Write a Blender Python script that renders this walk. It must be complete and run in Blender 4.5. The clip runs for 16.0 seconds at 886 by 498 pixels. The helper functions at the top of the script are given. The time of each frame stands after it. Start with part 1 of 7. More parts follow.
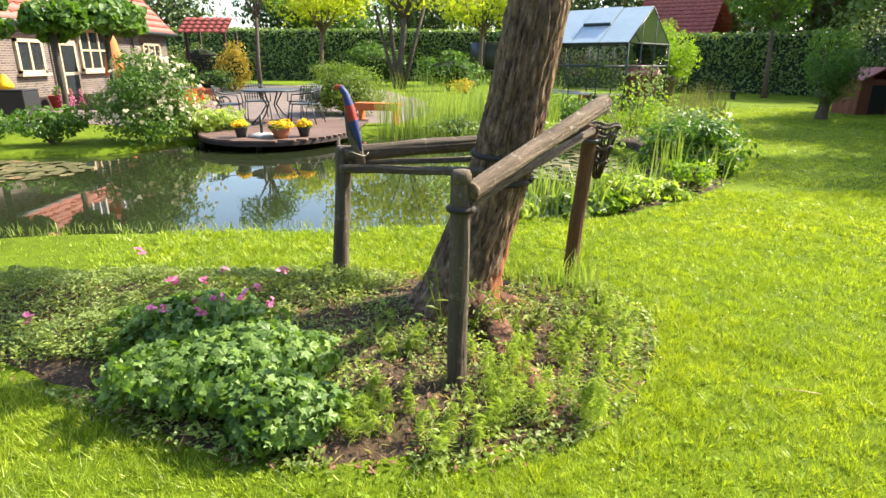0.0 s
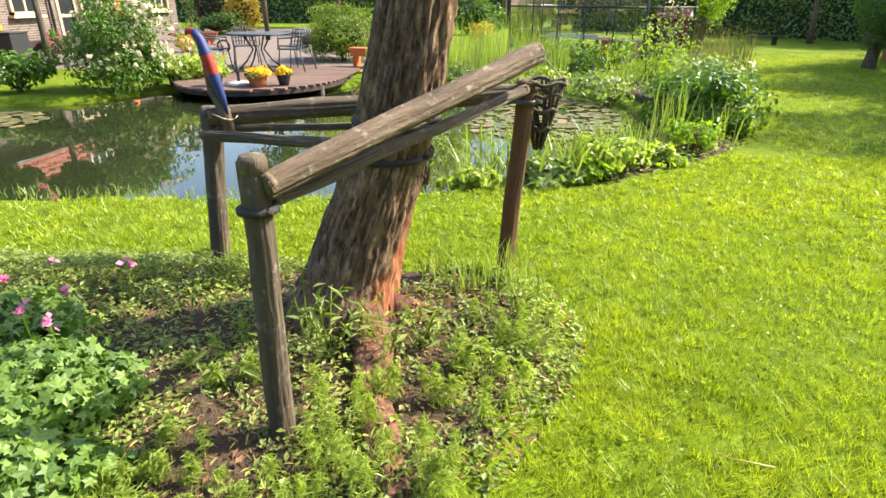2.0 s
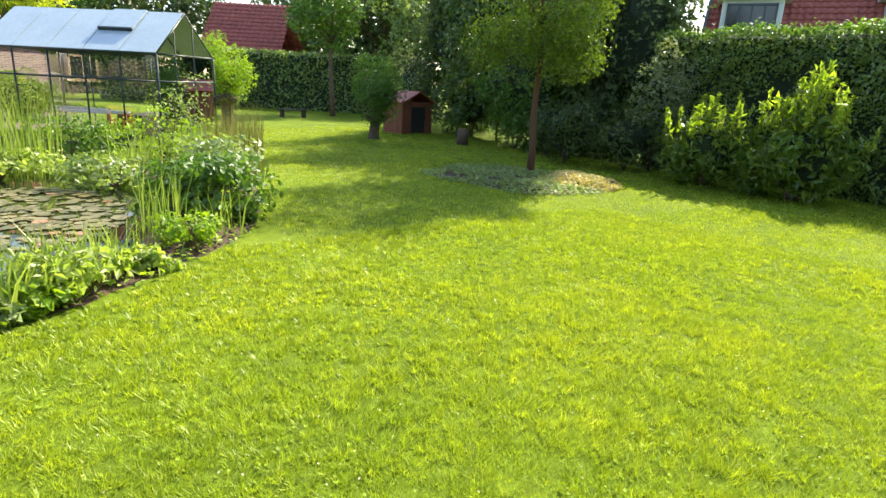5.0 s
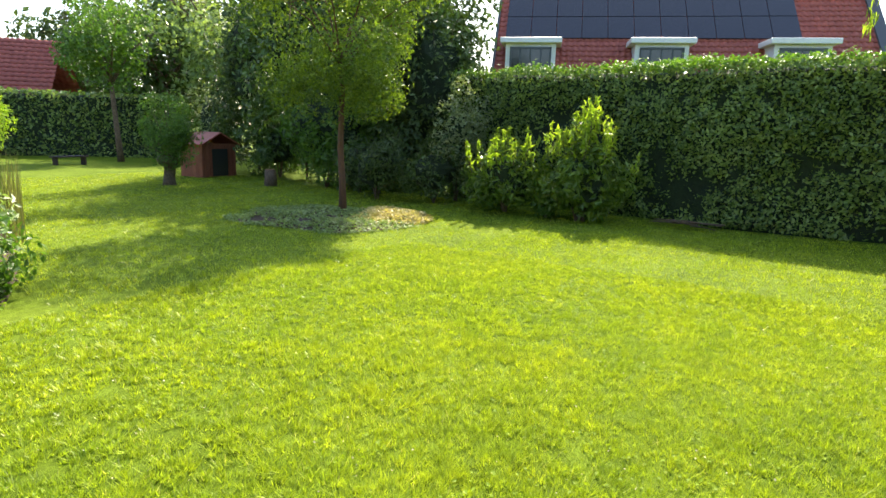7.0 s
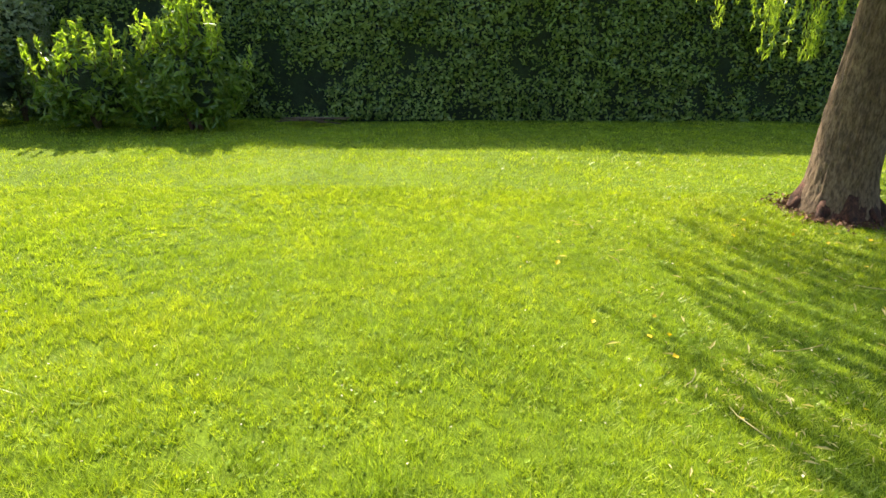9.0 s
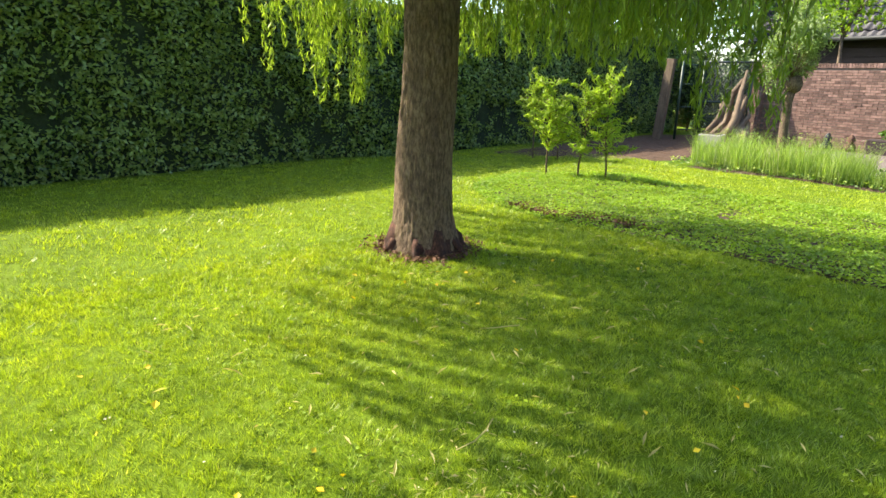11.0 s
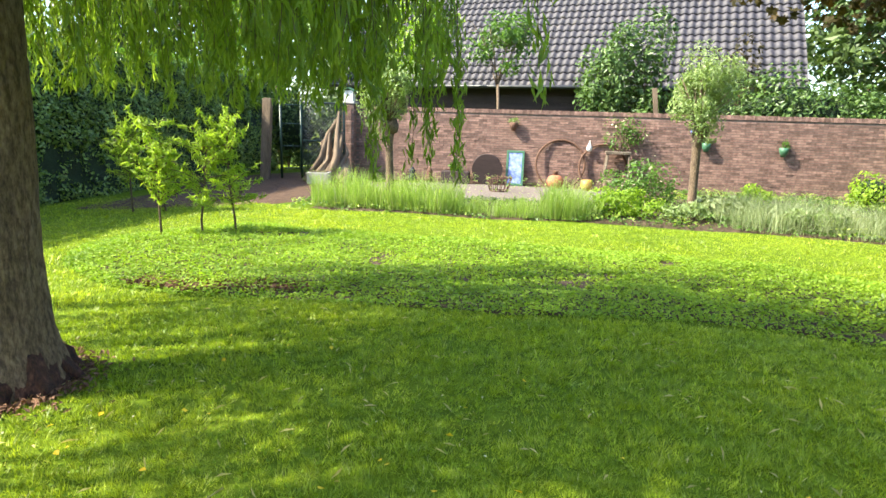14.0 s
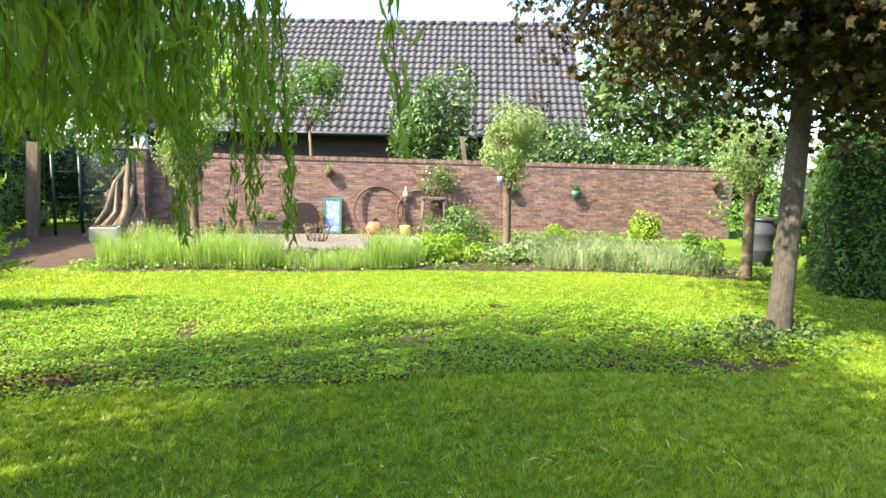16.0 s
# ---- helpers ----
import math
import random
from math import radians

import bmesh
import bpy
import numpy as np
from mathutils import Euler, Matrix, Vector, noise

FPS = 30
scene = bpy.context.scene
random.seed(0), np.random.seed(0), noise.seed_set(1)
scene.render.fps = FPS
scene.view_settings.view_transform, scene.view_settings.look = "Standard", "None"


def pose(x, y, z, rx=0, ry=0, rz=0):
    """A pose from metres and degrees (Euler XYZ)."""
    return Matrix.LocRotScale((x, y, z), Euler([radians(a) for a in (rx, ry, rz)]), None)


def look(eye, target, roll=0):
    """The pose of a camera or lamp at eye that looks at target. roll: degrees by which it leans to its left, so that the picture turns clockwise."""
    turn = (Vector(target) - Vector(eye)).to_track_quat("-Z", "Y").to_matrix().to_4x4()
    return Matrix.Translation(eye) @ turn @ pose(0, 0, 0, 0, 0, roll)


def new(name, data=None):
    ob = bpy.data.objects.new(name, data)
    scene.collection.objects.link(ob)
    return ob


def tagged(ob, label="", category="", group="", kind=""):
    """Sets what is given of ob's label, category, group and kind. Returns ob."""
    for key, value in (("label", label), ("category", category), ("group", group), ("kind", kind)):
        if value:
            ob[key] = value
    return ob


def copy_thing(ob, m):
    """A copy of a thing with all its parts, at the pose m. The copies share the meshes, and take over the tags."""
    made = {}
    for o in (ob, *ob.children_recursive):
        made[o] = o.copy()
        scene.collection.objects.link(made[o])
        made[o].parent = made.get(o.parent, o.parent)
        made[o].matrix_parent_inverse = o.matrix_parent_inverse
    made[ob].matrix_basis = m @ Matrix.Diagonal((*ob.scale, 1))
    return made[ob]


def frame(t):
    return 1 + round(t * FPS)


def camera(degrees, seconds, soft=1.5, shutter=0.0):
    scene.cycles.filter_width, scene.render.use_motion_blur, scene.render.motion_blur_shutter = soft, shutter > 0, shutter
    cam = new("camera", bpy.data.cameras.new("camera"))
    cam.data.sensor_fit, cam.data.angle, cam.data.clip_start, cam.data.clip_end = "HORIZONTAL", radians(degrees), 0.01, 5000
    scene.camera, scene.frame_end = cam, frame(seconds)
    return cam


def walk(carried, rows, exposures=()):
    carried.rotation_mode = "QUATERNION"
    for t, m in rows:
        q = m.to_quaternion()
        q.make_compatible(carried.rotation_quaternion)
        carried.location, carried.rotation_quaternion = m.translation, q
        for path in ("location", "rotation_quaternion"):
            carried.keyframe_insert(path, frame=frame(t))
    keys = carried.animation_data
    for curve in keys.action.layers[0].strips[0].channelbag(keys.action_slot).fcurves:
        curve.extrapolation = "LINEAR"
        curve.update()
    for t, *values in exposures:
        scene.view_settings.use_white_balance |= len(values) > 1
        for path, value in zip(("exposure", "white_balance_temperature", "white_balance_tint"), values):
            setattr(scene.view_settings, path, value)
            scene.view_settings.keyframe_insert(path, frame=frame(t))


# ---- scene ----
cam = camera(74.6, 16.0)
METRES, EYE, TILT, LEAN, TURN = 6.1, 1.5, 0.0, 0.0, 0.0
ROWS = [
    (0.0, 0.0, 0.0, 0.0, 0.09, -18.1, -0.28),
    (0.5, 0.0384, 0.0431, -0.0027, 1.1, -18.62, -0.2),
    (1.0, 0.0771, 0.0737, -0.0008, 1.96, -19.71, -0.15),
    (1.5, 0.1062, 0.0999, -0.0021, 2.89, -21.39, -0.16),
    (2.0, 0.117, 0.1281, -0.0044, 3.24, -23.15, -0.26),
    (2.5, 0.1397, 0.1453, -0.0051, 1.63, -24.56, -0.44),
    (3.0, 0.1761, 0.1582, -0.0023, -2.84, -25.38, -0.52),
    (3.5, 0.2011, 0.1794, -0.0011, -9.7, -25.1, -1.02),
    (4.0, 0.2257, 0.2047, 0.0028, -18.35, -23.5, -1.85),
    (4.5, 0.256, 0.2174, 0.007, -27.73, -20.27, -2.55),
    (5.0, 0.2773, 0.2408, 0.014, -36.67, -15.79, -2.95),
    (7.5, 0.3392, 0.2559, 0.0176, -59.21, -12.83, -0.41),
    (8.0, 0.3722, 0.2648, 0.0111, -66.91, -16.34, -0.15),
    (8.5, 0.4082, 0.2654, 0.0096, -77.36, -19.12, -0.23),
    (9.0, 0.4426, 0.2499, 0.0054, -89.25, -20.55, -0.36),
    (9.5, 0.4757, 0.2328, 0.004, -101.28, -20.63, -0.56),
    (10.0, 0.5198, 0.2305, 0.0056, -112.31, -19.58, -0.77),
    (12.5, 0.7094, 0.1726, 0.017, -152.09, -12.68, -1.22),
    (13.0, 0.7281, 0.1491, 0.0191, -158.32, -12.27, -1.3),
    (13.5, 0.7448, 0.1353, 0.0184, -164.16, -12.13, -1.56),
    (14.0, 0.7675, 0.1256, 0.0207, -169.43, -12.16, -1.78),
    (14.5, 0.7828, 0.1168, 0.0214, -173.76, -12.02, -1.81),
    (15.0, 0.7945, 0.1064, 0.0207, -177.72, -11.3, -1.51),
    (15.5, 0.7974, 0.0774, 0.0222, -182.08, -9.67, -1.46),
    (16.0, 0.799, 0.0586, 0.0271, -187.83, -7.32, -1.46),
]
walk(cam, [(t, pose(0, 0, EYE, TILT, LEAN, TURN) @ pose(METRES * x, METRES * y, METRES * z, 90 + pitch, roll, yaw)) for t, x, y, z, yaw, pitch, roll in ROWS], exposures=((0.0, 1.68, 6500, 10), (5.0, 1.68, 6500, 10), (9.0, 1.68, 6500, 10), (12.5, 1.9, 6250, 7), (16.0, 2.15, 6200, 6)))

# ---- light ----
SUN_ELEV, SUN_AZ = 43.0, 22.0          # azimuth measured from +x towards +y
world = bpy.data.worlds.new("sky")
scene.world = world
world.use_nodes = True
wt = world.node_tree
sky = wt.nodes.new("ShaderNodeTexSky")
sky.sky_type = "NISHITA"
sky.sun_disc = False
sky.sun_elevation = radians(SUN_ELEV)
sky.sun_rotation = radians(90 - SUN_AZ)
sky.dust_density = 2.0
wt.nodes["Background"].inputs["Strength"].default_value = 0.15
wt.links.new(sky.outputs["Color"], wt.nodes["Background"].inputs["Color"])
sun_data = bpy.data.lights.new("sun", "SUN")
sun_data.energy = 4.3
sun_data.angle = radians(0.6)
sun_data.color = (1.0, 0.90, 0.70)
sun = new("sun", sun_data)
sd = Vector((math.cos(radians(SUN_ELEV)) * math.cos(radians(SUN_AZ)), math.cos(radians(SUN_ELEV)) * math.sin(radians(SUN_AZ)), math.sin(radians(SUN_ELEV))))
sun.matrix_world = look(sd * 60, (0, 0, 0))

# ---- materials ----
def nodes_of(name):
    m = bpy.data.materials.new(name)
    m.use_nodes = True
    return m, m.node_tree.nodes, m.node_tree.links, m.node_tree.nodes["Principled BSDF"]


def ramp(ns, stops):
    r = ns.new("ShaderNodeValToRGB")
    el = r.color_ramp.elements
    while len(el) < len(stops):
        el.new(0.5)
    for e, (p, c) in zip(el, stops):
        e.position, e.color = p, (*c, 1)
    return r


def tex(ns, ls, scale, detail=4.0, rough=0.6, stretch=None):
    n = ns.new("ShaderNodeTexNoise")
    n.inputs["Scale"].default_value, n.inputs["Detail"].default_value, n.inputs["Roughness"].default_value = scale, detail, rough
    co = ns.new("ShaderNodeTexCoord")
    if stretch:
        mp = ns.new("ShaderNodeMapping")
        mp.inputs["Scale"].default_value = stretch
        ls.new(co.outputs["Object"], mp.inputs["Vector"])
        ls.new(mp.outputs["Vector"], n.inputs["Vector"])
    else:
        ls.new(co.outputs["Object"], n.inputs["Vector"])
    return n


def mixc(ns, ls, fac, a, b, blend="MIX"):
    m = ns.new("ShaderNodeMix")
    m.data_type, m.blend_type = "RGBA", blend
    for sock, v in ((m.inputs[0], fac), (m.inputs[6], a), (m.inputs[7], b)):
        if isinstance(v, (int, float)):
            sock.default_value = v
        elif isinstance(v, tuple):
            sock.default_value = (*v, 1)
        else:
            ls.new(v, sock)
    return m.outputs[2]


def bumped(ns, ls, bsdf, height, strength, dist=0.02):
    b = ns.new("ShaderNodeBump")
    b.inputs["Strength"].default_value, b.inputs["Distance"].default_value = strength, dist
    ls.new(height, b.inputs["Height"])
    ls.new(b.outputs["Normal"], bsdf.inputs["Normal"])


def surface(name, c1, c2, scale=6, rough=0.8, bump=0.3, metal=0.0, fine=60, stretch=None, c3=None, per_object=0.0, dist=0.01):
    m, ns, ls, b = nodes_of(name)
    n1, n2 = tex(ns, ls, scale, 5, 0.6, stretch), tex(ns, ls, fine, 4, 0.65, stretch)
    r = ramp(ns, [(0.3, c1), (0.7, c2)])
    ls.new(n1.outputs["Fac"], r.inputs["Fac"])
    col = r.outputs["Color"]
    r2 = ramp(ns, [(0.35, (0.62, 0.62, 0.62)), (0.65, (1, 1, 1))])
    ls.new(n2.outputs["Fac"], r2.inputs["Fac"])
    col = mixc(ns, ls, 0.8, col, r2.outputs["Color"], "MULTIPLY")
    if c3:
        n3 = tex(ns, ls, scale * 1.6, 5, 0.7)
        r3 = ramp(ns, [(0.56, (0, 0, 0)), (0.66, (1, 1, 1))])
        ls.new(n3.outputs["Fac"], r3.inputs["Fac"])
        col = mixc(ns, ls, r3.outputs["Color"], col, c3)
    if per_object:
        oi = ns.new("ShaderNodeObjectInfo" if per_object > 0 else "ShaderNodeNewGeometry")
        per_object, pick = abs(per_object), "Random" if per_object > 0 else "Random Per Island"
        hsv = ns.new("ShaderNodeHueSaturation")
        mr = ns.new("ShaderNodeMapRange")
        mr.inputs[3].default_value, mr.inputs[4].default_value = 1 - per_object, 1 + per_object
        ls.new(oi.outputs[pick], mr.inputs[0])
        ls.new(mr.outputs[0], hsv.inputs["Value"])
        ls.new(col, hsv.inputs["Color"])
        col = hsv.outputs["Color"]
    ls.new(col, b.inputs["Base Color"])
    b.inputs["Roughness"].default_value, b.inputs["Metallic"].default_value = rough, metal
    if bump:
        bumped(ns, ls, b, n2.outputs["Fac"], bump, dist)
    return m


def leafy(name, c1, c2, c3=None, trans=0.4, rough=0.45, scale=1.2, tint=(1.25, 1.35, 0.5), spec=0.5):
    """Leaf or blade: varied from piece to piece and in drifts, light shining through."""
    m, ns, ls, b = nodes_of(name)
    g = ns.new("ShaderNodeNewGeometry")
    n = tex(ns, ls, scale, 3, 0.6)
    r = ramp(ns, [(0.0, c1), (1.0, c2)])
    ls.new(g.outputs["Random Per Island"], r.inputs["Fac"])
    col = r.outputs["Color"]
    r2 = ramp(ns, [(0.3, (0.75, 0.78, 0.7)), (0.7, (1.15, 1.12, 1.1))])
    ls.new(n.outputs["Fac"], r2.inputs["Fac"])
    col = mixc(ns, ls, 1.0, col, r2.outputs["Color"], "MULTIPLY")
    if c3:
        r3 = ramp(ns, [(0.965, (0, 0, 0)), (0.98, (1, 1, 1))])
        ls.new(g.outputs["Random Per Island"], r3.inputs["Fac"])
        col = mixc(ns, ls, r3.outputs["Color"], col, c3)
    ls.new(col, b.inputs["Base Color"])
    b.inputs["Roughness"].default_value = rough
    b.inputs["Specular IOR Level"].default_value = spec
    tr = ns.new("ShaderNodeBsdfTranslucent")
    ls.new(mixc(ns, ls, 1.0, col, tint, "MULTIPLY"), tr.inputs["Color"])
    mx = ns.new("ShaderNodeMixShader")
    mx.inputs[0].default_value = trans
    ls.new(b.outputs[0], mx.inputs[1])
    ls.new(tr.outputs[0], mx.inputs[2])
    ls.new(mx.outputs[0], ns["Material Output"].inputs["Surface"])
    return m


def bark(name, c1, c2, c3, scale=1.0, red=None):
    m, ns, ls, b = nodes_of(name)
    v = tex(ns, ls, 30 * scale, 6, 0.75, (1, 1, 0.33))
    w = tex(ns, ls, 5 * scale, 4, 0.6, (1, 1, 0.6))
    r = ramp(ns, [(0.38, c1), (0.55, c2), (0.7, c3)])
    ls.new(v.outputs["Fac"], r.inputs["Fac"])
    r2 = ramp(ns, [(0.35, (0.7, 0.68, 0.66)), (0.65, (1.1, 1.1, 1.05))])
    ls.new(w.outputs["Fac"], r2.inputs["Fac"])
    col = mixc(ns, ls, 1.0, r.outputs["Color"], r2.outputs["Color"], "MULTIPLY")
    if red:
        # a bare reddish scar on the lower sunny flank, with an edge of its own
        co = ns.new("ShaderNodeTexCoord")
        sp = ns.new("ShaderNodeSeparateXYZ")
        ls.new(co.outputs["Object"], sp.inputs[0])
        n3 = tex(ns, ls, 7, 4, 0.6)
        mth = ns.new("ShaderNodeMath"); mth.operation = "MULTIPLY_ADD"
        ls.new(sp.outputs["Z"], mth.inputs[0]); mth.inputs[1].default_value = -0.55
        ls.new(sp.outputs["X"], mth.inputs[2])
        m2 = ns.new("ShaderNodeMath"); m2.operation = "MULTIPLY_ADD"
        ls.new(n3.outputs["Fac"], m2.inputs[0]); m2.inputs[1].default_value = 0.5
        ls.new(mth.outputs[0], m2.inputs[2])
        r3 = ramp(ns, [(0.30, (0, 0, 0)), (0.40, (1, 1, 1))])
        ls.new(m2.outputs[0], r3.inputs["Fac"])
        col = mixc(ns, ls, r3.outputs["Color"], col, mixc(ns, ls, v.outputs["Fac"], (red[0] * .4, red[1] * .4, red[2] * .4), red))
    ls.new(col, b.inputs["Base Color"])
    b.inputs["Roughness"].default_value = 0.9
    bumped(ns, ls, b, v.outputs["Fac"], 0.7, 0.02)
    return m


def plain(name, c, rough=0.5, metal=0.0):
    return surface(name, tuple(x * 0.88 for x in c), c, 9, rough, 0.08, metal)


def glass_mat(name, tint=(0.95, 0.98, 0.97), rough=0.0, clear=0.85):
    m, ns, ls, b = nodes_of(name)
    t = ns.new("ShaderNodeBsdfTransparent"); t.inputs["Color"].default_value = (*tint, 1)
    g = ns.new("ShaderNodeBsdfGlossy"); g.inputs["Roughness"].default_value = rough
    lw = ns.new("ShaderNodeLayerWeight"); lw.inputs["Blend"].default_value = 0.35
    mx = ns.new("ShaderNodeMixShader")
    ls.new(lw.outputs["Fresnel"], mx.inputs[0]); ls.new(t.outputs[0], mx.inputs[1]); ls.new(g.outputs[0], mx.inputs[2])
    ls.new(mx.outputs[0], ns["Material Output"].inputs["Surface"])
    return m


def lawn_soil():
    m, ns, ls, b = nodes_of("lawn_ground")
    n1, n2, n3 = tex(ns, ls, 0.45, 4, 0.6), tex(ns, ls, 9, 5, 0.7), tex(ns, ls, 120, 3, 0.7)
    r = ramp(ns, [(0.3, (0.105, 0.165, 0.010)), (0.55, (0.15, 0.22, 0.013)), (0.75, (0.19, 0.26, 0.018))])
    ls.new(n1.outputs["Fac"], r.inputs["Fac"])
    r2 = ramp(ns, [(0.3, (0.6, 0.6, 0.55)), (0.7, (1.2, 1.2, 1.1))])
    ls.new(n2.outputs["Fac"], r2.inputs["Fac"])
    col = mixc(ns, ls, 1.0, r.outputs["Color"], r2.outputs["Color"], "MULTIPLY")
    r3 = ramp(ns, [(0.3, (0.55, 0.55, 0.5)), (0.7, (1.2, 1.2, 1.2))])
    ls.new(n3.outputs["Fac"], r3.inputs["Fac"])
    col = mixc(ns, ls, 1.0, col, r3.outputs["Color"], "MULTIPLY")
    ls.new(col, b.inputs["Base Color"])
    b.inputs["Roughness"].default_value = 0.9
    b.inputs["Specular IOR Level"].default_value = 0.1
    bumped(ns, ls, b, n3.outputs["Fac"], 0.6, 0.03)
    return m


def grass_blade():
    """Lawn blades: each its own green, varied again by tuft and in broad drifts of yellower clover-rich turf."""
    m, ns, ls, b = nodes_of("grass_blade")
    g = ns.new("ShaderNodeNewGeometry")
    r = ramp(ns, [(0.0, (0.193, 0.26, 0.018)), (0.5, (0.311, 0.40, 0.028)), (0.97, (0.424, 0.52, 0.045)), (0.985, (0.52, 0.52, 0.22))])
    ls.new(g.outputs["Random Per Island"], r.inputs["Fac"])
    tuft, drift, mid = tex(ns, ls, 16, 2, 0.5), tex(ns, ls, 0.42, 4, 0.6), tex(ns, ls, 2.4, 3, 0.6)
    rt = ramp(ns, [(0.32, (0.74, 0.78, 0.8)), (0.68, (1.22, 1.19, 1.1))])
    ls.new(tuft.outputs["Fac"], rt.inputs["Fac"])
    col = mixc(ns, ls, 1.0, r.outputs["Color"], rt.outputs["Color"], "MULTIPLY")
    rm = ramp(ns, [(0.35, (0.82, 0.88, 0.95)), (0.65, (1.14, 1.1, 1.0))])
    ls.new(mid.outputs["Fac"], rm.inputs["Fac"])
    col = mixc(ns, ls, 1.0, col, rm.outputs["Color"], "MULTIPLY")
    rd = ramp(ns, [(0.40, (0.96, 1.0, 1.05)), (0.64, (1.10, 1.06, 0.98))])
    ls.new(drift.outputs["Fac"], rd.inputs["Fac"])
    col = mixc(ns, ls, 1.0, col, rd.outputs["Color"], "MULTIPLY")
    ls.new(col, b.inputs["Base Color"])
    b.inputs["Roughness"].default_value = 0.42
    b.inputs["Specular IOR Level"].default_value = 0.5
    tr = ns.new("ShaderNodeBsdfTranslucent")
    ls.new(mixc(ns, ls, 1.0, col, (1.19, 1.155, 0.45), "MULTIPLY"), tr.inputs["Color"])
    mx = ns.new("ShaderNodeMixShader")
    mx.inputs[0].default_value = 0.46
    ls.new(b.outputs[0], mx.inputs[1])
    ls.new(tr.outputs[0], mx.inputs[2])
    ls.new(mx.outputs[0], ns["Material Output"].inputs["Surface"])
    return m


M = {}
M["lawn"] = lawn_soil()
M["grass"] = grass_blade()
M["weed"] = leafy("weed_leaf", (0.13, 0.20, 0.045), (0.33, 0.40, 0.13), None, 0.42, 0.5, 5.0, (1.25, 1.2, 0.5), 0.35)
M["clover"] = leafy("clover_leaf", (0.16, 0.25, 0.016), (0.28, 0.40, 0.028), None, 0.4, 0.6, 0.6, (1.3, 1.2, 0.35), 0.2)
M["soil"] = surface("soil", (0.045, 0.027, 0.013), (0.10, 0.064, 0.034), 5, 0.95, 0.8, 0, 45, None, None, 0, 0.03)
M["mulch"] = surface("leaf_mulch", (0.055, 0.027, 0.013), (0.13, 0.07, 0.038), 7, 0.95, 0.9, 0, 55, None, None, 0, 0.03)
M["hedge"] = leafy("hedge_leaf", (0.10, 0.165, 0.045), (0.30, 0.40, 0.12), None, 0.3, 0.26, 0.8)
M["leaf_elder"] = leafy("elder_leaf", (0.05, 0.10, 0.022), (0.13, 0.21, 0.05), None, 0.25, 0.4, 0.9)
M["leaf_olive"] = leafy("olive_leaf", (0.09, 0.15, 0.018), (0.21, 0.29, 0.035), None, 0.45)
# Near-black green: the shade deep inside foliage, put into the colour.
M["hedge_core"] = surface("shaded_hedge_core", (0.012, 0.024, 0.007), (0.03, 0.055, 0.015), 4, 0.9, 0.8, 0, 30, None, None, 0, 0.08)
M["leaf_mid"] = leafy("leaf_mid", (0.06, 0.13, 0.018), (0.14, 0.25, 0.04), None, 0.4)
M["leaf_bright"] = leafy("leaf_bright", (0.16, 0.28, 0.018), (0.33, 0.45, 0.035), None, 0.45, 0.55)
M["laurel_leaf"] = leafy("laurel_leaf", (0.085, 0.16, 0.025), (0.22, 0.31, 0.05), None, 0.35, 0.3)
M["leaf_dark"] = leafy("leaf_dark", (0.04, 0.075, 0.022), (0.12, 0.175, 0.05), None, 0.2, 0.5, 1.2, (1.25, 1.35, 0.5), 0.35)
M["leaf_grey"] = leafy("leaf_grey", (0.16, 0.23, 0.08), (0.32, 0.40, 0.17), None, 0.4)
M["leaf_silver"] = leafy("leaf_silver", (0.16, 0.21, 0.10), (0.32, 0.36, 0.20), None, 0.3)
M["leaf_willow"] = leafy("leaf_willow", (0.17, 0.25, 0.035), (0.36, 0.44, 0.08), None, 0.6, 0.4)
M["leaf_gold_green"] = leafy("leaf_gold_green", (0.22, 0.33, 0.03), (0.42, 0.52, 0.07), None, 0.5, 0.5)
M["leaf_gold"] = leafy("leaf_gold", (0.36, 0.42, 0.02), (0.52, 0.55, 0.05), None, 0.5)
M["leaf_copper"] = leafy("leaf_copper", (0.022, 0.024, 0.010), (0.07, 0.055, 0.018), (0.10, 0.05, 0.02), 0.3, 0.65, 1.0, (1.5, 1.1, 0.4), 0.25)
M["leaf_yellow"] = leafy("leaf_yellow", (0.5, 0.34, 0.03), (0.62, 0.45, 0.06), None, 0.4)
M["reed"] = leafy("reed_blade", (0.16, 0.25, 0.05), (0.34, 0.40, 0.12), None, 0.4)
M["reed_dry"] = leafy("reed_dry", (0.10, 0.11, 0.04), (0.26, 0.24, 0.10), (0.14, 0.2, 0.04), 0.3)
M["straw"] = leafy("dry_leaf", (0.42, 0.36, 0.14), (0.62, 0.52, 0.26), None, 0.3)
M["geranium"] = leafy("geranium_leaf", (0.085, 0.165, 0.035), (0.22, 0.34, 0.07), None, 0.4, 0.5, 2.0)
M["feather"] = leafy("feather_leaf", (0.25, 0.33, 0.07), (0.45, 0.53, 0.15), None, 0.5)
M["pad"] = leafy("lily_pad", (0.085, 0.09, 0.03), (0.21, 0.18, 0.08), (0.3, 0.16, 0.08), 0.1, 0.45)
M["pink"] = leafy("pink_petal", (0.6, 0.12, 0.32), (0.75, 0.25, 0.45), None, 0.3, 0.6, 2, (1, .8, .9))
M["white"] = leafy("white_petal", (0.62, 0.56, 0.36), (0.72, 0.66, 0.48), None, 0.3, 0.6, 2, (1, 1, .9))
M["yellow"] = leafy("yellow_petal", (0.85, 0.55, 0.01), (0.9, 0.68, 0.03), None, 0.3, 0.6, 2, (1, 1, .5))
M["red"] = leafy("red_petal", (0.75, 0.07, 0.02), (0.85, 0.14, 0.03), None, 0.3, 0.6, 2, (1, .8, .5))
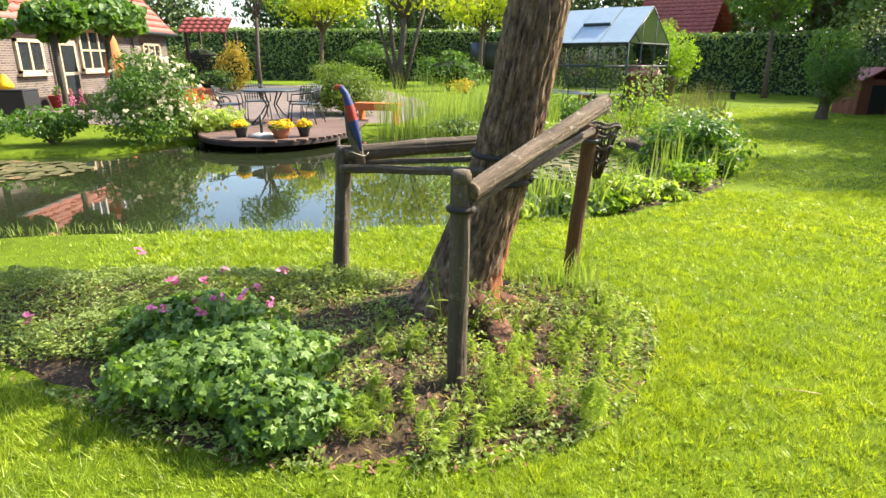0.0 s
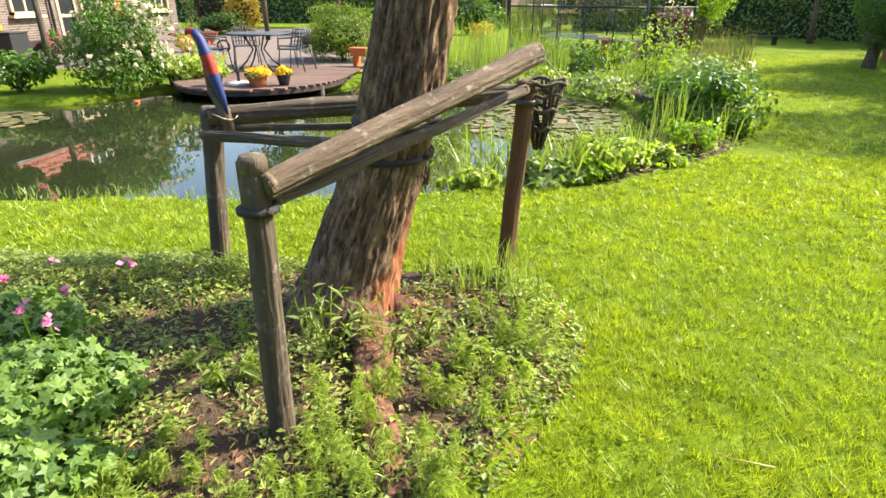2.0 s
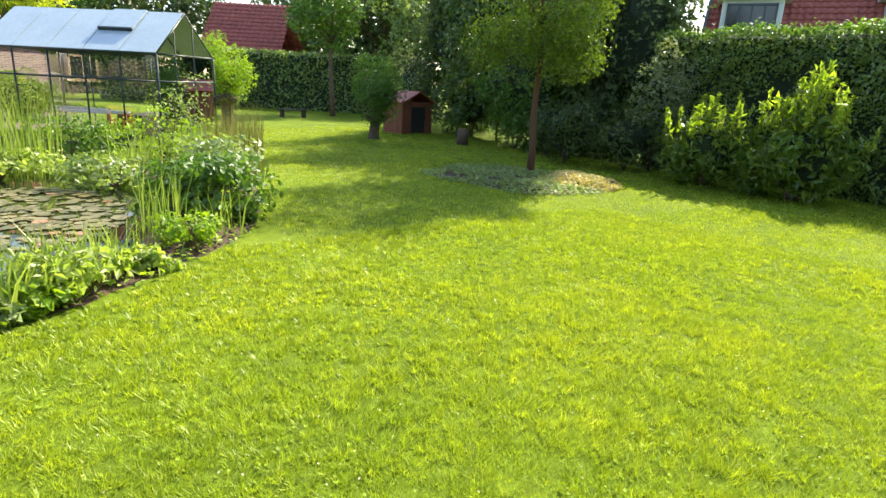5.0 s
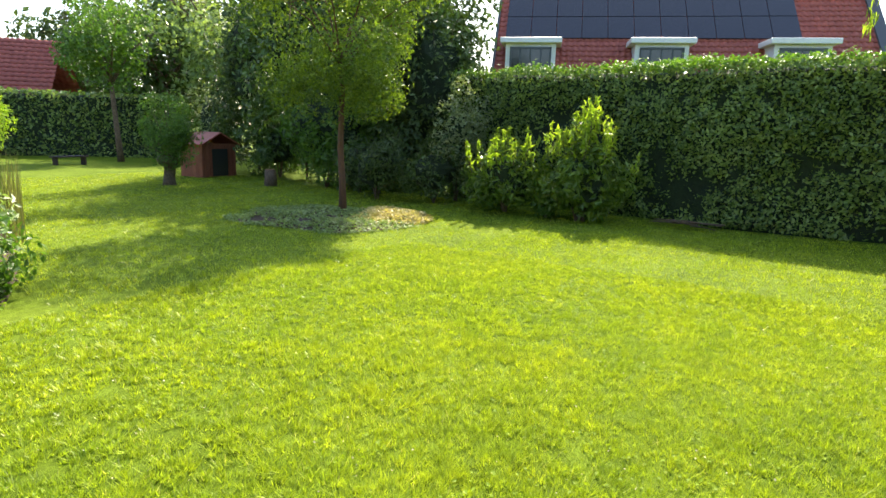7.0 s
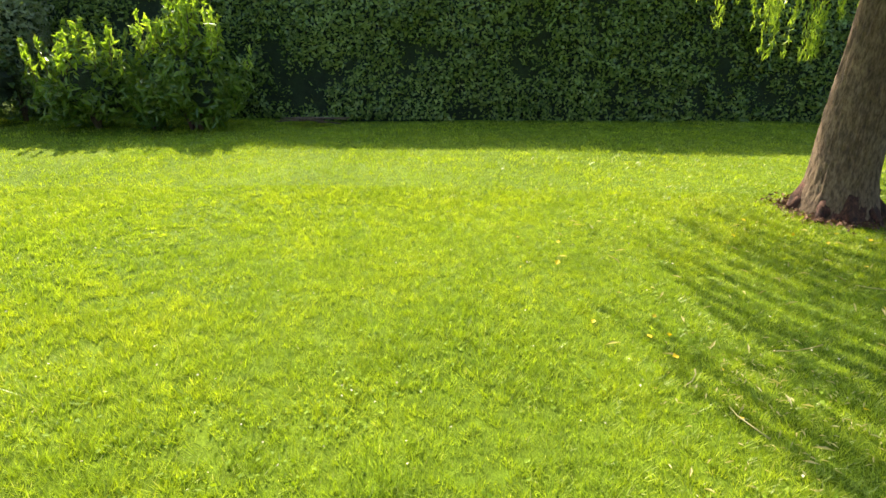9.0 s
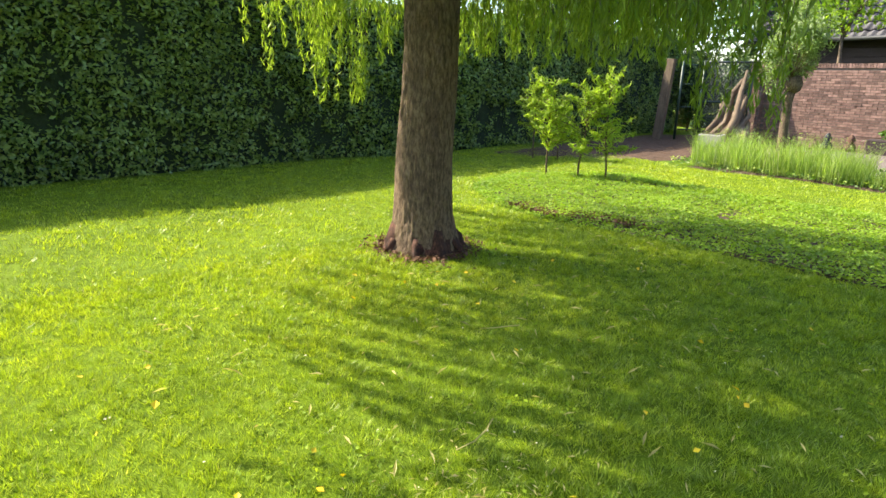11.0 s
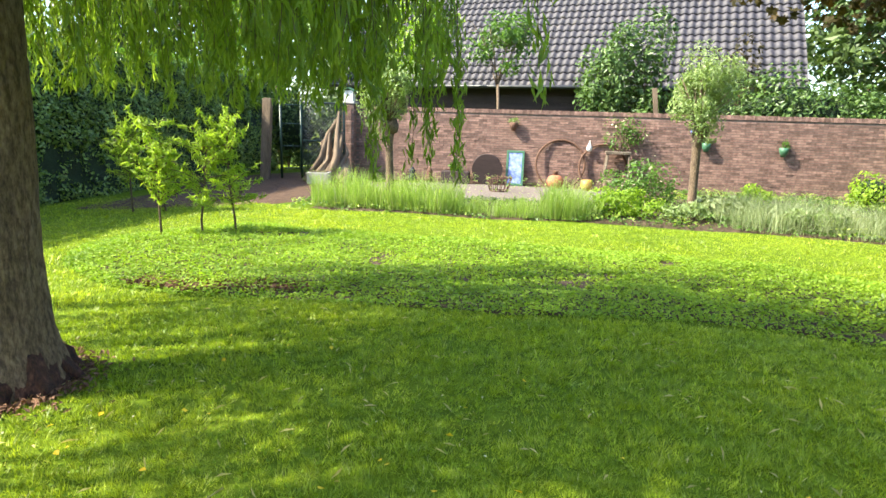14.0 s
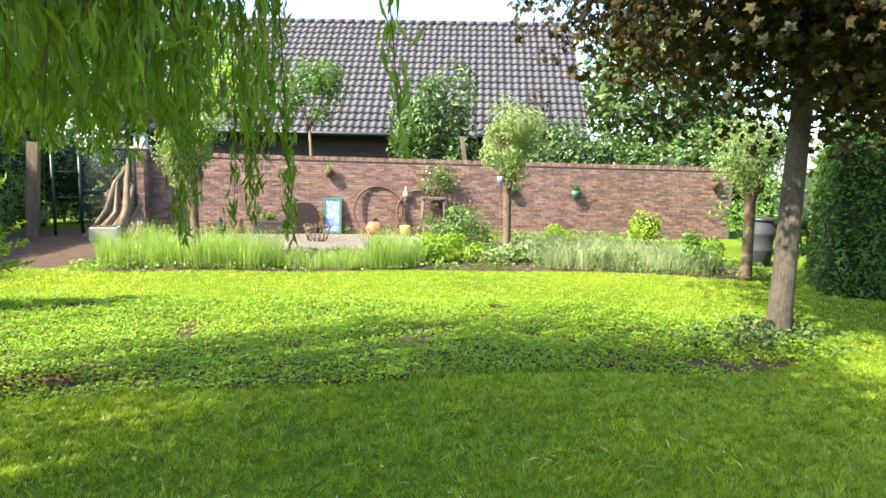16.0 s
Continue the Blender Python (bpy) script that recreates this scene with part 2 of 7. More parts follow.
M["bark_ash"] = bark("furrowed_bark", (0.05, 0.03, 0.018), (0.26, 0.165, 0.10), (0.45, 0.33, 0.22), 1.0, (0.50, 0.19, 0.09))
M["bark_willow"] = bark("willow_bark", (0.07, 0.042, 0.025), (0.20, 0.132, 0.08), (0.31, 0.22, 0.14), 1.3)
M["bark_small"] = bark("thin_bark", (0.07, 0.045, 0.03), (0.17, 0.12, 0.08), (0.26, 0.19, 0.13), 2.0)
# Bark colour lowered to stand in for shade under the maple's crown.
M["bark_maple"] = bark("smooth_bark", (0.05, 0.04, 0.03), (0.095, 0.078, 0.06), (0.14, 0.118, 0.095), 1.5)
M["torn_bark"] = bark("torn_bark", (0.02, 0.008, 0.005), (0.085, 0.032, 0.018), (0.19, 0.085, 0.05), 1.0)
M["chip"] = leafy("bark_chip", (0.085, 0.04, 0.021), (0.22, 0.115, 0.066), None, 0.05, 0.9, 3.0)
M["root"] = bark("red_root", (0.05, 0.02, 0.012), (0.19, 0.085, 0.05), (0.33, 0.17, 0.115), 1.0)
M["post"] = surface("weathered_post", (0.055, 0.04, 0.028), (0.175, 0.135, 0.095), 7, 0.9, 0.9, 0, 42, (1, 1, 0.12), (0.2, 0.175, 0.135), 0, 0.014)
M["post_brown"] = surface("brown_post", (0.09, 0.04, 0.018), (0.19, 0.095, 0.045), 5, 0.85, 0.6, 0, 50, (1, 1, 0.12), (0.07, 0.045, 0.03), 0, 0.01)
M["rail"] = surface("lichened_rail", (0.05, 0.032, 0.02), (0.21, 0.15, 0.10), 9, 0.9, 1.0, 0, 42, (1, 1, 0.2), (0.25, 0.22, 0.16), 0, 0.02)
M["fringe"] = leafy("fringe_stem", (0.19, 0.29, 0.06), (0.38, 0.47, 0.16), (0.5, 0.48, 0.4), 0.5)
M["bin"] = plain("grey_plastic", (0.03, 0.032, 0.04), 0.75)
M["strap"] = plain("dark_strap", (0.03, 0.024, 0.02), 0.8)
M["rope"] = surface("old_rope", (0.4, 0.33, 0.22), (0.55, 0.47, 0.34), 30, 0.9, 0.5)
M["wicker"] = surface("dark_wicker", (0.04, 0.03, 0.022), (0.13, 0.1, 0.075), 30, 0.85, 0.5)
M["parrot_red"] = plain("red_paint", (0.4, 0.035, 0.02), 0.6)
M["parrot_blue"] = plain("blue_paint", (0.025, 0.045, 0.2), 0.6)
# Brick and mortar colours lowered in place of tree shade on the garden wall.
M["brick"] = surface("brick_face", (0.14, 0.075, 0.058), (0.31, 0.195, 0.16), 14, 0.9, 0.5, 0, 80, None, None, 0.38, 0.006)
M["brick_joined"] = surface("brick_face_joined", (0.14, 0.075, 0.058), (0.31, 0.195, 0.16), 14, 0.9, 0.5, 0, 80, None, None, -0.38, 0.006)
M["mortar"] = surface("mortar", (0.11, 0.09, 0.075), (0.19, 0.155, 0.13), 8, 0.95, 0.4)
M["tile_dark"] = surface("dark_roof_tile", (0.034, 0.031, 0.040), (0.068, 0.061, 0.074), 3, 0.66, 0.3, 0, 40, None, (0.08, 0.068, 0.062))
M["tile_red"] = surface("red_roof_tile", (0.29, 0.062, 0.042), (0.43, 0.11, 0.075), 4, 0.6, 0.3, 0, 40)
M["dark_wood"] = surface("dark_boarding", (0.028, 0.016, 0.015), (0.06, 0.036, 0.033), 4, 0.7, 0.4, 0, 40, (0.2, 1, 1))
M["white_paint"] = plain("white_paint", (0.8, 0.8, 0.78), 0.4)
M["cream"] = plain("cream_paint", (0.68, 0.52, 0.34), 0.5)
M["green_metal"] = plain("dark_green_metal", (0.012, 0.04, 0.028), 0.45)
M["gh_frame"] = plain("greenhouse_frame", (0.018, 0.04, 0.035), 0.4)
M["grey_metal"] = plain("grey_metal", (0.075, 0.085, 0.09), 0.5, 0.3)
M["rust"] = surface("rusty_iron", (0.07, 0.035, 0.022), (0.17, 0.085, 0.05), 20, 0.85, 0.5)
M["deck"] = surface("deck_board", (0.09, 0.05, 0.037), (0.18, 0.108, 0.083), 6, 0.85, 0.4, 0, 50, (0.2, 1, 1), None, 0.25)
M["terracotta"] = surface("terracotta", (0.36, 0.11, 0.055), (0.48, 0.18, 0.09), 6, 0.85, 0.2)
M["orange"] = plain("orange_cloth", (0.62, 0.2, 0.05), 0.8)
M["orange_paint"] = plain("orange_paint", (0.72, 0.17, 0.04), 0.6)
M["hutch"] = surface("red_stained_wood", (0.22, 0.065, 0.035), (0.36, 0.12, 0.065), 8, 0.75, 0.4, 0, 50, (1, 1, 0.15))
M["gravel"] = surface("gravel", (0.12, 0.095, 0.08), (0.24, 0.195, 0.165), 40, 0.95, 0.8, 0, 120, None, None, 0, 0.02)
M["paving"] = surface("brick_paving", (0.12, 0.092, 0.078), (0.22, 0.17, 0.148), 5, 0.9, 0.4, 0, 60)
M["black_plastic"] = plain("black_plastic", (0.03, 0.032, 0.036), 0.45)
M["pale_log"] = surface("pale_dead_wood", (0.10, 0.068, 0.042), (0.25, 0.18, 0.12), 5, 0.9, 0.9, 0, 45, (1, 1, 0.2))
M["stone"] = surface("pale_stone", (0.35, 0.33, 0.3), (0.55, 0.52, 0.48), 8, 0.9, 0.4)
M["glass"] = glass_mat("clear_glass")
M["glass_roof"] = surface("twinwall_roof_panel", (0.42, 0.52, 0.56), (0.52, 0.62, 0.66), 2, 0.25, 0.03)
M["pane_dark"] = plain("dark_window_glass", (0.03, 0.035, 0.04), 0.06)
M["picture_blue"] = surface("blue_pattern", (0.03, 0.06, 0.40), (0.42, 0.52, 0.72), 7, 0.4, 0.1)
M["green_paint"] = plain("green_paint", (0.06, 0.16, 0.09), 0.5)
M["ochre"] = plain("ochre_glaze", (0.5, 0.3, 0.07), 0.5)
M["solar"] = plain("solar_panel", (0.02, 0.024, 0.034), 0.2)


def water_mat():
    m, ns, ls, b = nodes_of("pond_water")
    b.inputs["Base Color"].default_value = (0.018, 0.024, 0.010, 1)
    b.inputs["Roughness"].default_value = 0.02
    b.inputs["IOR"].default_value = 1.33
    b.inputs["Specular IOR Level"].default_value = 1.0
    n = tex(ns, ls, 2.2, 2, 0.5)
    bumped(ns, ls, b, n.outputs["Fac"], 0.06, 0.02)
    return m


M["water"] = water_mat()


def pale_brick():
    m, ns, ls, b = nodes_of("pale_house_brick")
    co = ns.new("ShaderNodeTexCoord")
    mp = ns.new("ShaderNodeMapping"); mp.inputs["Rotation"].default_value = (radians(90), 0, 0)
    t = ns.new("ShaderNodeTexBrick")
    t.inputs["Scale"].default_value = 1.0
    t.inputs["Brick Width"].default_value, t.inputs["Row Height"].default_value, t.inputs["Mortar Size"].default_value = 0.22, 0.065, 0.008
    t.inputs["Color1"].default_value, t.inputs["Color2"].default_value, t.inputs["Mortar"].default_value = (0.17, 0.125, 0.105, 1), (0.075, 0.05, 0.043, 1), (0.26, 0.23, 0.21, 1)
    ls.new(co.outputs["Object"], mp.inputs["Vector"]); ls.new(mp.outputs["Vector"], t.inputs["Vector"])
    n = tex(ns, ls, 1.5, 4, 0.6)
    ls.new(mixc(ns, ls, 0.25, t.outputs["Color"], n.outputs["Color"], "MULTIPLY"), b.inputs["Base Color"])
    b.inputs["Roughness"].default_value = 0.9
    return m


M["brick_pale"] = pale_brick()

# ---- building helpers ----
def thing(name, label, category, group="", kind="", at=(0, 0, 0), rz=0):
    ob = new(name)
    ob.matrix_basis = pose(*at, 0, 0, rz)
    return tagged(ob, label, category, group, kind)


def part(name, data, material, parent=None, label=""):
    """Links a bmesh or mesh as one object under its thing."""
    if isinstance(data, bmesh.types.BMesh):
        me = bpy.data.meshes.new(name)
        data.to_mesh(me)
        data.free()
    else:
        me = data
    if material and not me.materials:
        me.materials.append(M[material])
    ob = new(name, me)
    ob.parent = parent
    return tagged(ob, label)


def np_mesh(name, verts, faces, smooth=False):
    verts, faces = np.asarray(verts, np.float32).reshape(-1, 3), np.asarray(faces, np.int32)
    k = faces.shape[1]
    me = bpy.data.meshes.new(name)
    me.vertices.add(len(verts))
    me.vertices.foreach_set("co", verts.ravel())
    me.loops.add(faces.size)
    me.loops.foreach_set("vertex_index", faces.ravel())
    me.polygons.add(len(faces))
    me.polygons.foreach_set("loop_start", np.arange(0, faces.size, k, dtype=np.int32))
    me.polygons.foreach_set("use_smooth", np.full(len(faces), smooth))
    me.update(calc_edges=True)
    return me


def box(bm, x0, y0, z0, x1, y1, z1, m=None, bevel=0.0):
    r = bmesh.ops.create_cube(bm, size=1)
    vs = r["verts"]
    mat = Matrix.Translation(((x0 + x1) / 2, (y0 + y1) / 2, (z0 + z1) / 2)) @ Matrix.Diagonal((x1 - x0, y1 - y0, z1 - z0, 1))
    bmesh.ops.transform(bm, matrix=(m @ mat) if m else mat, verts=vs)
    if bevel:
        es = list({e for v in vs for e in v.link_edges})
        bmesh.ops.bevel(bm, geom=es, offset=bevel, segments=2, affect="EDGES", profile=0.5)
    return bm


def boxed(*a, **k):
    return box(bmesh.new(), *a, **k)


def tube(path, radii, sides=10, cap=True, rough=0.0, seed=0, bm=None):
    """A round limb along a path of points, with a radius at each."""
    bm = bm or bmesh.new()
    rg = random.Random(seed)
    pts = [Vector(p) for p in path]
    if not hasattr(radii, "__len__"):
        radii = [radii] * len(pts)
    rings = []
    ref = Vector((0.31, 0.95, 0.02))
    for i, p in enumerate(pts):
        d = (pts[min(i + 1, len(pts) - 1)] - pts[max(i - 1, 0)]).normalized()
        u = d.cross(ref if abs(d.dot(ref)) < 0.95 else Vector((1, 0, 0))).normalized()
        v = d.cross(u)
        ring = []
        for k in range(sides):
            a = 2 * math.pi * k / sides
            rr = radii[i] * (1 + rough * (noise.noise(p * 2.3 + Vector((math.cos(a), math.sin(a), seed)) * 1.7)) + rough * 0.5 * (rg.random() - 0.5))
            ring.append(bm.verts.new(p + (u * math.cos(a) + v * math.sin(a)) * rr))
        rings.append(ring)
    for a, b in zip(rings, rings[1:]):
        for k in range(sides):
            f = bm.faces.new((a[k], a[(k + 1) % sides], b[(k + 1) % sides], b[k]))
            f.smooth = True
    if cap:
        bm.faces.new(rings[0][::-1])
        bm.faces.new(rings[-1])
    bmesh.ops.recalc_face_normals(bm, faces=bm.faces)
    return bm


def grooved_trunk(path, radii, seed, depth=0.03, freq=9.0, sides=150, step=0.03):
    """A thick trunk whose bark is cut by real upright furrows."""
    P, Rr = np.array(path, float), np.array(radii, float)
    cum = np.concatenate([[0], np.cumsum(np.linalg.norm(np.diff(P, axis=0), axis=1))])
    s = np.arange(0, cum[-1], step)
    C = np.column_stack([np.interp(s, cum, P[:, k]) for k in range(3)])
    k = np.ones(9) / 9
    for c in range(2):
        C[:, c] = np.convolve(np.pad(C[:, c], 4, mode="edge"), k, "valid")
    R0 = np.interp(s, cum, Rr)
    R0 = np.convolve(np.pad(R0, 4, mode="edge"), k, "valid")
    v = []
    for i in range(len(s)):
        for j in range(sides):
            t = 2 * math.pi * j / sides
            q = Vector((math.cos(t) * freq, math.sin(t) * freq, s[i] * freq * 0.5 + seed))
            n1 = 1 - abs(noise.noise(q)) * 2.2
            n2 = noise.noise(q * 2.7)
            n3 = noise.noise(Vector((math.cos(t) * 1.2, math.sin(t) * 1.2, s[i] * 0.8 + seed)))
            r = R0[i] * (1 + 0.09 * n3) + depth * (-max(0.0, n1) ** 2 * 0.9 + 0.3 * n2)
            v.append((C[i][0] + r * math.cos(t), C[i][1] + r * math.sin(t), C[i][2]))
    idx = np.arange(len(s) * sides).reshape(len(s), sides)
    f = np.stack([idx[:-1], np.roll(idx[:-1], -1, 1), np.roll(idx[1:], -1, 1), idx[1:]], -1).reshape(-1, 4)
    return np_mesh("trunk", v, f, True)


def lathe(profile, sides=20, bm=None, at=(0, 0, 0)):
    bm = bm or bmesh.new()
    rings = [[bm.verts.new((at[0] + r * math.cos(2 * math.pi * k / sides), at[1] + r * math.sin(2 * math.pi * k / sides), at[2] + z)) for k in range(sides)] for r, z in profile]
    for a, b in zip(rings, rings[1:]):
        for k in range(sides):
            bm.faces.new((a[k], a[(k + 1) % sides], b[(k + 1) % sides], b[k])).smooth = True
    bm.faces.new(rings[0][::-1])
    bm.faces.new(rings[-1])
    bmesh.ops.recalc_face_normals(bm, faces=bm.faces)
    return bm


def leaf_cloud(name, pts, size, rng, ratio=0.5, out=None, droop=0.0, flat=0.0, spread=0.35, loose=0.75):
    """A mesh of folded leaves, one at each point; out: the way their upper sides face, droop: how far tips hang."""
    n = len(pts)
    s = size * rng.uniform(1 - spread, 1 + spread, (n, 1))
    unit = lambda v: v / (np.linalg.norm(v, axis=1, keepdims=True) + 1e-9)
    d = rng.normal(size=(n, 3))
    if out is None:
        d[:, 2] -= droop
        d = unit(d)
        w = rng.normal(size=(n, 3))
        w = unit(w - d * (w * d).sum(1, keepdims=True))
        nn = np.cross(d, w)
    else:
        nn = unit(unit(np.asarray(out, float)) + [0, 0, 0.35] + rng.normal(size=(n, 3)) * loose * (1 - 0.5 * flat))
        d[:, 2] -= droop
        d = unit(d - nn * (d * nn).sum(1, keepdims=True))
        w = np.cross(nn, d)
    half = ratio * 0.5 * s
    base = pts - d * s * 0.5
    tip = pts + d * s * 0.5 - nn * s * 0.08
    mid = base + d * s * 0.45
    l, r = mid + w * half + nn * s * 0.07, mid - w * half + nn * s * 0.07
    v = np.stack([base, l, tip, r], 1).reshape(-1, 3)
    i = np.arange(n)[:, None] * 4
    return np_mesh(name, v, np.concatenate([i + [0, 1, 2], i + [0, 2, 3]], 1).reshape(-1, 3))


def lobed_cloud(name, pts, size, rng, out, lobes=5, loose=0.7, spread=0.35):
    """Broad leaves cut into lobes, one at each point, their upper sides facing out."""
    n = len(pts)
    unit = lambda v: v / (np.linalg.norm(v, axis=1, keepdims=True) + 1e-9)
    nn = unit(unit(np.asarray(out, float)) + [0, 0, 0.4] + rng.normal(size=(n, 3)) * loose)
    d = rng.normal(size=(n, 3))
    d = unit(d - nn * (d * nn).sum(1, keepdims=True))
    w = np.cross(nn, d)
    s = size * 0.5 * rng.uniform(1 - spread, 1 + spread, (n, 1))
    k = 2 * lobes
    rim = []
    for i in range(k):
        a = math.pi * (-0.86 + 1.72 * i / (k - 1))
        r = (1.0 - 0.18 * abs(a) / math.pi) if i % 2 else 0.52
        rim.append(pts + (d * math.cos(a) + w * math.sin(a)) * r * s - nn * s * (0.16 if i % 2 else 0.02))
    v = np.stack([pts - d * s * 0.3 + nn * s * 0.05] + rim, 1).reshape(-1, 3)
    b = np.arange(n)[:, None] * (k + 1)
    f = np.concatenate([b + [0, i + 1, i + 2] for i in range(k - 1)], 1).reshape(-1, 3)
    return np_mesh(name, v, f)


def blades(name, pts, h, w, rng, lean=0.35, spread=0.4, two=False):
    """Upright tapering blades standing at the points."""
    n = len(pts)
    hh = h * rng.uniform(1 - spread, 1 + spread, (n, 1))
    a = rng.uniform(0, 2 * math.pi, n)
    side = np.stack([np.cos(a), np.sin(a), np.zeros(n)], 1) * w * rng.uniform(0.7, 1.3, (n, 1)) * 0.5
    b = rng.uniform(0, 2 * math.pi, n)
    ln = np.stack([np.cos(b), np.sin(b), np.zeros(n)], 1) * hh * lean * rng.uniform(0, 1, (n, 1))
    up = np.zeros((n, 3)); up[:, 2:] = hh
    if two:
        mid = pts + up * 0.55 + ln * 0.3
        tip = pts + up * 0.97 + ln
        v = np.stack([pts - side, pts + side, mid + side * 0.8, tip, mid - side * 0.8], 1).reshape(-1, 3)
        i = np.arange(n)[:, None] * 5
        f = np.concatenate([i + [0, 1, 2], i + [0, 2, 4], i + [4, 2, 3]], 1).reshape(-1, 3)
    else:
        v = np.stack([pts - side, pts + side, pts + up + ln], 1).reshape(-1, 3)
        f = np.arange(n * 3).reshape(-1, 3)
    return np_mesh(name, v, f)


def blob_points(rng, n, centre, radii, lumps=14, lump=0.45, shell=0.35):
    """Points in the outer shell of an uneven crown made of many lumps; and the way out from its heart."""
    c, r = np.array(centre, float), np.array(radii, float)
    d = rng.normal(size=(lumps, 3)); d /= np.linalg.norm(d, axis=1, keepdims=True)
    lc = d * rng.uniform(0.35, 0.75, (lumps, 1))
    lr = rng.uniform(lump * 0.6, lump * 1.2, lumps)
    k = rng.integers(0, lumps, n)
    e = rng.normal(size=(n, 3)); e /= np.linalg.norm(e, axis=1, keepdims=True)
    p = lc[k] + e * (lr[k] * (1 - shell * rng.random(n) ** 1.5))[:, None]
    p /= np.percentile(np.linalg.norm(p, axis=1), 95)
    out = p / (np.linalg.norm(p, axis=1, keepdims=True) + 1e-6)
    return c + p * r, out * 0.6 + e * 0.6


def leafy_shoot(parent, a, b, n, leaf, ratio, mat, rng, rise=0.9):
    """One upright shoot: a thin stem with leaves pointing up along it."""
    a, b = np.array(a, float), np.array(b, float)
    f = np.sort(rng.random(n) ** 0.8)
    p = a + (b - a) * f[:, None] + rng.normal(size=(n, 3)) * leaf * 0.3 * (1.15 - f)[:, None]
    st = part("shoot", tube([tuple(a), tuple((a + b) / 2 + rng.normal(size=3) * 0.02), tuple(b)], [0.008, 0.006, 0.003], 4), "bark_small", parent)
    tagged(part("shoot_leaves", leaf_cloud("shoot_leaves", p, leaf, rng, ratio, None, -rise), mat, st), kind="stuff")


def shrub(name, label, category, at, radii, leaf, mat, count, seed, ratio=0.5, group="", lumps=14, stems=5, core=True, lobes=0, flowers=None, zlift=0.9, droop=0.0, lump=0.45):
    rng = np.random.default_rng(seed)
    t = thing(name, label, category, group, "", (at[0], at[1], at[2] if len(at) > 2 else 0))
    c = (0, 0, radii[2] * zlift)
    p, o = blob_points(rng, count, c, radii, lumps, lump)
    keep = p[:, 2] > 0.02
    # Dark lump stands in for the shaded depth between the leaves.
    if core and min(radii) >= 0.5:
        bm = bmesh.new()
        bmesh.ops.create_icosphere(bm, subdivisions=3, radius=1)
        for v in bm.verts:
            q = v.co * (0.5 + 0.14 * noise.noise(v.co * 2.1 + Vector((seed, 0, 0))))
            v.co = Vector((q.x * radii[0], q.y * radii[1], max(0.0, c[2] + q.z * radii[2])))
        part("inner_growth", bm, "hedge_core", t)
    part("foliage", lobed_cloud("foliage", p[keep], leaf, rng, o[keep], lobes) if lobes else leaf_cloud("foliage", p[keep], leaf, rng, ratio, o[keep], droop), mat, t)
    bm = bmesh.new()
    for s in range(stems):
        a, rr = rng.uniform(0, 6.28), rng.uniform(0.2, 0.6)
        top = (math.cos(a) * radii[0] * rr, math.sin(a) * radii[1] * rr, radii[2] * rng.uniform(0.9, 1.5))
        q = [(top[0] * f * 0.7 + rng.normal() * 0.02, top[1] * f * 0.7 + rng.normal() * 0.02, top[2] * f - 0.03) for f in (0, 0.3, 0.65, 1)]
        tube(q, [0.022, 0.018, 0.012, 0.005], 6, bm=bm, seed=seed + s)
    part("stems", bm, "bark_small", t)
    if flowers:
        fm, fn, fs = flowers
        p, o = blob_points(rng, fn, c, [x * 1.17 for x in radii], lumps, lump, 0.08)
        keep = p[:, 2] > radii[2] * 0.5
        p, o = p[keep], o[keep]
        q, o = np.repeat(p, 3, 0) + rng.normal(size=(len(p) * 3, 3)) * fs * 0.18, np.repeat(o, 3, 0)
        tagged(part("blossom_mass", lobed_cloud("blossom_mass", q, fs, rng, o, 5, 0.4), fm, t), kind="stuff")
    return t


def limbs_tree(name, label, at, trunk, radii, mat, crown, leaf, leaf_mat, count, seed, n_limbs=7, ratio=0.55, droop=0.0, group="", lumps=22, lump=0.36, sides=14, rough=0.1, reach=0.75, shell=0.5, grooves=0.0, freq=9.0, lobes=0):
    """Trunk along a path (local), limbs from its upper part into the crown (centre, radii), and the leaves."""
    rng = np.random.default_rng(seed)
    t = thing(name, label, "tree", group, "", at)
    part("trunk", grooved_trunk(trunk, radii, seed, grooves, freq) if grooves else tube(trunk, radii, sides, rough=rough, seed=seed), mat, t)
    top, c, r = Vector(trunk[-1]), Vector(crown[0]), Vector(crown[1])
    for i in range(n_limbs):
        a = 2 * math.pi * i / n_limbs + rng.uniform(-0.3, 0.3)
        f = rng.uniform(-0.2, 0.7)
        end = Vector((c.x + math.cos(a) * r.x * reach, c.y + math.sin(a) * r.y * reach, c.z + r.z * f))
        s = top - Vector((0, 0, rng.uniform(0, 0.15 * top.z)))
        k = radii[-1]
        mid = s.lerp(end, 0.5) + Vector((0, 0, 0.12 * (end - s).length))
        bm = tube([s, s.lerp(mid, 0.5), mid, end], [k * 0.75, k * 0.5, k * 0.32, k * 0.1], 8, rough=0.1, seed=seed + i)
        for j in range(4):
            q = mid.lerp(end, rng.uniform(0, 0.9))
            e = q + Vector(rng.normal(size=3)) * 0.25 * r.x + Vector((0, 0, 0.15 * r.z))
            tube([q, q.lerp(e, 0.5) + Vector((0, 0, 0.04)), e], [k * 0.2, k * 0.12, k * 0.04], 5, bm=bm)
        part("limb", bm, mat, t)
    p, o = blob_points(rng, count, c, r, lumps, lump, shell)
    part("crown", lobed_cloud("crown", p, leaf, rng, o, lobes) if lobes else leaf_cloud("crown", p, leaf, rng, ratio, o, droop), leaf_mat, t)
    return t


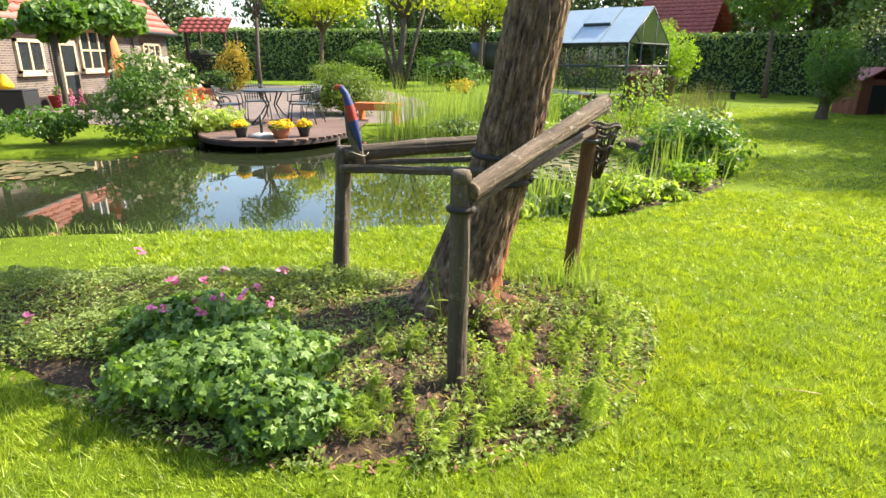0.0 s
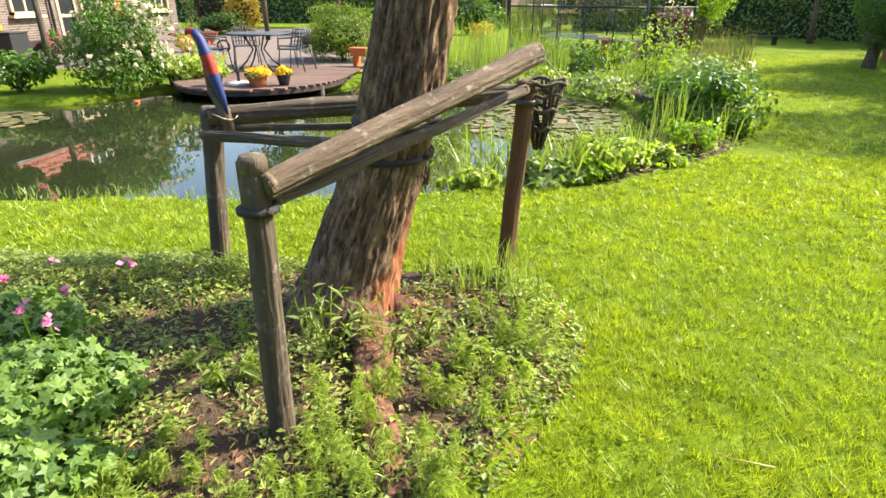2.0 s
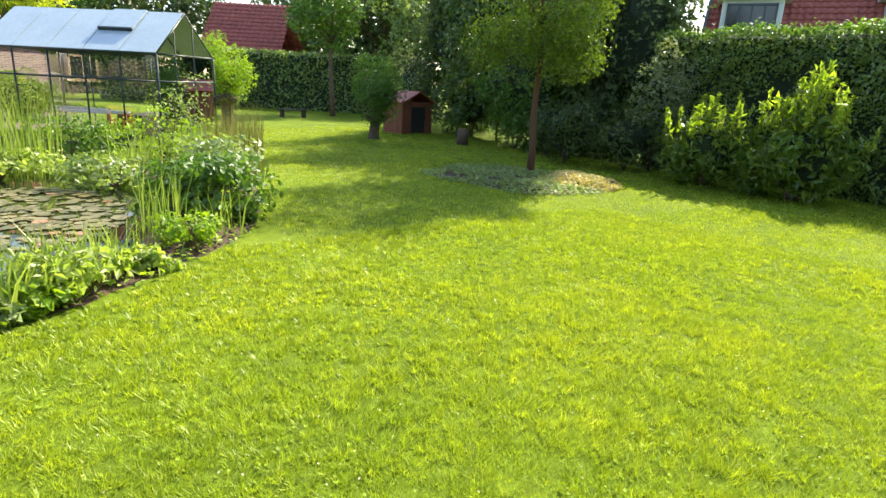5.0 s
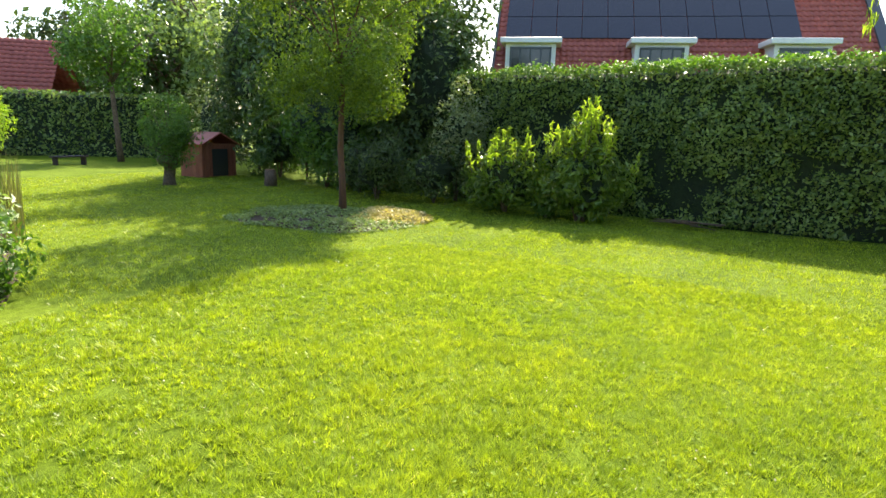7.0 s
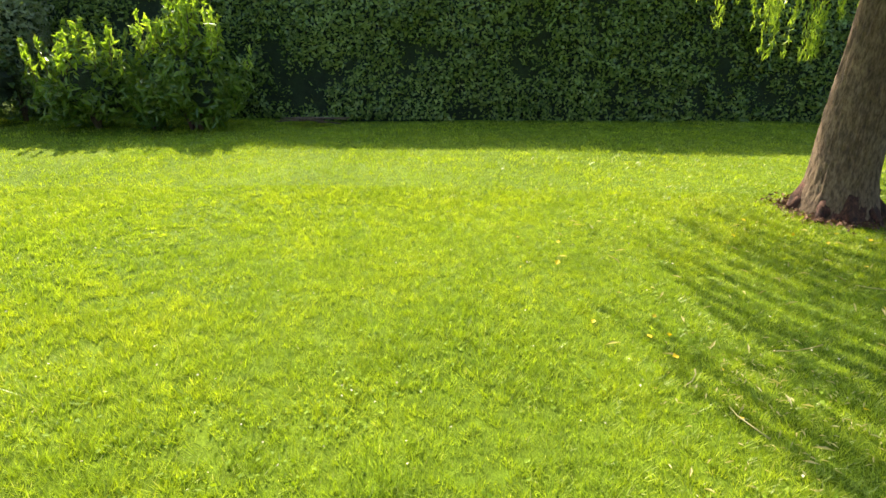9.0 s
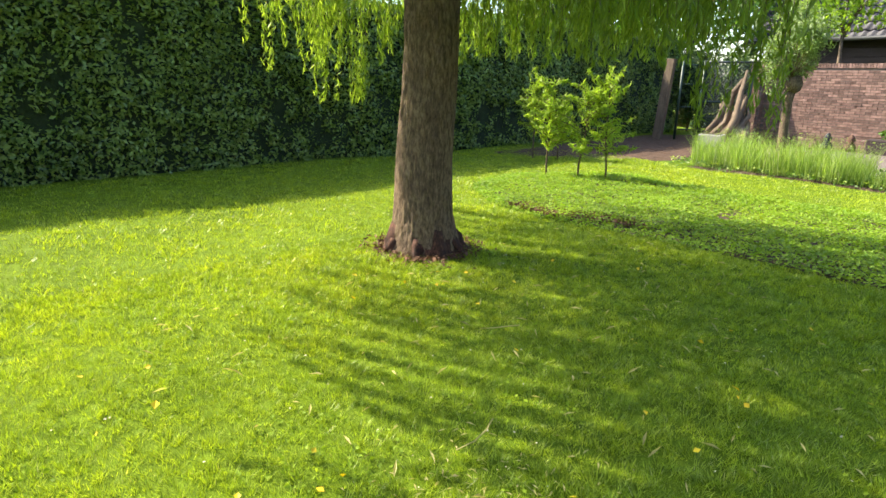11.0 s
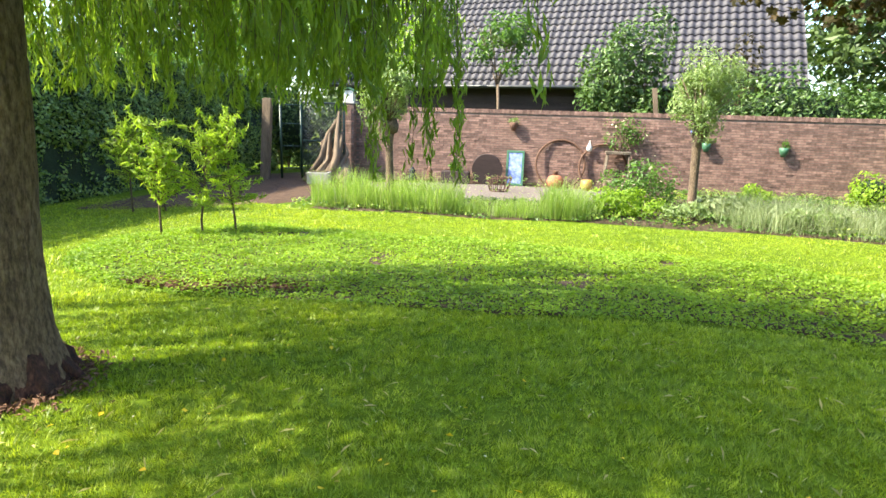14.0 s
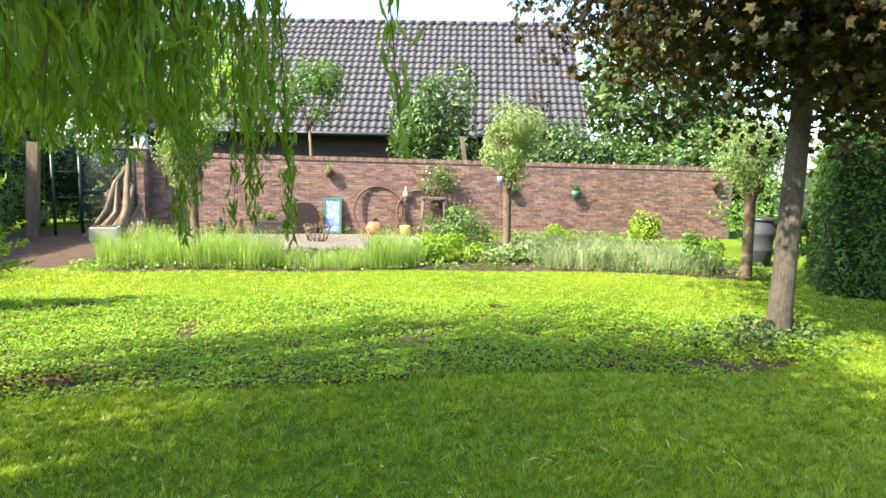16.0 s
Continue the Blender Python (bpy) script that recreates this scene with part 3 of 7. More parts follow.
def hedge_run(name, label, a, b, height, depth, leaf, mat, density, seed, z0=0.0, wob=0.10, kind="structure", top_mat=None):
    """A clipped hedge between two points of the plan; its front is on the right of the way from a to b."""
    rng = np.random.default_rng(seed)
    a, b = np.array(a, float), np.array(b, float)
    L = np.linalg.norm(b - a); u = (b - a) / L; nrm = np.array([u[1], -u[0]])
    t = thing(name, label, "hedge", "", kind)
    N, H = max(6, int(L / 0.4)), max(4, int(height / 0.3))
    bm = bmesh.new()
    prof = [(0, 0), (0.02, 0.33 * height), (0.0, 0.66 * height), (-0.04, height - 0.12), (-0.2, height - 0.04), (-depth + 0.2, height - 0.04), (-depth, height - 0.15), (-depth, 0)]
    rows = []
    for i in range(N + 1):
        s = L * i / N
        row = []
        for (q, z) in prof:
            k = 0.5 * wob * noise.noise(Vector((s * 0.9 + seed, z * 0.9, q)))
            p = a + u * s + nrm * (q - 0.07 + k)
            row.append(bm.verts.new((p[0], p[1], z + z0 - 0.06 + (k if z > 0.5 else 0))))
        rows.append(row)
    for r0, r1 in zip(rows, rows[1:]):
        for k in range(len(prof) - 1):
            bm.faces.new((r0[k], r0[k + 1], r1[k + 1], r1[k]))
    bm.faces.new(rows[0]); bm.faces.new(rows[-1])
    bmesh.ops.recalc_face_normals(bm, faces=bm.faces)
    # Solid dark filling gives the hedge its inner shade.
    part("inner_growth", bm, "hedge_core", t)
    nf = int(L * height * density)
    s, z = rng.uniform(0, L, nf), height * rng.uniform(0, 1, nf)
    bulge = np.array([noise.noise(Vector((x * 0.9 + seed, y * 0.9, 0))) + 0.6 * noise.noise(Vector((x * 3 + seed, y * 3, 4))) for x, y in zip(s, z)]) * wob
    q = bulge + rng.normal(0, 0.035, nf) - 0.02 - np.clip(z - height + 0.15, 0, 1) * 0.5
    P = np.concatenate([a + u * s[:, None] + nrm * q[:, None], (z + z0)[:, None]], 1)
    O = np.tile(np.array([nrm[0], nrm[1], 0.35]), (nf, 1))
    nt = int(L * depth * density * 0.8)
    s2, q2 = rng.uniform(0, L, nt), rng.uniform(-depth, 0, nt)
    z2 = height + rng.normal(0, 0.05, nt) + np.array([noise.noise(Vector((x * 0.7 + seed, 3, y))) for x, y in zip(s2, q2)]) * wob
    P2 = np.concatenate([a + u * s2[:, None] + nrm * q2[:, None], (z2 + z0)[:, None]], 1)
    O2 = np.tile(np.array([0, 0, 1.0]), (nt, 1))
    ne = int(2 * depth * height * density)
    se, qe, ze = rng.integers(0, 2, ne), rng.uniform(-depth, 0, ne), rng.uniform(0, height, ne)
    PE = np.concatenate([a + u * (se * L + (se * 2 - 1) * rng.normal(0.02, 0.04, ne))[:, None] + nrm * qe[:, None], (ze + z0)[:, None]], 1)
    OE = np.column_stack([(se * 2 - 1) * u[0], (se * 2 - 1) * u[1], np.full(ne, 0.3)])
    part("end_leaves", leaf_cloud("leaves", PE, leaf, rng, 0.55, OE, 0.25), mat, t)
    part("front_leaves", leaf_cloud("leaves", P, leaf, rng, 0.55, O, 0.25), mat, t)
    part("top_leaves", leaf_cloud("leaves", P2, leaf, rng, 0.55, O2), top_mat or mat, t)
    return t

# ---- ground, pond, beds ----
POND = [(-12, 4.3), (-7, 4.75), (-4, 5.0), (-1.5, 5.22), (0.6, 5.5), (1.5, 6.1), (2.5, 7.1), (3.1, 8.8), (3.0, 10.8), (2.0, 12.4), (0.2, 13.0), (-1.4, 12.9), (-2.2, 11.8), (-4.9, 11.4), (-5.7, 10.0), (-8, 9.45), (-12, 9.0)]


def smooth_loop(pts, k=4):
    """Catmull-Rom through a closed outline."""
    out, n = [], len(pts)
    for i in range(n):
        p0, p1, p2, p3 = (np.array(pts[(i + j) % n], float) for j in (-1, 0, 1, 2))
        for s in range(k):
            t = s / k
            out.append(0.5 * (2 * p1 + (p2 - p0) * t + (2 * p0 - 5 * p1 + 4 * p2 - p3) * t * t + (3 * p1 - p0 - 3 * p2 + p3) * t ** 3))
    return np.array(out)


def inside(poly, x, y):
    poly = np.asarray(poly)
    r = np.zeros(np.shape(x), bool)
    for (x0, y0), (x1, y1) in zip(poly, np.roll(poly, -1, 0)):
        c = ((y0 > y) != (y1 > y)) & (x < (x1 - x0) * (y - y0) / (y1 - y0 + 1e-12) + x0)
        r ^= c
    return r


def edge_dist(poly, x, y):
    d = np.full(np.shape(x), 1e9)
    for (x0, y0), (x1, y1) in zip(poly, np.roll(poly, -1, 0)):
        dx, dy = x1 - x0, y1 - y0
        t = np.clip(((x - x0) * dx + (y - y0) * dy) / (dx * dx + dy * dy + 1e-9), 0, 1)
        d = np.minimum(d, np.hypot(x - x0 - t * dx, y - y0 - t * dy))
    return d


POND_LOOP = smooth_loop(POND)


def height_at(x, y):
    x, y = np.asarray(x, float), np.asarray(y, float)
    h = 0.025 * np.sin(x * 0.7 + 1.3) * np.sin(y * 0.6) + 0.012 * np.sin(x * 1.9 + y * 1.3)
    near = (x > -14) & (x < 5) & (y > 3.5) & (y < 14)
    s = np.where(inside(POND_LOOP, x, y), 1, -1) * edge_dist(POND_LOOP, x, y)
    dip = np.clip((s + 0.12) / 0.5, 0, 1)
    return np.where(near, h * (1 - dip) - 0.6 * dip * dip * (3 - 2 * dip), h)


gx = np.concatenate([[-900, -300, -120, -60, -35, -22], np.arange(-14, 16, 0.15), [16, 20, 30, 50, 100, 300, 900]])
gy = np.concatenate([[-900, -300, -120, -60, -35], np.arange(-18, 20, 0.15), [20, 24, 30, 40, 60, 120, 300, 900]])
GX, GY = np.meshgrid(gx, gy)
GZ = height_at(GX, GY) * (np.hypot(GX, GY) < 40)
idx = np.arange(GX.size).reshape(GX.shape)
gf = np.stack([idx[:-1, :-1], idx[:-1, 1:], idx[1:, 1:], idx[1:, :-1]], -1).reshape(-1, 4)
ground = part("ground", np_mesh("ground", np.stack([GX, GY, GZ], -1).reshape(-1, 3), gf, True), "lawn")
tagged(ground, "sunlit mown garden lawn with clover and worn patches", "lawn", "", "structure")

wl = smooth_loop(POND)
bm = bmesh.new()
bm.faces.new([bm.verts.new((x + 0.0, y, -0.1)) for x, y in np.array(wl) + 0])
water = part("water", bm, "water")
tagged(water, "still dark pond water mirroring house and sky", "pond", "", "structure")


def bed(name, label, outline, mat, lift=0.06, seed=0, z=0.0, kind="structure", category="flower bed"):
    lp = smooth_loop(outline)
    c = lp.mean(0)
    v, rings = [], 6
    rg = np.random.default_rng(seed)
    for r in range(rings + 1):
        f = 1 - r / (rings + 0.6)
        q = c + (lp - c) * f * (1 + rg.normal(0, 0.008, (len(lp), 1)))
        zz = height_at(q[:, 0], q[:, 1]) + z + (lift * (1 - f ** 3)) - (0.03 if r == 0 else 0) + rg.normal(0, 0.008, len(lp))
        v.append(np.column_stack([q, zz]))
    n = len(lp)
    f = [[r * n + i, r * n + (i + 1) % n, (r + 1) * n + (i + 1) % n, (r + 1) * n + i] for r in range(rings) for i in range(n)]
    me = np_mesh(name, np.concatenate(v), f, True)
    bm = bmesh.new(); bm.from_mesh(me)
    bm.verts.ensure_lookup_table()
    bm.faces.new([bm.verts[rings * n + i] for i in range(n)])
    bmesh.ops.recalc_face_normals(bm, faces=bm.faces)
    ob = part(name, bm, mat)
    return tagged(ob, label, category, "", kind)


TREE_BED = [(-3.3, 3.1), (-2.2, 2.55), (-1.5, 2.15), (-0.9, 1.86), (-0.2, 1.78), (0.35, 1.86), (0.8, 2.2), (1.1, 2.7), (1.25, 3.2), (1.0, 3.75), (0.2, 3.95), (-0.8, 3.95), (-1.8, 3.85), (-3.2, 3.85)]
OVAL_BED = [(9.9, -4.6), (10.3, -5.8), (9.4, -7.0), (7.6, -7.3), (5.5, -7.4), (3.2, -7.15), (1.4, -6.5), (0.3, -5.4), (0.2, -4.5), (1.1, -4.1), (3.0, -4.3), (4.6, -4.1), (6.0, -4.0), (7.5, -3.9), (8.8, -4.0)]
POND_BED = [(1.35, 5.6), (2.1, 5.85), (3.0, 6.55), (3.65, 7.2), (4.05, 8.0), (4.4, 9.0), (4.9, 10.4), (5.6, 12.5), (5.9, 14.0), (5.0, 14.4), (3.6, 13.4), (3.2, 11.5), (3.35, 9.4), (2.9, 7.6), (2.0, 6.5), (1.2, 5.9)]
WALL_BED = [(9.3, -9.3), (7.6, -9.35), (5.4, -9.5), (3.3, -9.55), (1.2, -9.3), (-0.7, -8.9), (-2.3, -8.6), (-2.8, -10.5), (-3.0, -15.0), (2.2, -15.2), (2.6, -12.2), (5, -11.6), (8.2, -11.6), (9.6, -10.6)]
SMALL_BED = [(8.0, 8.4), (8.1, 7.9), (8.9, 7.5), (9.8, 7.5), (10.4, 8.1), (10.5, 9.3), (10.0, 10.4), (9.0, 10.8), (7.9, 10.4), (7.7, 9.5)]
bed("tree_bed_soil", "dark weedy soil bed round the leaning tree", TREE_BED, "soil", 0.06, 1)
bed("oval_bed_soil", "low oval bed of soil under ground cover", OVAL_BED, "soil", 0.05, 2)
bed("pond_bed_soil", "planted soil margin along the pond", POND_BED, "soil", 0.12, 3)
bed("wall_bed_soil", "flower border soil before the brick wall", WALL_BED, "soil", 0.06, 4)
bed("small_tree_bed_soil", "round bed under the young tree", SMALL_BED, "soil", 0.05, 5)
bed("hedge_mulch", "reddish leaf mulch beneath the hedge corner", [(13.2, -8.0), (11.5, -8.2), (10.0, -9.2), (9.3, -10.5), (9.2, -13.0), (9.6, -15.8), (13.2, -17.0)], "mulch", 0.03, 6)
bed("gravel_patch", "pale gravel before the old brick wall", [(9.3, -12.0), (6, -11.8), (2.6, -12.2), (2.2, -15.2), (9.5, -15.0)], "gravel", 0.02, 7, 0.02, "structure", "gravel")
bed("terrace", "grey-red brick terrace by the house", [(-12.2, 15.2), (-10, 13.2), (-6, 13.5), (-3, 14.0), (-0.8, 15), (-0.5, 20), (-2, 27), (-6, 34), (-16, 34)], "paving", 0.02, 8, 0.03, "structure", "terrace")

# ---- boundary: hedges, walls, houses ----
hedge_run("hedge_east", "tall dark clipped hornbeam hedge in shade", (13.5, 9.5), (13.5, -17.0), 2.9, 1.3, 0.08, "hedge", 1050, 11, 0, 0.2, "structure", "leaf_mid")
hedge_run("hedge_north", "clipped dark hedge at the end of the garden", (-30, 43), (8, 43), 3.4, 1.2, 0.22, "hedge", 90, 12)
hedge_run("hedge_north_east", "dark clipped hedge behind the young trees", (6, 36), (17, 26.5), 2.7, 1.2, 0.16, "hedge", 160, 13)
hedge_run("hedge_side", "bright-edged clipped hedge by the garden path", (-2.1, -7.4), (-8.0, -4.2), 2.35, 1.4, 0.075, "leaf_mid", 650, 14, 0, 0.15, "structure", "leaf_mid")

# brick garden wall
WA, WB, WH, WT = np.array((10.3, -15.7)), np.array((-5.6, -15.15)), 2.05, 0.22
wlen = float(np.linalg.norm(WB - WA)); wu = (WB - WA) / wlen
WM = Matrix.Translation((WA[0], WA[1], 0)) @ Matrix.Rotation(math.atan2(wu[1], wu[0]), 4, "Z")   # local x along the wall, front at local -y... set below
wall_s = thing("wall_south", "weathered red brick garden wall, lit by low sun", "wall", "", "structure")
wall_s.matrix_basis = WM
FRONT = -1 if (Matrix.Rotation(math.atan2(wu[1], wu[0]), 3, "Z") @ Vector((0, -1, 0))).y > 0 else 1
part("mortar_core", boxed(0, -WT / 2 + 0.008, -0.1, wlen, WT / 2 - 0.008, WH - 0.01), "mortar", wall_s)



def tile_roof(bm, w, slope_len, m, tile_w=0.24, row=0.34, amp=0.027, cols_per=6):
    """A pan-tiled slope: wavy courses, each lapping the one below. Local x along the eave, y up the slope."""
    nx, ny = int(w / tile_w) * cols_per, int(slope_len / row)
    for j in range(ny):
        prev = None
        for i in range(nx + 1):
            x = w * i / nx
            z = amp * math.sin(2 * math.pi * i / cols_per) + 0.004 * noise.noise(Vector((x * 3, j, 0)))
            a = bm.verts.new(m @ Vector((x, j * row - 0.02, z + 0.045)))
            b = bm.verts.new(m @ Vector((x, (j + 1) * row + 0.01, z)))
            c = bm.verts.new(m @ Vector((x, j * row - 0.02, z + 0.015)))
            if prev:
                bm.faces.new((prev[0], a, b, prev[1])).smooth = True
                bm.faces.new((prev[2], c, a, prev[0]))
            prev = (a, b, c)
    return bm


# dark-roofed barn behind the wall; local x along the eave, y away from the garden
barn = thing("barn", "dark timber barn with a grey pantile roof", "barn", "", "", (3.82, -18.17, 0), 170)
bx0, bx1, run, zr = -9.0, 5.95, 4.2, 7.25
part("wall", boxed(bx0 + 0.3, 0.45, 0, bx1 - 0.3, 2 * run - 0.4, 2.95), "dark_wood", barn)
slope = math.atan2(zr - 2.92, run)
mfront = Matrix.Translation((bx0, -0.1, 2.82)) @ Matrix.Rotation(slope, 4, "X")
tagged(part("roof_tiles", tile_roof(bmesh.new(), bx1 - bx0, math.hypot(run, zr - 2.92) + 0.1, mfront), "tile_dark", barn), kind="stuff")
bm = bmesh.new()
vs = [bm.verts.new(p) for p in ((bx0, 0, 2.83), (bx1, 0, 2.83), (bx1, run, zr - 0.09), (bx0, run, zr - 0.09), (bx0, 2 * run, 2.83), (bx1, 2 * run, 2.83))]
for f in ((0, 1, 2, 3), (3, 2, 5, 4), (0, 3, 4), (1, 5, 2)):
    bm.faces.new([vs[i] for i in f])
part("roof_underlay", bm, "dark_wood", barn)
bm = bmesh.new()
for i in range(int((bx1 - bx0) / 0.38)):
    x = bx0 + i * 0.38
    tube([(x, run, zr), (x + 0.4, run, zr + 0.01)], [0.10, 0.115], 8, bm=bm)
part("ridge_tiles", bm, "tile_dark", barn)
part("gutter", tube([(bx0, -0.16, 2.84), (bx1, -0.16, 2.84)], 0.06, 8), "black_plastic", barn)
for i in range(10):
    part("board", boxed(bx0 + 0.3, 0.40 - 0.012 * (i % 2), 0.2 + i * 0.27, bx1 - 0.3, 0.444, 0.44 + i * 0.27), "dark_wood", barn)


def window(parent, m, w, h, mat="white_paint", cols=2, rows=1, sill=True):
    """A window at the frame m: local x along the wall, -y out, z up, origin at the middle of the foot."""
    fr = bmesh.new()
    for a in ((-w / 2, 0, -w / 2 + 0.09, h), (w / 2 - 0.09, 0, w / 2, h), (-w / 2, 0, w / 2, 0.09), (-w / 2, h - 0.09, w / 2, h)):
        box(fr, a[0], -0.05, a[1], a[2], 0.05, a[3], m)
    for i in range(1, cols):
        x = -w / 2 + w * i / cols
        box(fr, x - 0.035, -0.04, 0.05, x + 0.035, 0.04, h - 0.05, m)
    for j in range(1, rows):
        z = h * j / rows
        box(fr, -w / 2, -0.035, z - 0.03, w / 2, 0.035, z + 0.03, m)
    wd = part("window", fr, mat, parent)
    part("pane", boxed(-w / 2 + 0.05, 0.0, 0.05, w / 2 - 0.05, 0.02, h - 0.05, m), "pane_dark", wd)
    if sill:
        part("sill", boxed(-w / 2 - 0.08, -0.14, -0.07, w / 2 + 0.08, 0.03, -0.003, m), mat, wd)
    return wd


# house beyond the hedge, steep red roof with white dormers
house_e = thing("house", "brick house with steep red tiled roof, white dormers and solar panels", "house", "", "", (25.6, 17.2, 0), math.degrees(math.atan2(-0.90, 0.43)))
HL = 18.2
HX = 1.3
part("wall", boxed(HX + 0.2, 0.3, 0, HL - 0.2, 8.5, 3.7), "brick", house_e)
ms = Matrix.Translation((HX, 0, 3.6)) @ Matrix.Rotation(radians(50), 4, "X")
tagged(part("roof_tiles", tile_roof(bmesh.new(), HL - HX, 6.6, ms, 0.28, 0.34, 0.03, 6), "tile_red", house_e), kind="stuff")
bm = bmesh.new()
vs = [bm.verts.new(p) for p in ((HX, 0.1, 3.55), (HL, 0.1, 3.55), (HL, 4.35, 8.6), (HX, 4.35, 8.6), (HX, 8.6, 3.55), (HL, 8.6, 3.55))]
for f in ((0, 1, 2, 3), (3, 2, 5, 4), (0, 3, 4), (1, 5, 2)):
    bm.faces.new([vs[i] for i in f])
part("roof_underlay", bm, "tile_red", house_e)
part("gable_trim", boxed(-0.12, 0.0, -0.2, 0.0, 6.7, 0.12, ms), "grey_metal", house_e)
part("gable_trim", boxed(HL - HX, 0.0, -0.2, HL - HX + 0.5, 6.7, 0.12, ms), "grey_metal", house_e)
for k in range(11):
    for j in range(2):
        part("solar_panel", boxed(0.4 + k * 1.22, 3.15 + j * 1.5, 0.09, 1.59 + k * 1.22, 4.6 + j * 1.5, 0.13, ms), "solar", house_e)
for cx in (3.0, 8.8, 14.6):
    d = part("dormer", boxed(cx - 1.15, 0.35, 4.0, cx + 1.15, 3.0, 5.6), "white_paint", house_e)
    part("dormer_roof", boxed(cx - 1.4, 0.05, 5.6, cx + 1.4, 3.1, 5.85, bevel=0.04), "white_paint", d)
    window(d, Matrix.Translation((cx, 0.3, 4.1)), 1.9, 1.35, "grey_metal", 4, 1, False)

# low house behind the terrace
house_w = thing("farmhouse", "grey-brown brick farmhouse with red tiled roof and cream windows", "house", "", "", (-12.0, 11.0, 0), 90)
# local x runs north along the front, local -y faces the garden
HW = 15.6
part("wall", boxed(0, 0.0, 0, HW, 7, 2.6), "brick_pale", house_w)
mr = Matrix.Translation((-0.3, -0.3, 2.45)) @ Matrix.Rotation(radians(48), 4, "X")
tagged(part("roof_tiles", tile_roof(bmesh.new(), HW + 0.6, 6.0, mr, 0.3, 0.34, 0.03, 6), "tile_red", house_w), kind="stuff")
bm = bmesh.new()
vs = [bm.verts.new(p) for p in ((-0.3, -0.22, 2.42), (HW + 0.3, -0.22, 2.42), (HW + 0.3, 3.6, 6.7), (-0.3, 3.6, 6.7), (-0.3, 7.4, 2.42), (HW + 0.3, 7.4, 2.42))]
for f in ((0, 1, 2, 3), (3, 2, 5, 4), (0, 3, 4), (1, 5, 2)):
    bm.faces.new([vs[i] for i in f])
part("roof_underlay", bm, "tile_red", house_w)
part("gutter", tube([(-0.3, -0.38, 2.42), (HW + 0.3, -0.38, 2.42)], 0.07, 8), "black_plastic", house_w)

# ---- leaning tree with its stakes ----
TB = (0.05, 3.3, 0.0)
trunk_path = [(-0.06, 0, -0.1), (0.0, 0.0, 0.05), (0.07, 0.02, 0.22), (0.14, 0.05, 0.45), (0.29, 0.08, 0.9), (0.38, 0.09, 1.35), (0.46, 0.1, 1.8), (0.62, 0.12, 2.6), (0.75, 0.12, 3.4)]
limbs_tree("leaning_tree", "leaning old tree with furrowed bark and a reddish scar", TB, trunk_path, [0.40, 0.31, 0.245, 0.215, 0.19, 0.178, 0.172, 0.16, 0.14], "bark_ash",
           ((1.2, 1.4, 5.8), (1.9, 2.2, 1.5)), 0.14, "leaf_mid", 11000, 21, 8, grooves=0.035, freq=10.0)


def aligned(name, label, category, group, a, b):
    """A thing at a whose local z runs towards b; and the length between."""
    d = Vector(b) - Vector(a)
    t = thing(name, label, category, group)
    t.matrix_basis = Matrix.Translation(a) @ d.to_track_quat("Z", "Y").to_matrix().to_4x4()
    return t, d.length


def log_mesh(L, r, seed, z0=0.0, thin=1.0):
    n = [noise.noise(Vector((seed, k * 0.7, 1))) for k in range(7)]
    path = [(0.010 * n[k], 0.010 * n[(k + 3) % 7], z0 + (L - z0) * k / 6) for k in range(7)]
    return grooved_trunk(path, [r * (1 + 0.05 * n[k]) * (thin + (1 - thin) * k / 6) for k in range(7)], seed, 0.007, 3.2, 48, 0.022)


def stake(label, base, top, r, mat, seed):
    t, L = aligned("tree_stake", label, "stake", "stakes round the leaning tree", base, top)
    part("pole", log_mesh(L, r, seed, -0.12), mat, t)
    part("cut_top", lathe([(0.004, L - 0.05), (r * 0.97, L - 0.05), (r * 0.98, L - 0.012), (r * 0.8, L + 0.004), (0.004, L + 0.006)], 24), mat, t)
    return t


SL, SM, SR = (-0.70, 3.68, 0), (0.065, 2.38, 0), (0.90, 3.92, 0)
stake("grey weathered round stake standing in the weedy bed", SL, (-0.63, 3.70, 0.97), 0.052, "post", 1)
stake("silvery weathered round stake with lichen", SM, (0.075, 2.385, 1.06), 0.044, "post", 2)
stake("brown slanting round stake at the bed's edge", SR, (0.98, 3.90, 1.09), 0.05, "post_brown", 3)


def rail(label, a, b, r, mat, seed, thin=1.0):
    t, L = aligned("tree_rail", label, "rail", "rails round the leaning tree", a, b)
    part("log", log_mesh(L, r, seed, 0.0, thin), mat, t)
    for z, q in ((0.012, thin), (L - 0.03, 1.0)):
        part("sawn_end", lathe([(0.004, z - 0.01), (r * q * 0.96, z - 0.008), (r * q * 0.95, z + 0.012), (0.004, z + 0.014)], 20), "pale_log", t)
    return t


rail("thick lichened half-round rail sloping up past the trunk", (0.11, 2.36, 0.975), (1.0, 3.72, 1.245), 0.055, "rail", 4, 0.74)
rail("dark round rail lashed between stakes behind the trunk", (-0.62, 3.66, 0.93), (1.05, 3.98, 1.03), 0.05, "post", 5)
rail("dark lower rail from stake to trunk", (-0.64, 3.60, 0.85), (0.24, 3.22, 0.90), 0.027, "post", 6)
rail("thin dark batten between stake and trunk", (-0.60, 3.66, 0.87), (0.28, 3.5, 0.93), 0.018, "post", 8)
rail("dark lower rail under the sloping rail", (0.10, 2.44, 0.91), (0.97, 3.84, 1.06), 0.026, "post", 7)

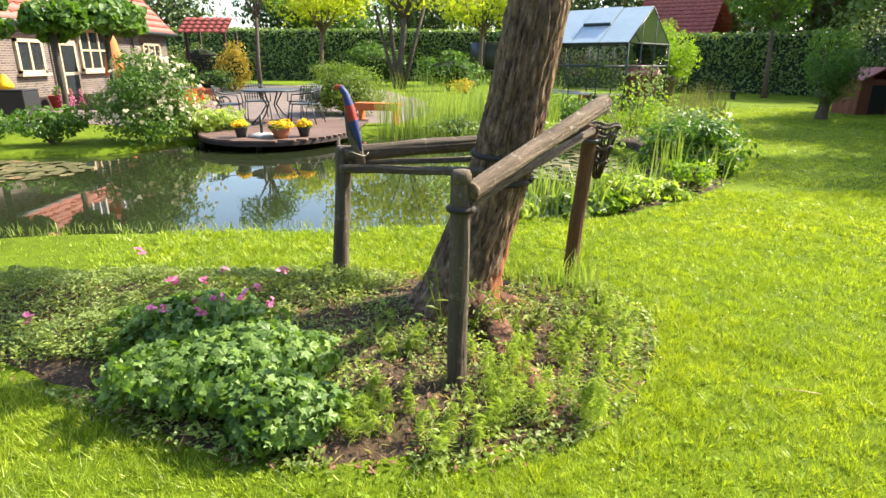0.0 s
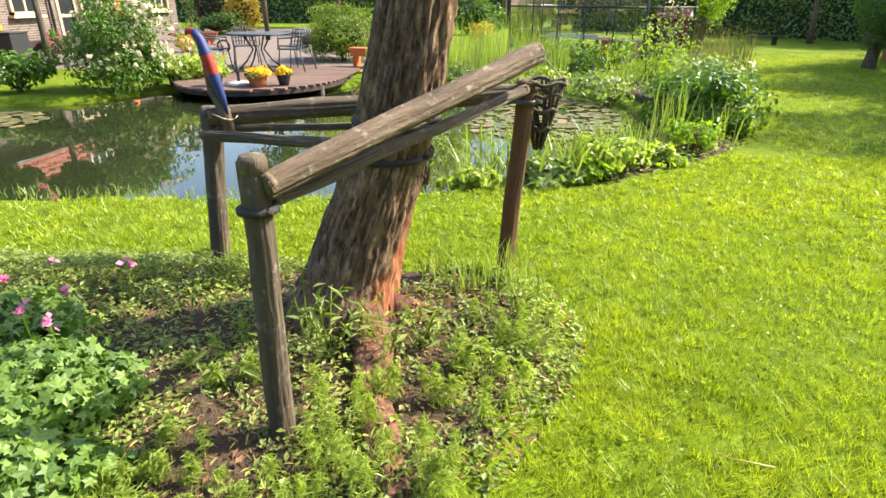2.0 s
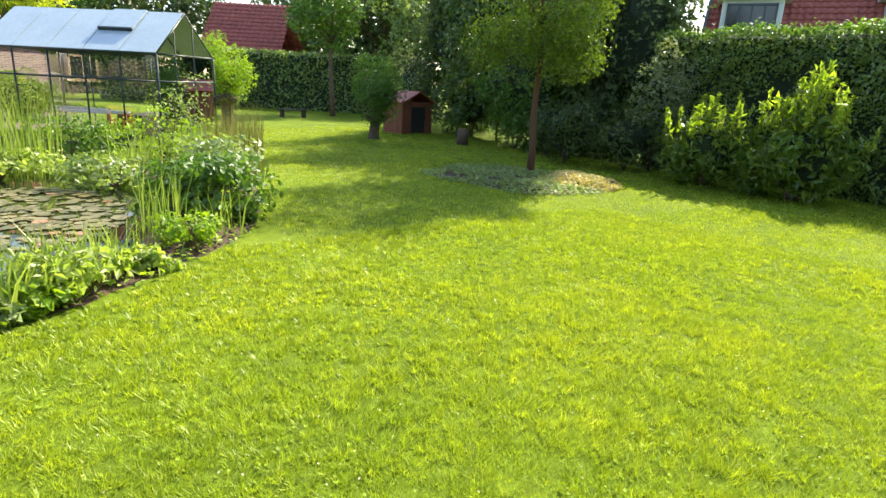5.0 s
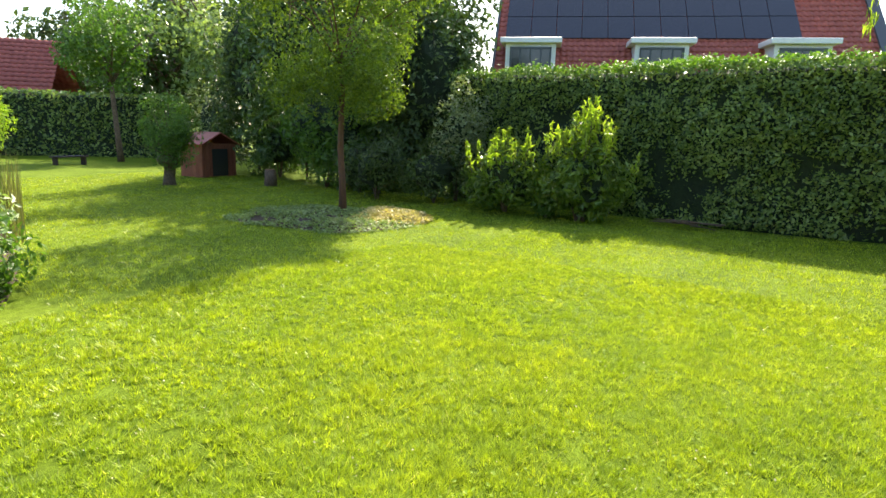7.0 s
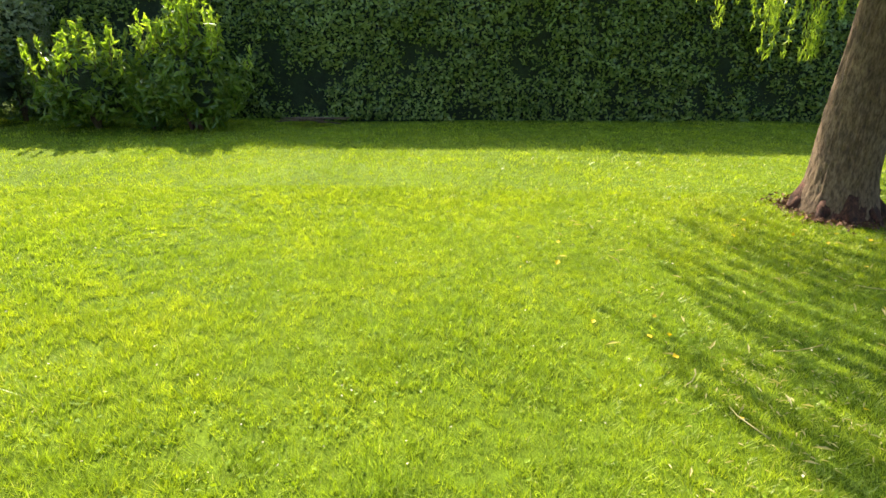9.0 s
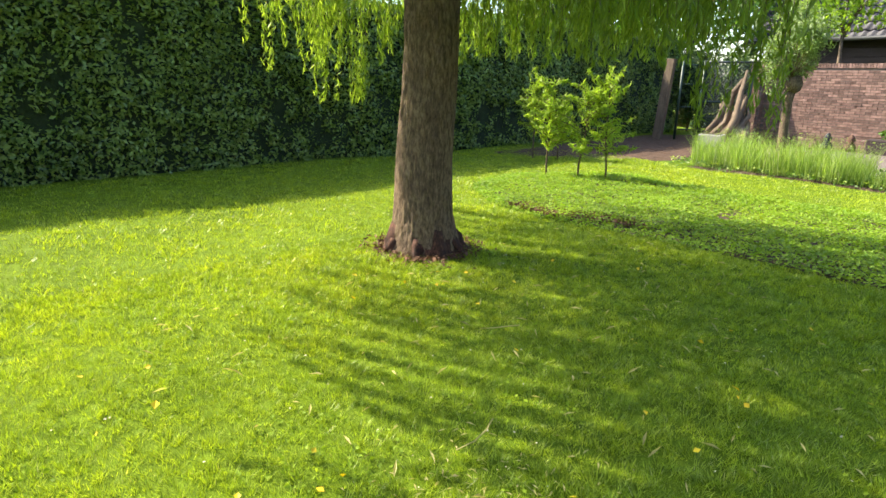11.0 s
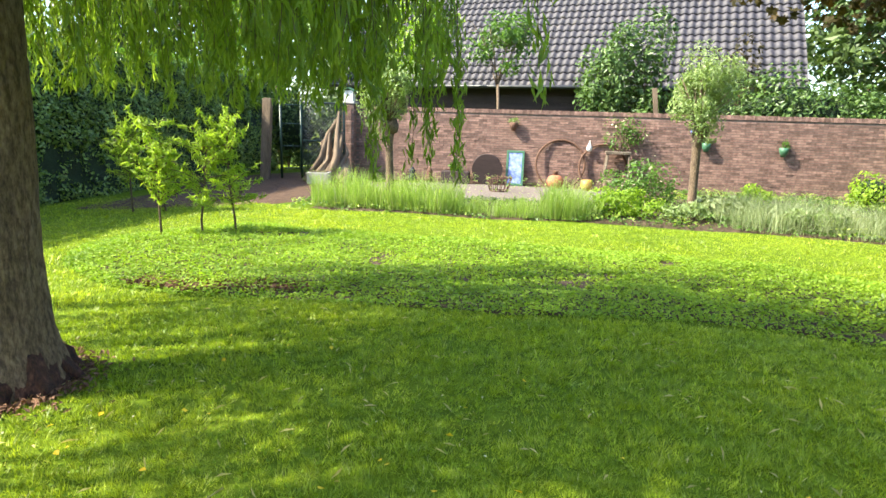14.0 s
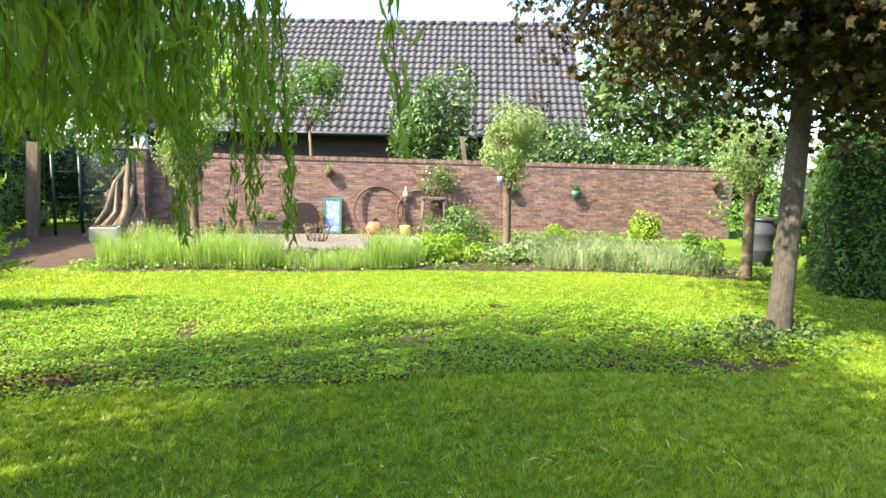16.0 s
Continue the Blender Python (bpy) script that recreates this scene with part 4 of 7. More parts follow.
# ---- weeping willow ----
WB0 = (7.85, -2.0, 0.0)
wp = [(0, 0, -0.1), (0, 0, 0.08), (0.01, 0, 0.3), (0.0, 0.0, 0.8), (-0.02, -0.03, 1.5), (-0.03, -0.05, 2.4), (0.0, -0.05, 3.2), (0.03, 0, 4.0)]
willow = limbs_tree("weeping_willow", "weeping willow with hanging sunlit strands of narrow leaves", WB0, wp, [0.38, 0.335, 0.285, 0.262, 0.252, 0.24, 0.22, 0.17], "bark_willow",
                    ((0.75, 1.4, 5.1), (2.8, 2.8, 1.8)), 0.15, "leaf_willow", 26000, 31, 9, 0.26, 0.7, grooves=0.012, freq=11.0)

# willow strands
rngw = np.random.default_rng(77)


def hanging_strands(parent, places, leaf, mat, rng):
    """Long hanging twigs, each with narrow drooping leaves down its length."""
    P, tw = [], bmesh.new()
    for (x, y, zt, zb) in places:
        n = int((zt - zb) * 66)
        f = rng.random(n) ** 0.85
        sx, sy, ph = rng.normal(0, 0.10), rng.normal(0, 0.10), rng.uniform(0, 6)
        px = x + sx * f + 0.05 * np.sin(f * 4 + ph) + rng.normal(0, 0.022, n)
        py = y + sy * f + 0.05 * np.cos(f * 4 + ph) + rng.normal(0, 0.022, n)
        P.append(np.column_stack([px, py, zt - (zt - zb) * f]))
        q = [(x + sx * k + 0.05 * math.sin(k * 4 + ph), y + sy * k + 0.05 * math.cos(k * 4 + ph), zt - (zt - zb) * k) for k in (0, 0.25, 0.5, 0.75, 0.98)]
        tube(q, [0.006, 0.005, 0.004, 0.003, 0.001], 3, False, bm=tw)
    P = np.concatenate(P)
    part("hanging_leaves", leaf_cloud("hanging_leaves", P, leaf, rng, 0.18, None, 2.8), mat, parent)
    tagged(part("twig_mass", tw, "bark_small", parent), kind="stuff")


places = []
for k in range(380):
    a, r = rngw.uniform(0, 6.283), 3.0 * math.sqrt(rngw.uniform(0.08, 1))
    x, y = 0.05 + r * math.cos(a), 0.55 + r * math.sin(a)
    wx, wy = x + WB0[0], y + WB0[1]
    tipz = rngw.uniform(1.75, 2.5)
    if wy > -1.5:
        tipz = rngw.uniform(2.25, 2.9)
    if wx < 6.3 and wy > -2.2:
        tipz = rngw.uniform(1.85, 2.4)
    if wx < 5.3:
        continue
    places.append((x, y, rngw.uniform(3.8, 5.4), tipz))
for (cx, cy, zt, zb, n, sp) in ((5.55, -2.94, 3.8, 1.22, 9, 0.13), (5.75, -2.75, 3.6, 1.75, 8, 0.2), (10.22, -2.7, 3.8, 1.15, 7, 0.15), (10.6, -2.2, 3.6, 1.5, 8, 0.3), (9.8, -2.4, 3.4, 1.6, 6, 0.25), (6.4, -3.3, 3.6, 1.65, 16, 0.4), (7.6, -3.6, 3.6, 1.65, 18, 0.5), (8.8, -3.2, 3.6, 1.65, 12, 0.4), (6.2, -2.6, 3.4, 1.7, 18, 0.35), (6.9, -3.0, 3.5, 1.65, 16, 0.4), (5.65, -2.2, 3.4, 1.72, 14, 0.22), (5.75, -1.5, 3.2, 1.72, 10, 0.22), (6.1, -1.9, 3.2, 1.75, 10, 0.3)):
    for k in range(n):
        places.append((cx - WB0[0] + rngw.normal(0, sp), cy - WB0[1] + rngw.normal(0, sp), zt + rngw.uniform(-0.3, 0.5), zb + abs(rngw.normal(0, 0.18))))
hanging_strands(willow, places, 0.09, "leaf_willow", rngw)
part("root_flare", tube([(0, 0, -0.05), (0.0, 0.0, 0.04), (0.0, 0, 0.13), (0.0, 0, 0.26)], [0.37, 0.345, 0.31, 0.27], 40, rough=0.34, seed=3), "torn_bark", willow, "torn reddish bark round the foot")

wfr = np.random.default_rng(19)
fa, fq = wfr.uniform(0, 6.283, 900), 0.36 + np.abs(wfr.normal(0, 0.11, 900))
fx, fy = WB0[0] + fq * np.cos(fa), WB0[1] + fq * np.sin(fa)
tagged(part("bark_litter", leaf_cloud("bark_litter", np.column_stack([fx, fy, height_at(fx, fy) + wfr.uniform(0.015, 0.05, 900)]), 0.05, wfr, 0.4, np.tile([0, 0, 1.0], (900, 1))), "chip"), "shed bark flakes in a ring round the willow's foot", "bark litter", "", "stuff")
for k in range(9):
    a = k * 0.698 + wfr.uniform(-0.2, 0.2)
    ca, sa = math.cos(a), math.sin(a)
    part("root_toe", tube([(0.26 * ca, 0.26 * sa, 0.15), (0.31 * ca, 0.31 * sa, 0.08), (0.36 * ca, 0.36 * sa, 0.03), (0.43 * ca, 0.43 * sa, -0.04)], [0.04, 0.055, 0.04, 0.02], 10, rough=0.7, seed=700 + k), "torn_bark", willow)

# ---- south garden ----
limbs_tree("copper_maple", "copper-leaved maple with a smooth grey trunk", (0.52, -5.08, 0), [(0, 0, -0.08), (0, 0, 0.1), (-0.01, 0, 0.6), (-0.03, -0.02, 1.5), (-0.05, -0.04, 2.5), (-0.05, -0.05, 3.4)], [0.17, 0.13, 0.112, 0.105, 0.095, 0.08], "bark_maple",
           ((-0.1, 0.0, 4.1), (3.4, 2.8, 2.0)), 0.115, "leaf_copper", 32000, 41, 8, 0.85, 0.3, lumps=30, lump=0.4, sides=20, lobes=5)


def pollard(label, at, h, r, leaf_mat, seed, trunk_r=0.07, crown_h=None, leaf=0.06, count=4200):
    rng = np.random.default_rng(seed)
    t = thing("pollard_willow", label, "tree", "pollards along the border", "", at)
    part("trunk", tube([(0, 0, -0.06), (0.0, 0, 0.1), (0.02, 0.01, h * 0.5), (0.04, 0, h * 0.9), (0.05, 0, h + 0.12)], [trunk_r * 1.35, trunk_r * 1.1, trunk_r, trunk_r * 1.1, trunk_r * 1.6], 14, rough=0.2, seed=seed), "bark_small", t)
    hd = part("pollard_head", lathe([(0.02, h - 0.02), (trunk_r * 1.7, h + 0.05), (trunk_r * 2.1, h + 0.16), (trunk_r * 1.5, h + 0.28), (0.02, h + 0.32)], 12), "bark_small", t)
    ch = crown_h or r * 1.25
    for k in range(26):
        d = Vector(rng.normal(size=3)); d.z = abs(d.z) + 0.4; d.normalize()
        e = Vector((0.05 + d.x * r * 0.9, d.y * r * 0.9, h + 0.2 + d.z * ch * 1.4))
        s = Vector((0.05, 0, h + 0.18))
        part("shoot", tube([s, s.lerp(e, 0.5) + Vector((0, 0, 0.05)), e], [0.012, 0.008, 0.003], 4), "bark_small", t)
    p, o = blob_points(rng, count, (0.05, 0, h + 0.2 + ch * 0.75), (r, r, ch), 18, 0.42, 0.6)
    part("crown", leaf_cloud("crown", p, leaf, rng, 0.35, o), leaf_mat, t)
    return t


pollard("pollarded willow half hidden behind hanging strands", (7.67, -10.0, 0), 1.4, 0.62, "leaf_grey", 51, 0.07, 0.78, 0.075, 5200)
pollard("pollarded willow with a round grey-green head", (2.1, -10.5, 0), 1.5, 0.66, "leaf_grey", 52, 0.07, 0.8, 0.075, 6000)
pollard("pollarded willow with reddish shoots at the border end", (-1.7, -8.75, 0), 1.45, 0.62, "leaf_grey", 53, 0.085, 0.75, 0.07, 5200)


def sapling(at, h, r, seed, lean=0.0):
    rng = np.random.default_rng(seed)
    t = thing("willow_sapling", "slender young willow sapling with bright narrow leaves", "tree", "saplings in the oval bed", "", at)
    part("trunk", tube([(0, 0, -0.05), (0.01, 0, 0.25), (lean * 0.5, 0.01, 0.6), (lean, 0, h * 0.75)], [0.017, 0.015, 0.012, 0.006], 8, rough=0.05, seed=seed), "bark_small", t)
    for k in range(34):
        z = h * rng.uniform(0.26, 0.86)
        a, q = rng.uniform(0, 6.28), r * rng.uniform(0.45, 1.15) * (1.25 - 0.6 * z / h)
        s0 = (lean * z / h, 0, z)
        leafy_shoot(t, s0, (lean * z / h + math.cos(a) * q, math.sin(a) * q, min(h * 1.03, z + h * rng.uniform(0.02, 0.24))), 30, 0.115, 0.17, "leaf_gold_green", rng, 0.25)
    return t


sapling((9.72, -6.05, 0), 1.75, 0.42, 61)
sapling((9.28, -6.3, 0), 1.6, 0.5, 62, -0.12)
sapling((8.9, -6.5, 0), 1.7, 0.42, 63, 0.1)
sapling((11.6, -7.9, 0), 1.6, 0.42, 64)
sapling((11.2, -8.2, 0), 1.2, 0.3, 65)


def cover_in(poly, n, rng, grow=1.0):
    lp = smooth_loop(poly)
    lo, hi = lp.min(0), lp.max(0)
    x, y = rng.uniform(lo[0], hi[0], n), rng.uniform(lo[1], hi[1], n)
    k = inside(lp, x, y)
    return x[k], y[k], edge_dist(lp, x[k], y[k])


def ground_cover(name, label, category, poly, n, leaf, mat, seed, lift=0.09, low=0.02, lump=0.05, freq=1.6, gap=-0.45, ratio=0.6):
    rng = np.random.default_rng(seed)
    x, y, e = cover_in(poly, n, rng)
    hh = np.array([noise.noise(Vector((a * freq + seed, b * freq, 1))) + 0.5 * noise.noise(Vector((a * freq * 3, b * freq * 3 + seed, 1))) for a, b in zip(x, y)])
    k = hh > gap
    x, y, e, hh = x[k], y[k], e[k], hh[k]
    z = height_at(x, y) + lift * np.clip(e / 0.5, 0.05, 1) + low + lump * hh + rng.uniform(-0.03, 0.02, len(x))
    P = np.column_stack([x, y, z])
    O = np.tile(np.array([0, 0, 0.6]), (len(x), 1))
    ob = part(name, leaf_cloud(name, P, leaf, rng, ratio, O, 0, 0.5), mat)
    return tagged(ob, label, category, "", "stuff")


ground_cover("strawberry_ground_cover", "low bright ground cover of small toothed leaves", "ground cover", OVAL_BED, 110000, 0.034, "leaf_bright", 71, 0.06, 0.03, 0.045, 1.3, -0.5)
ground_cover("clover_ground_cover", "darker low clover between the ground cover", "ground cover", OVAL_BED, 26000, 0.034, "clover", 72, 0.06, 0.02, 0.03, 2.2, -0.1)
bed("bark_chip_patch", "bare patch of red bark chips in the oval bed", [(8.5, -4.15), (8.3, -4.45), (7.9, -4.4), (7.5, -4.55), (6.9, -4.4), (7.0, -4.2), (7.5, -4.15), (8.0, -4.05)], "mulch", 0.012, 9, 0.015, "structure", "bark chips")


rngc = np.random.default_rng(15)
cx, cy, ce = cover_in([(8.75, -4.1), (8.4, -4.45), (7.8, -4.35), (7.4, -4.5), (6.9, -4.35), (6.9, -4.15), (7.5, -4.1), (8.0, -4.0)], 3200, rngc)
tagged(part("bark_chips", leaf_cloud("bark_chips", np.column_stack([cx, cy, height_at(cx, cy) + 0.03 + rngc.uniform(0, 0.03, len(cx))]), 0.06, rngc, 0.5, np.tile([0, 0, 1.0], (len(cx), 1))), "chip"), "scattered red-brown bark chips in the oval bed", "bark chips", "", "stuff")


def tall_grass(name, label, category, poly, n, h, w, mat, seed, lean=0.3, z=0.03):
    rng = np.random.default_rng(seed)
    x, y, e = cover_in(poly, n, rng)
    c = np.array([noise.noise(Vector((a * 2.2 + seed, b * 2.2, 1))) + 0.6 * noise.noise(Vector((a * 6, b * 6 + seed, 2))) for a, b in zip(x, y)])
    k = c > rng.uniform(-0.75, 0.15, len(c))
    x, y, c = x[k], y[k], c[k]
    ob = part(name, blades(name, np.column_stack([x, y, height_at(x, y) + z]), (h * (1 + 0.45 * np.clip(c, -0.7, 0.8)))[:, None], w, rng, lean, 0.45, True), mat)
    return tagged(ob, label, category, "", "stuff")


for poly, n, h in (([(9.0, -9.5), (7.6, -9.5), (6.4, -9.6), (6.4, -10.5), (7.6, -10.6), (9.1, -10.4)], 6200, 0.47), ([(6.4, -9.6), (4.6, -9.68), (4.6, -10.1), (6.4, -10.1)], 2200, 0.27), ([(4.7, -9.65), (3.9, -9.7), (3.8, -10.3), (4.7, -10.5)], 1900, 0.46)):
    tall_grass("lavender_fringe", "band of fresh green feathery flower stems along the lawn", "border plants", poly, n, h, 0.008, "fringe", 81, 0.6)
rngq = np.random.default_rng(17)
qx, qy, qe = cover_in([(9.0, -9.5), (7.6, -9.5), (5.4, -9.65), (3.9, -9.7), (3.8, -10.3), (5.4, -10.6), (7.6, -10.6), (9.1, -10.4)], 900, rngq)
tagged(part("fringe_blooms", lobed_cloud("fringe_blooms", np.column_stack([qx, qy, rngq.uniform(0.42, 0.72, len(qx))]), 0.04, rngq, np.tile([0, 0, 1.0], (len(qx), 1)), 5, 0.6), "fringe"), "small pale flower heads over the border fringe", "flowers", "", "stuff")
tall_grass("silver_border", "pale silvery lavender mound along the lawn", "border plants", [(1.6, -9.6), (0.4, -9.25), (-1.2, -8.95), (-1.3, -10.6), (0.5, -11.4), (1.8, -11.4)], 9000, 0.4, 0.008, "leaf_silver", 82, 0.9)
ground_cover("border_weeds", "mixed low green border plants", "border plants", WALL_BED, 24000, 0.06, "leaf_mid", 83, 0.10, 0.05, 0.10, 1.4, -0.35)
ground_cover("border_herbs", "pale green herbs in the border", "border plants", WALL_BED, 12000, 0.06, "feather", 84, 0.10, 0.06, 0.12, 1.1, 0.1)
shrub("border_shrub", "bright leafy shrub at the border's edge", "shrub", (3.55, -10.2), (0.5, 0.4, 0.32), 0.075, "leaf_bright", 900, 91)
shrub("rose_shrub", "pale-tipped rose shrub in the border", "shrub", (2.9, -11.6), (0.8, 0.6, 0.55), 0.08, "leaf_mid", 2200, 92, flowers=("white", 25, 0.06), core=False)
shrub("hosta_clump", "blue-green broad-leaved clump beside the pollard", "plant", (1.45, -10.6), (0.75, 0.5, 0.3), 0.16, "leaf_silver", 500, 93, 0.55)
shrub("border_shrub", "yellow-green shrub against the brick wall", "shrub", (-2.3, -13.6), (0.6, 0.5, 0.5), 0.09, "leaf_bright", 1000, 94)
shrub("border_shrub", "small yellow-green shrub before the wall", "shrub", (0.2, -13.2), (0.4, 0.4, 0.3), 0.08, "leaf_bright", 600, 95)
shrub("border_shrub", "green leafy clump at the pollard's foot", "shrub", (-1.2, -9.3), (0.5, 0.4, 0.4), 0.08, "leaf_mid", 800, 96)
shrub("maple_underplanting", "dark weeds round the maple's foot", "plant", (0.75, -4.9), (1.0, 0.55, 0.17), 0.07, "leaf_dark", 900, 97)

# behind the wall
shrub("elder_shrub", "dark green elder rising behind the wall", "shrub", (2.7, -16.6), (1.5, 0.9, 2.5), 0.15, "leaf_elder", 6500, 101, lumps=26, lump=0.36, core=False)
shrub("ivy_hedge", "dense dark shrub band behind the wall", "shrub", (-1.6, -16.6), (3.2, 1.0, 1.9), 0.14, "leaf_elder", 11000, 102, lumps=40, lump=0.28)
shrub("ivy_hedge", "dense dark shrub band behind the wall", "shrub", (-5.4, -16.3), (2.9, 1.0, 1.9), 0.14, "leaf_elder", 9000, 103, lumps=34, lump=0.28)
shrub("copper_shrub", "copper-leaved branch among the green behind the wall", "shrub", (-0.2, -17.2), (1.5, 0.8, 2.3), 0.14, "leaf_copper", 1600, 104)
limbs_tree("small_elder", "thin young tree behind the wall", (6.2, -16.4, 0), [(0, 0, 0), (0.05, 0, 1.5), (0.15, 0, 3.0)], [0.06, 0.05, 0.035], "bark_small", ((0.1, 0, 3.8), (1.1, 0.8, 0.9)), 0.13, "leaf_mid", 1400, 105, 6)
limbs_tree("small_elder", "thin young tree behind the wall", (9.0, -16.9, 0), [(0, 0, 0), (0.05, 0, 1.5), (0.15, 0, 3.0)], [0.06, 0.05, 0.035], "bark_small", ((0.0, 0, 4.2), (1.6, 1.0, 1.6)), 0.15, "leaf_bright", 2200, 106, 6)
limbs_tree("corner_tree", "leafy tree beyond the gate", (14.5, -19.5, 0), [(0, 0, 0), (0, 0, 2), (0.1, 0, 4)], [0.2, 0.17, 0.12], "bark_small", ((0, 0, 4.6), (3.2, 2.6, 3.4)), 0.2, "leaf_mid", 5000, 107, 7)
limbs_tree("corner_tree", "leafy tree beyond the side hedge", (-8.5, -9.0, 0), [(0, 0, 0), (0, 0, 2), (0.1, 0, 4)], [0.2, 0.17, 0.12], "bark_small", ((0, 0, 4.4), (2.6, 2.6, 3.0)), 0.2, "leaf_mid", 4200, 108, 7)
shrub("gate_shrub", "dark shrubs crowding behind the green gate", "shrub", (13.4, -17.8), (1.6, 1.4, 1.6), 0.14, "leaf_dark", 5000, 109, lumps=30, lump=0.3)
shrub("gate_shrub", "dark shrubs crowding behind the green gate", "shrub", (11.4, -17.2), (1.2, 0.9, 1.3), 0.14, "leaf_dark", 3000, 110, lumps=26, lump=0.3)
shrub("corner_shrub", "dark leafy shrubs beyond the water butt", "shrub", (-5.2, -11.6), (2.0, 1.6, 1.25), 0.13, "leaf_mid", 5000, 116, lumps=30, lump=0.3)
shrub("border_shrub", "low green leafy clump in the border", "shrub", (3.0, -10.4), (0.55, 0.4, 0.3), 0.08, "leaf_bright", 700, 117)
shrub("border_shrub", "pale herb clump by the pollard's foot", "shrub", (2.3, -10.1), (0.5, 0.35, 0.25), 0.07, "leaf_grey", 700, 118)
shrub("border_shrub", "soft green clump along the lawn edge", "shrub", (0.4, -9.6), (0.6, 0.35, 0.26), 0.07, "leaf_grey", 700, 119)

# ---- east side ----
def laurel(label, at, radii, seed, n):
    rng = np.random.default_rng(seed)
    t = shrub("laurel_shrub", label, "shrub", at, [q * 0.85 for q in radii], 0.15, "laurel_leaf", n, seed, 0.36, "laurels before the hedge", 16, 7, droop=-0.35, lump=0.42)
    # Shoots take a brighter, yellower leaf: sunlight on the tips, put into colour.
    for k in range(26):
        a, q = rng.uniform(0, 6.28), math.sqrt(rng.random()) * 0.85
        x, y = math.cos(a) * q * radii[0], math.sin(a) * q * radii[1]
        z = radii[2] * (0.75 + 0.85 * math.sqrt(max(0.0, 1 - q * q)))
        leafy_shoot(t, (x, y, z - 0.25), (x * 1.12, y * 1.12, z + rng.uniform(0.12, 0.38)), 20, 0.14, 0.34, "leaf_gold_green", rng, 0.9)
    return t


laurel("cherry laurel with glossy yellow-green sunlit tips", (12.15, 7.2), (0.85, 1.15, 0.85), 111, 2000)
laurel("tall cherry laurel with upright sunlit yellow-green shoots", (12.2, 5.7), (0.8, 1.1, 0.95), 112, 2600)
laurel("tall cherry laurel with upright sunlit yellow-green shoots", (12.25, 5.6), (0.42, 0.5, 1.2), 113, 900)
shrub("ground_shrub", "small leafy tuft under the laurels", "shrub", (12.1, 6.3), (0.3, 0.35, 0.22), 0.09, "leaf_mid", 260, 114)
for k, (x, y, r, h) in enumerate(((12.3, 9.1, 0.9, 0.75), (12.0, 10.5, 0.9, 0.8), (12.6, 11.6, 0.9, 0.8))):
    shrub("rhododendron", "dark shaded rhododendron at the lawn's edge", "shrub", (x, y), (r, r, h), 0.11, "leaf_dark", 1800, 120 + k, 0.4, "rhododendrons")
shrub("flowering_shrub", "tall shrub with pale grey-green flowering tips", "shrub", (12.95, 8.95), (0.72, 0.75, 1.4), 0.09, "leaf_silver", 4200, 125)
shrub("tall_ivy_mass", "tall dark evergreen mass behind the young tree", "shrub", (14.4, 12.4), (2.2, 2.0, 4.5), 0.17, "leaf_elder", 13000, 126, lumps=40, lump=0.28)
shrub("tall_ivy_mass", "tall dark evergreen mass beside the little shed", "shrub", (14.2, 15.3), (1.9, 2.0, 4.6), 0.17, "leaf_elder", 13000, 127, lumps=40, lump=0.28)
shrub("tall_ivy_mass", "mid-green ivy wall at the lawn's edge", "shrub", (13.1, 13.3), (1.1, 2.1, 1.7), 0.13, "leaf_mid", 6000, 128, lumps=30, lump=0.3)
limbs_tree("young_tree", "young tree with a brown slender trunk and fine leaves", (9.85, 9.45, 0), [(0, 0, -0.05), (0.02, 0.02, 0.5), (0.0, 0.05, 1.2), (0.05, 0.05, 2.2), (0.05, 0.05, 3.0)], [0.085, 0.065, 0.058, 0.05, 0.04], "post_brown",
           ((0.1, -0.05, 3.6), (1.9, 1.85, 1.95)), 0.08, "leaf_olive", 24000, 131, 9, 0.45, 0.4, lumps=34, lump=0.3, sides=12, shell=0.8)
ground_cover("small_bed_cover", "grey-green low cover in the round bed", "ground cover", SMALL_BED, 9000, 0.06, "leaf_grey", 132, 0.06, 0.02, 0.04, 1.5, -0.4)
ground_cover("dry_bed_cover", "sunlit straw-coloured cover beside the young tree", "ground cover", [(9.3, 8.6), (9.2, 7.9), (9.9, 7.55), (10.6, 7.9), (10.7, 8.8), (10.1, 9.3)], 6000, 0.07, "straw", 133, 0.13, 0.04, 0.05, 1.5, -0.6)
pollard("dense round pollard on a short dark trunk", (10.1, 15.9, 0), 0.5, 0.82, "leaf_mid", 141, 0.13, 0.98, 0.085, 6500)

hutch = thing("garden_hutch", "small red-brown wooden hutch with a pitched roof", "shed", "", "", (12.4, 17.7, 0), 5)
for i in range(9):
    part("board", boxed(-0.6 + i * 0.135, -0.5, 0, -0.6 + i * 0.135 + 0.128, -0.47, 1.0), "hutch", hutch)
for i in range(8):
    part("board", boxed(-0.61, -0.47 + i * 0.12, 0, -0.585, -0.47 + i * 0.12 + 0.113, 1.0), "hutch", hutch)
part("side_wall", boxed(0.59, -0.47, 0, 0.615, 0.5, 1.0), "hutch", hutch)
part("back_wall", boxed(-0.585, 0.48, 0, 0.59, 0.5, 1.0), "hutch", hutch)
# Black panel on the boards stands in for the shaded doorway.
part("opening", boxed(-0.25, -0.515, 0.05, 0.3, -0.503, 0.85), "black_plastic", hutch)
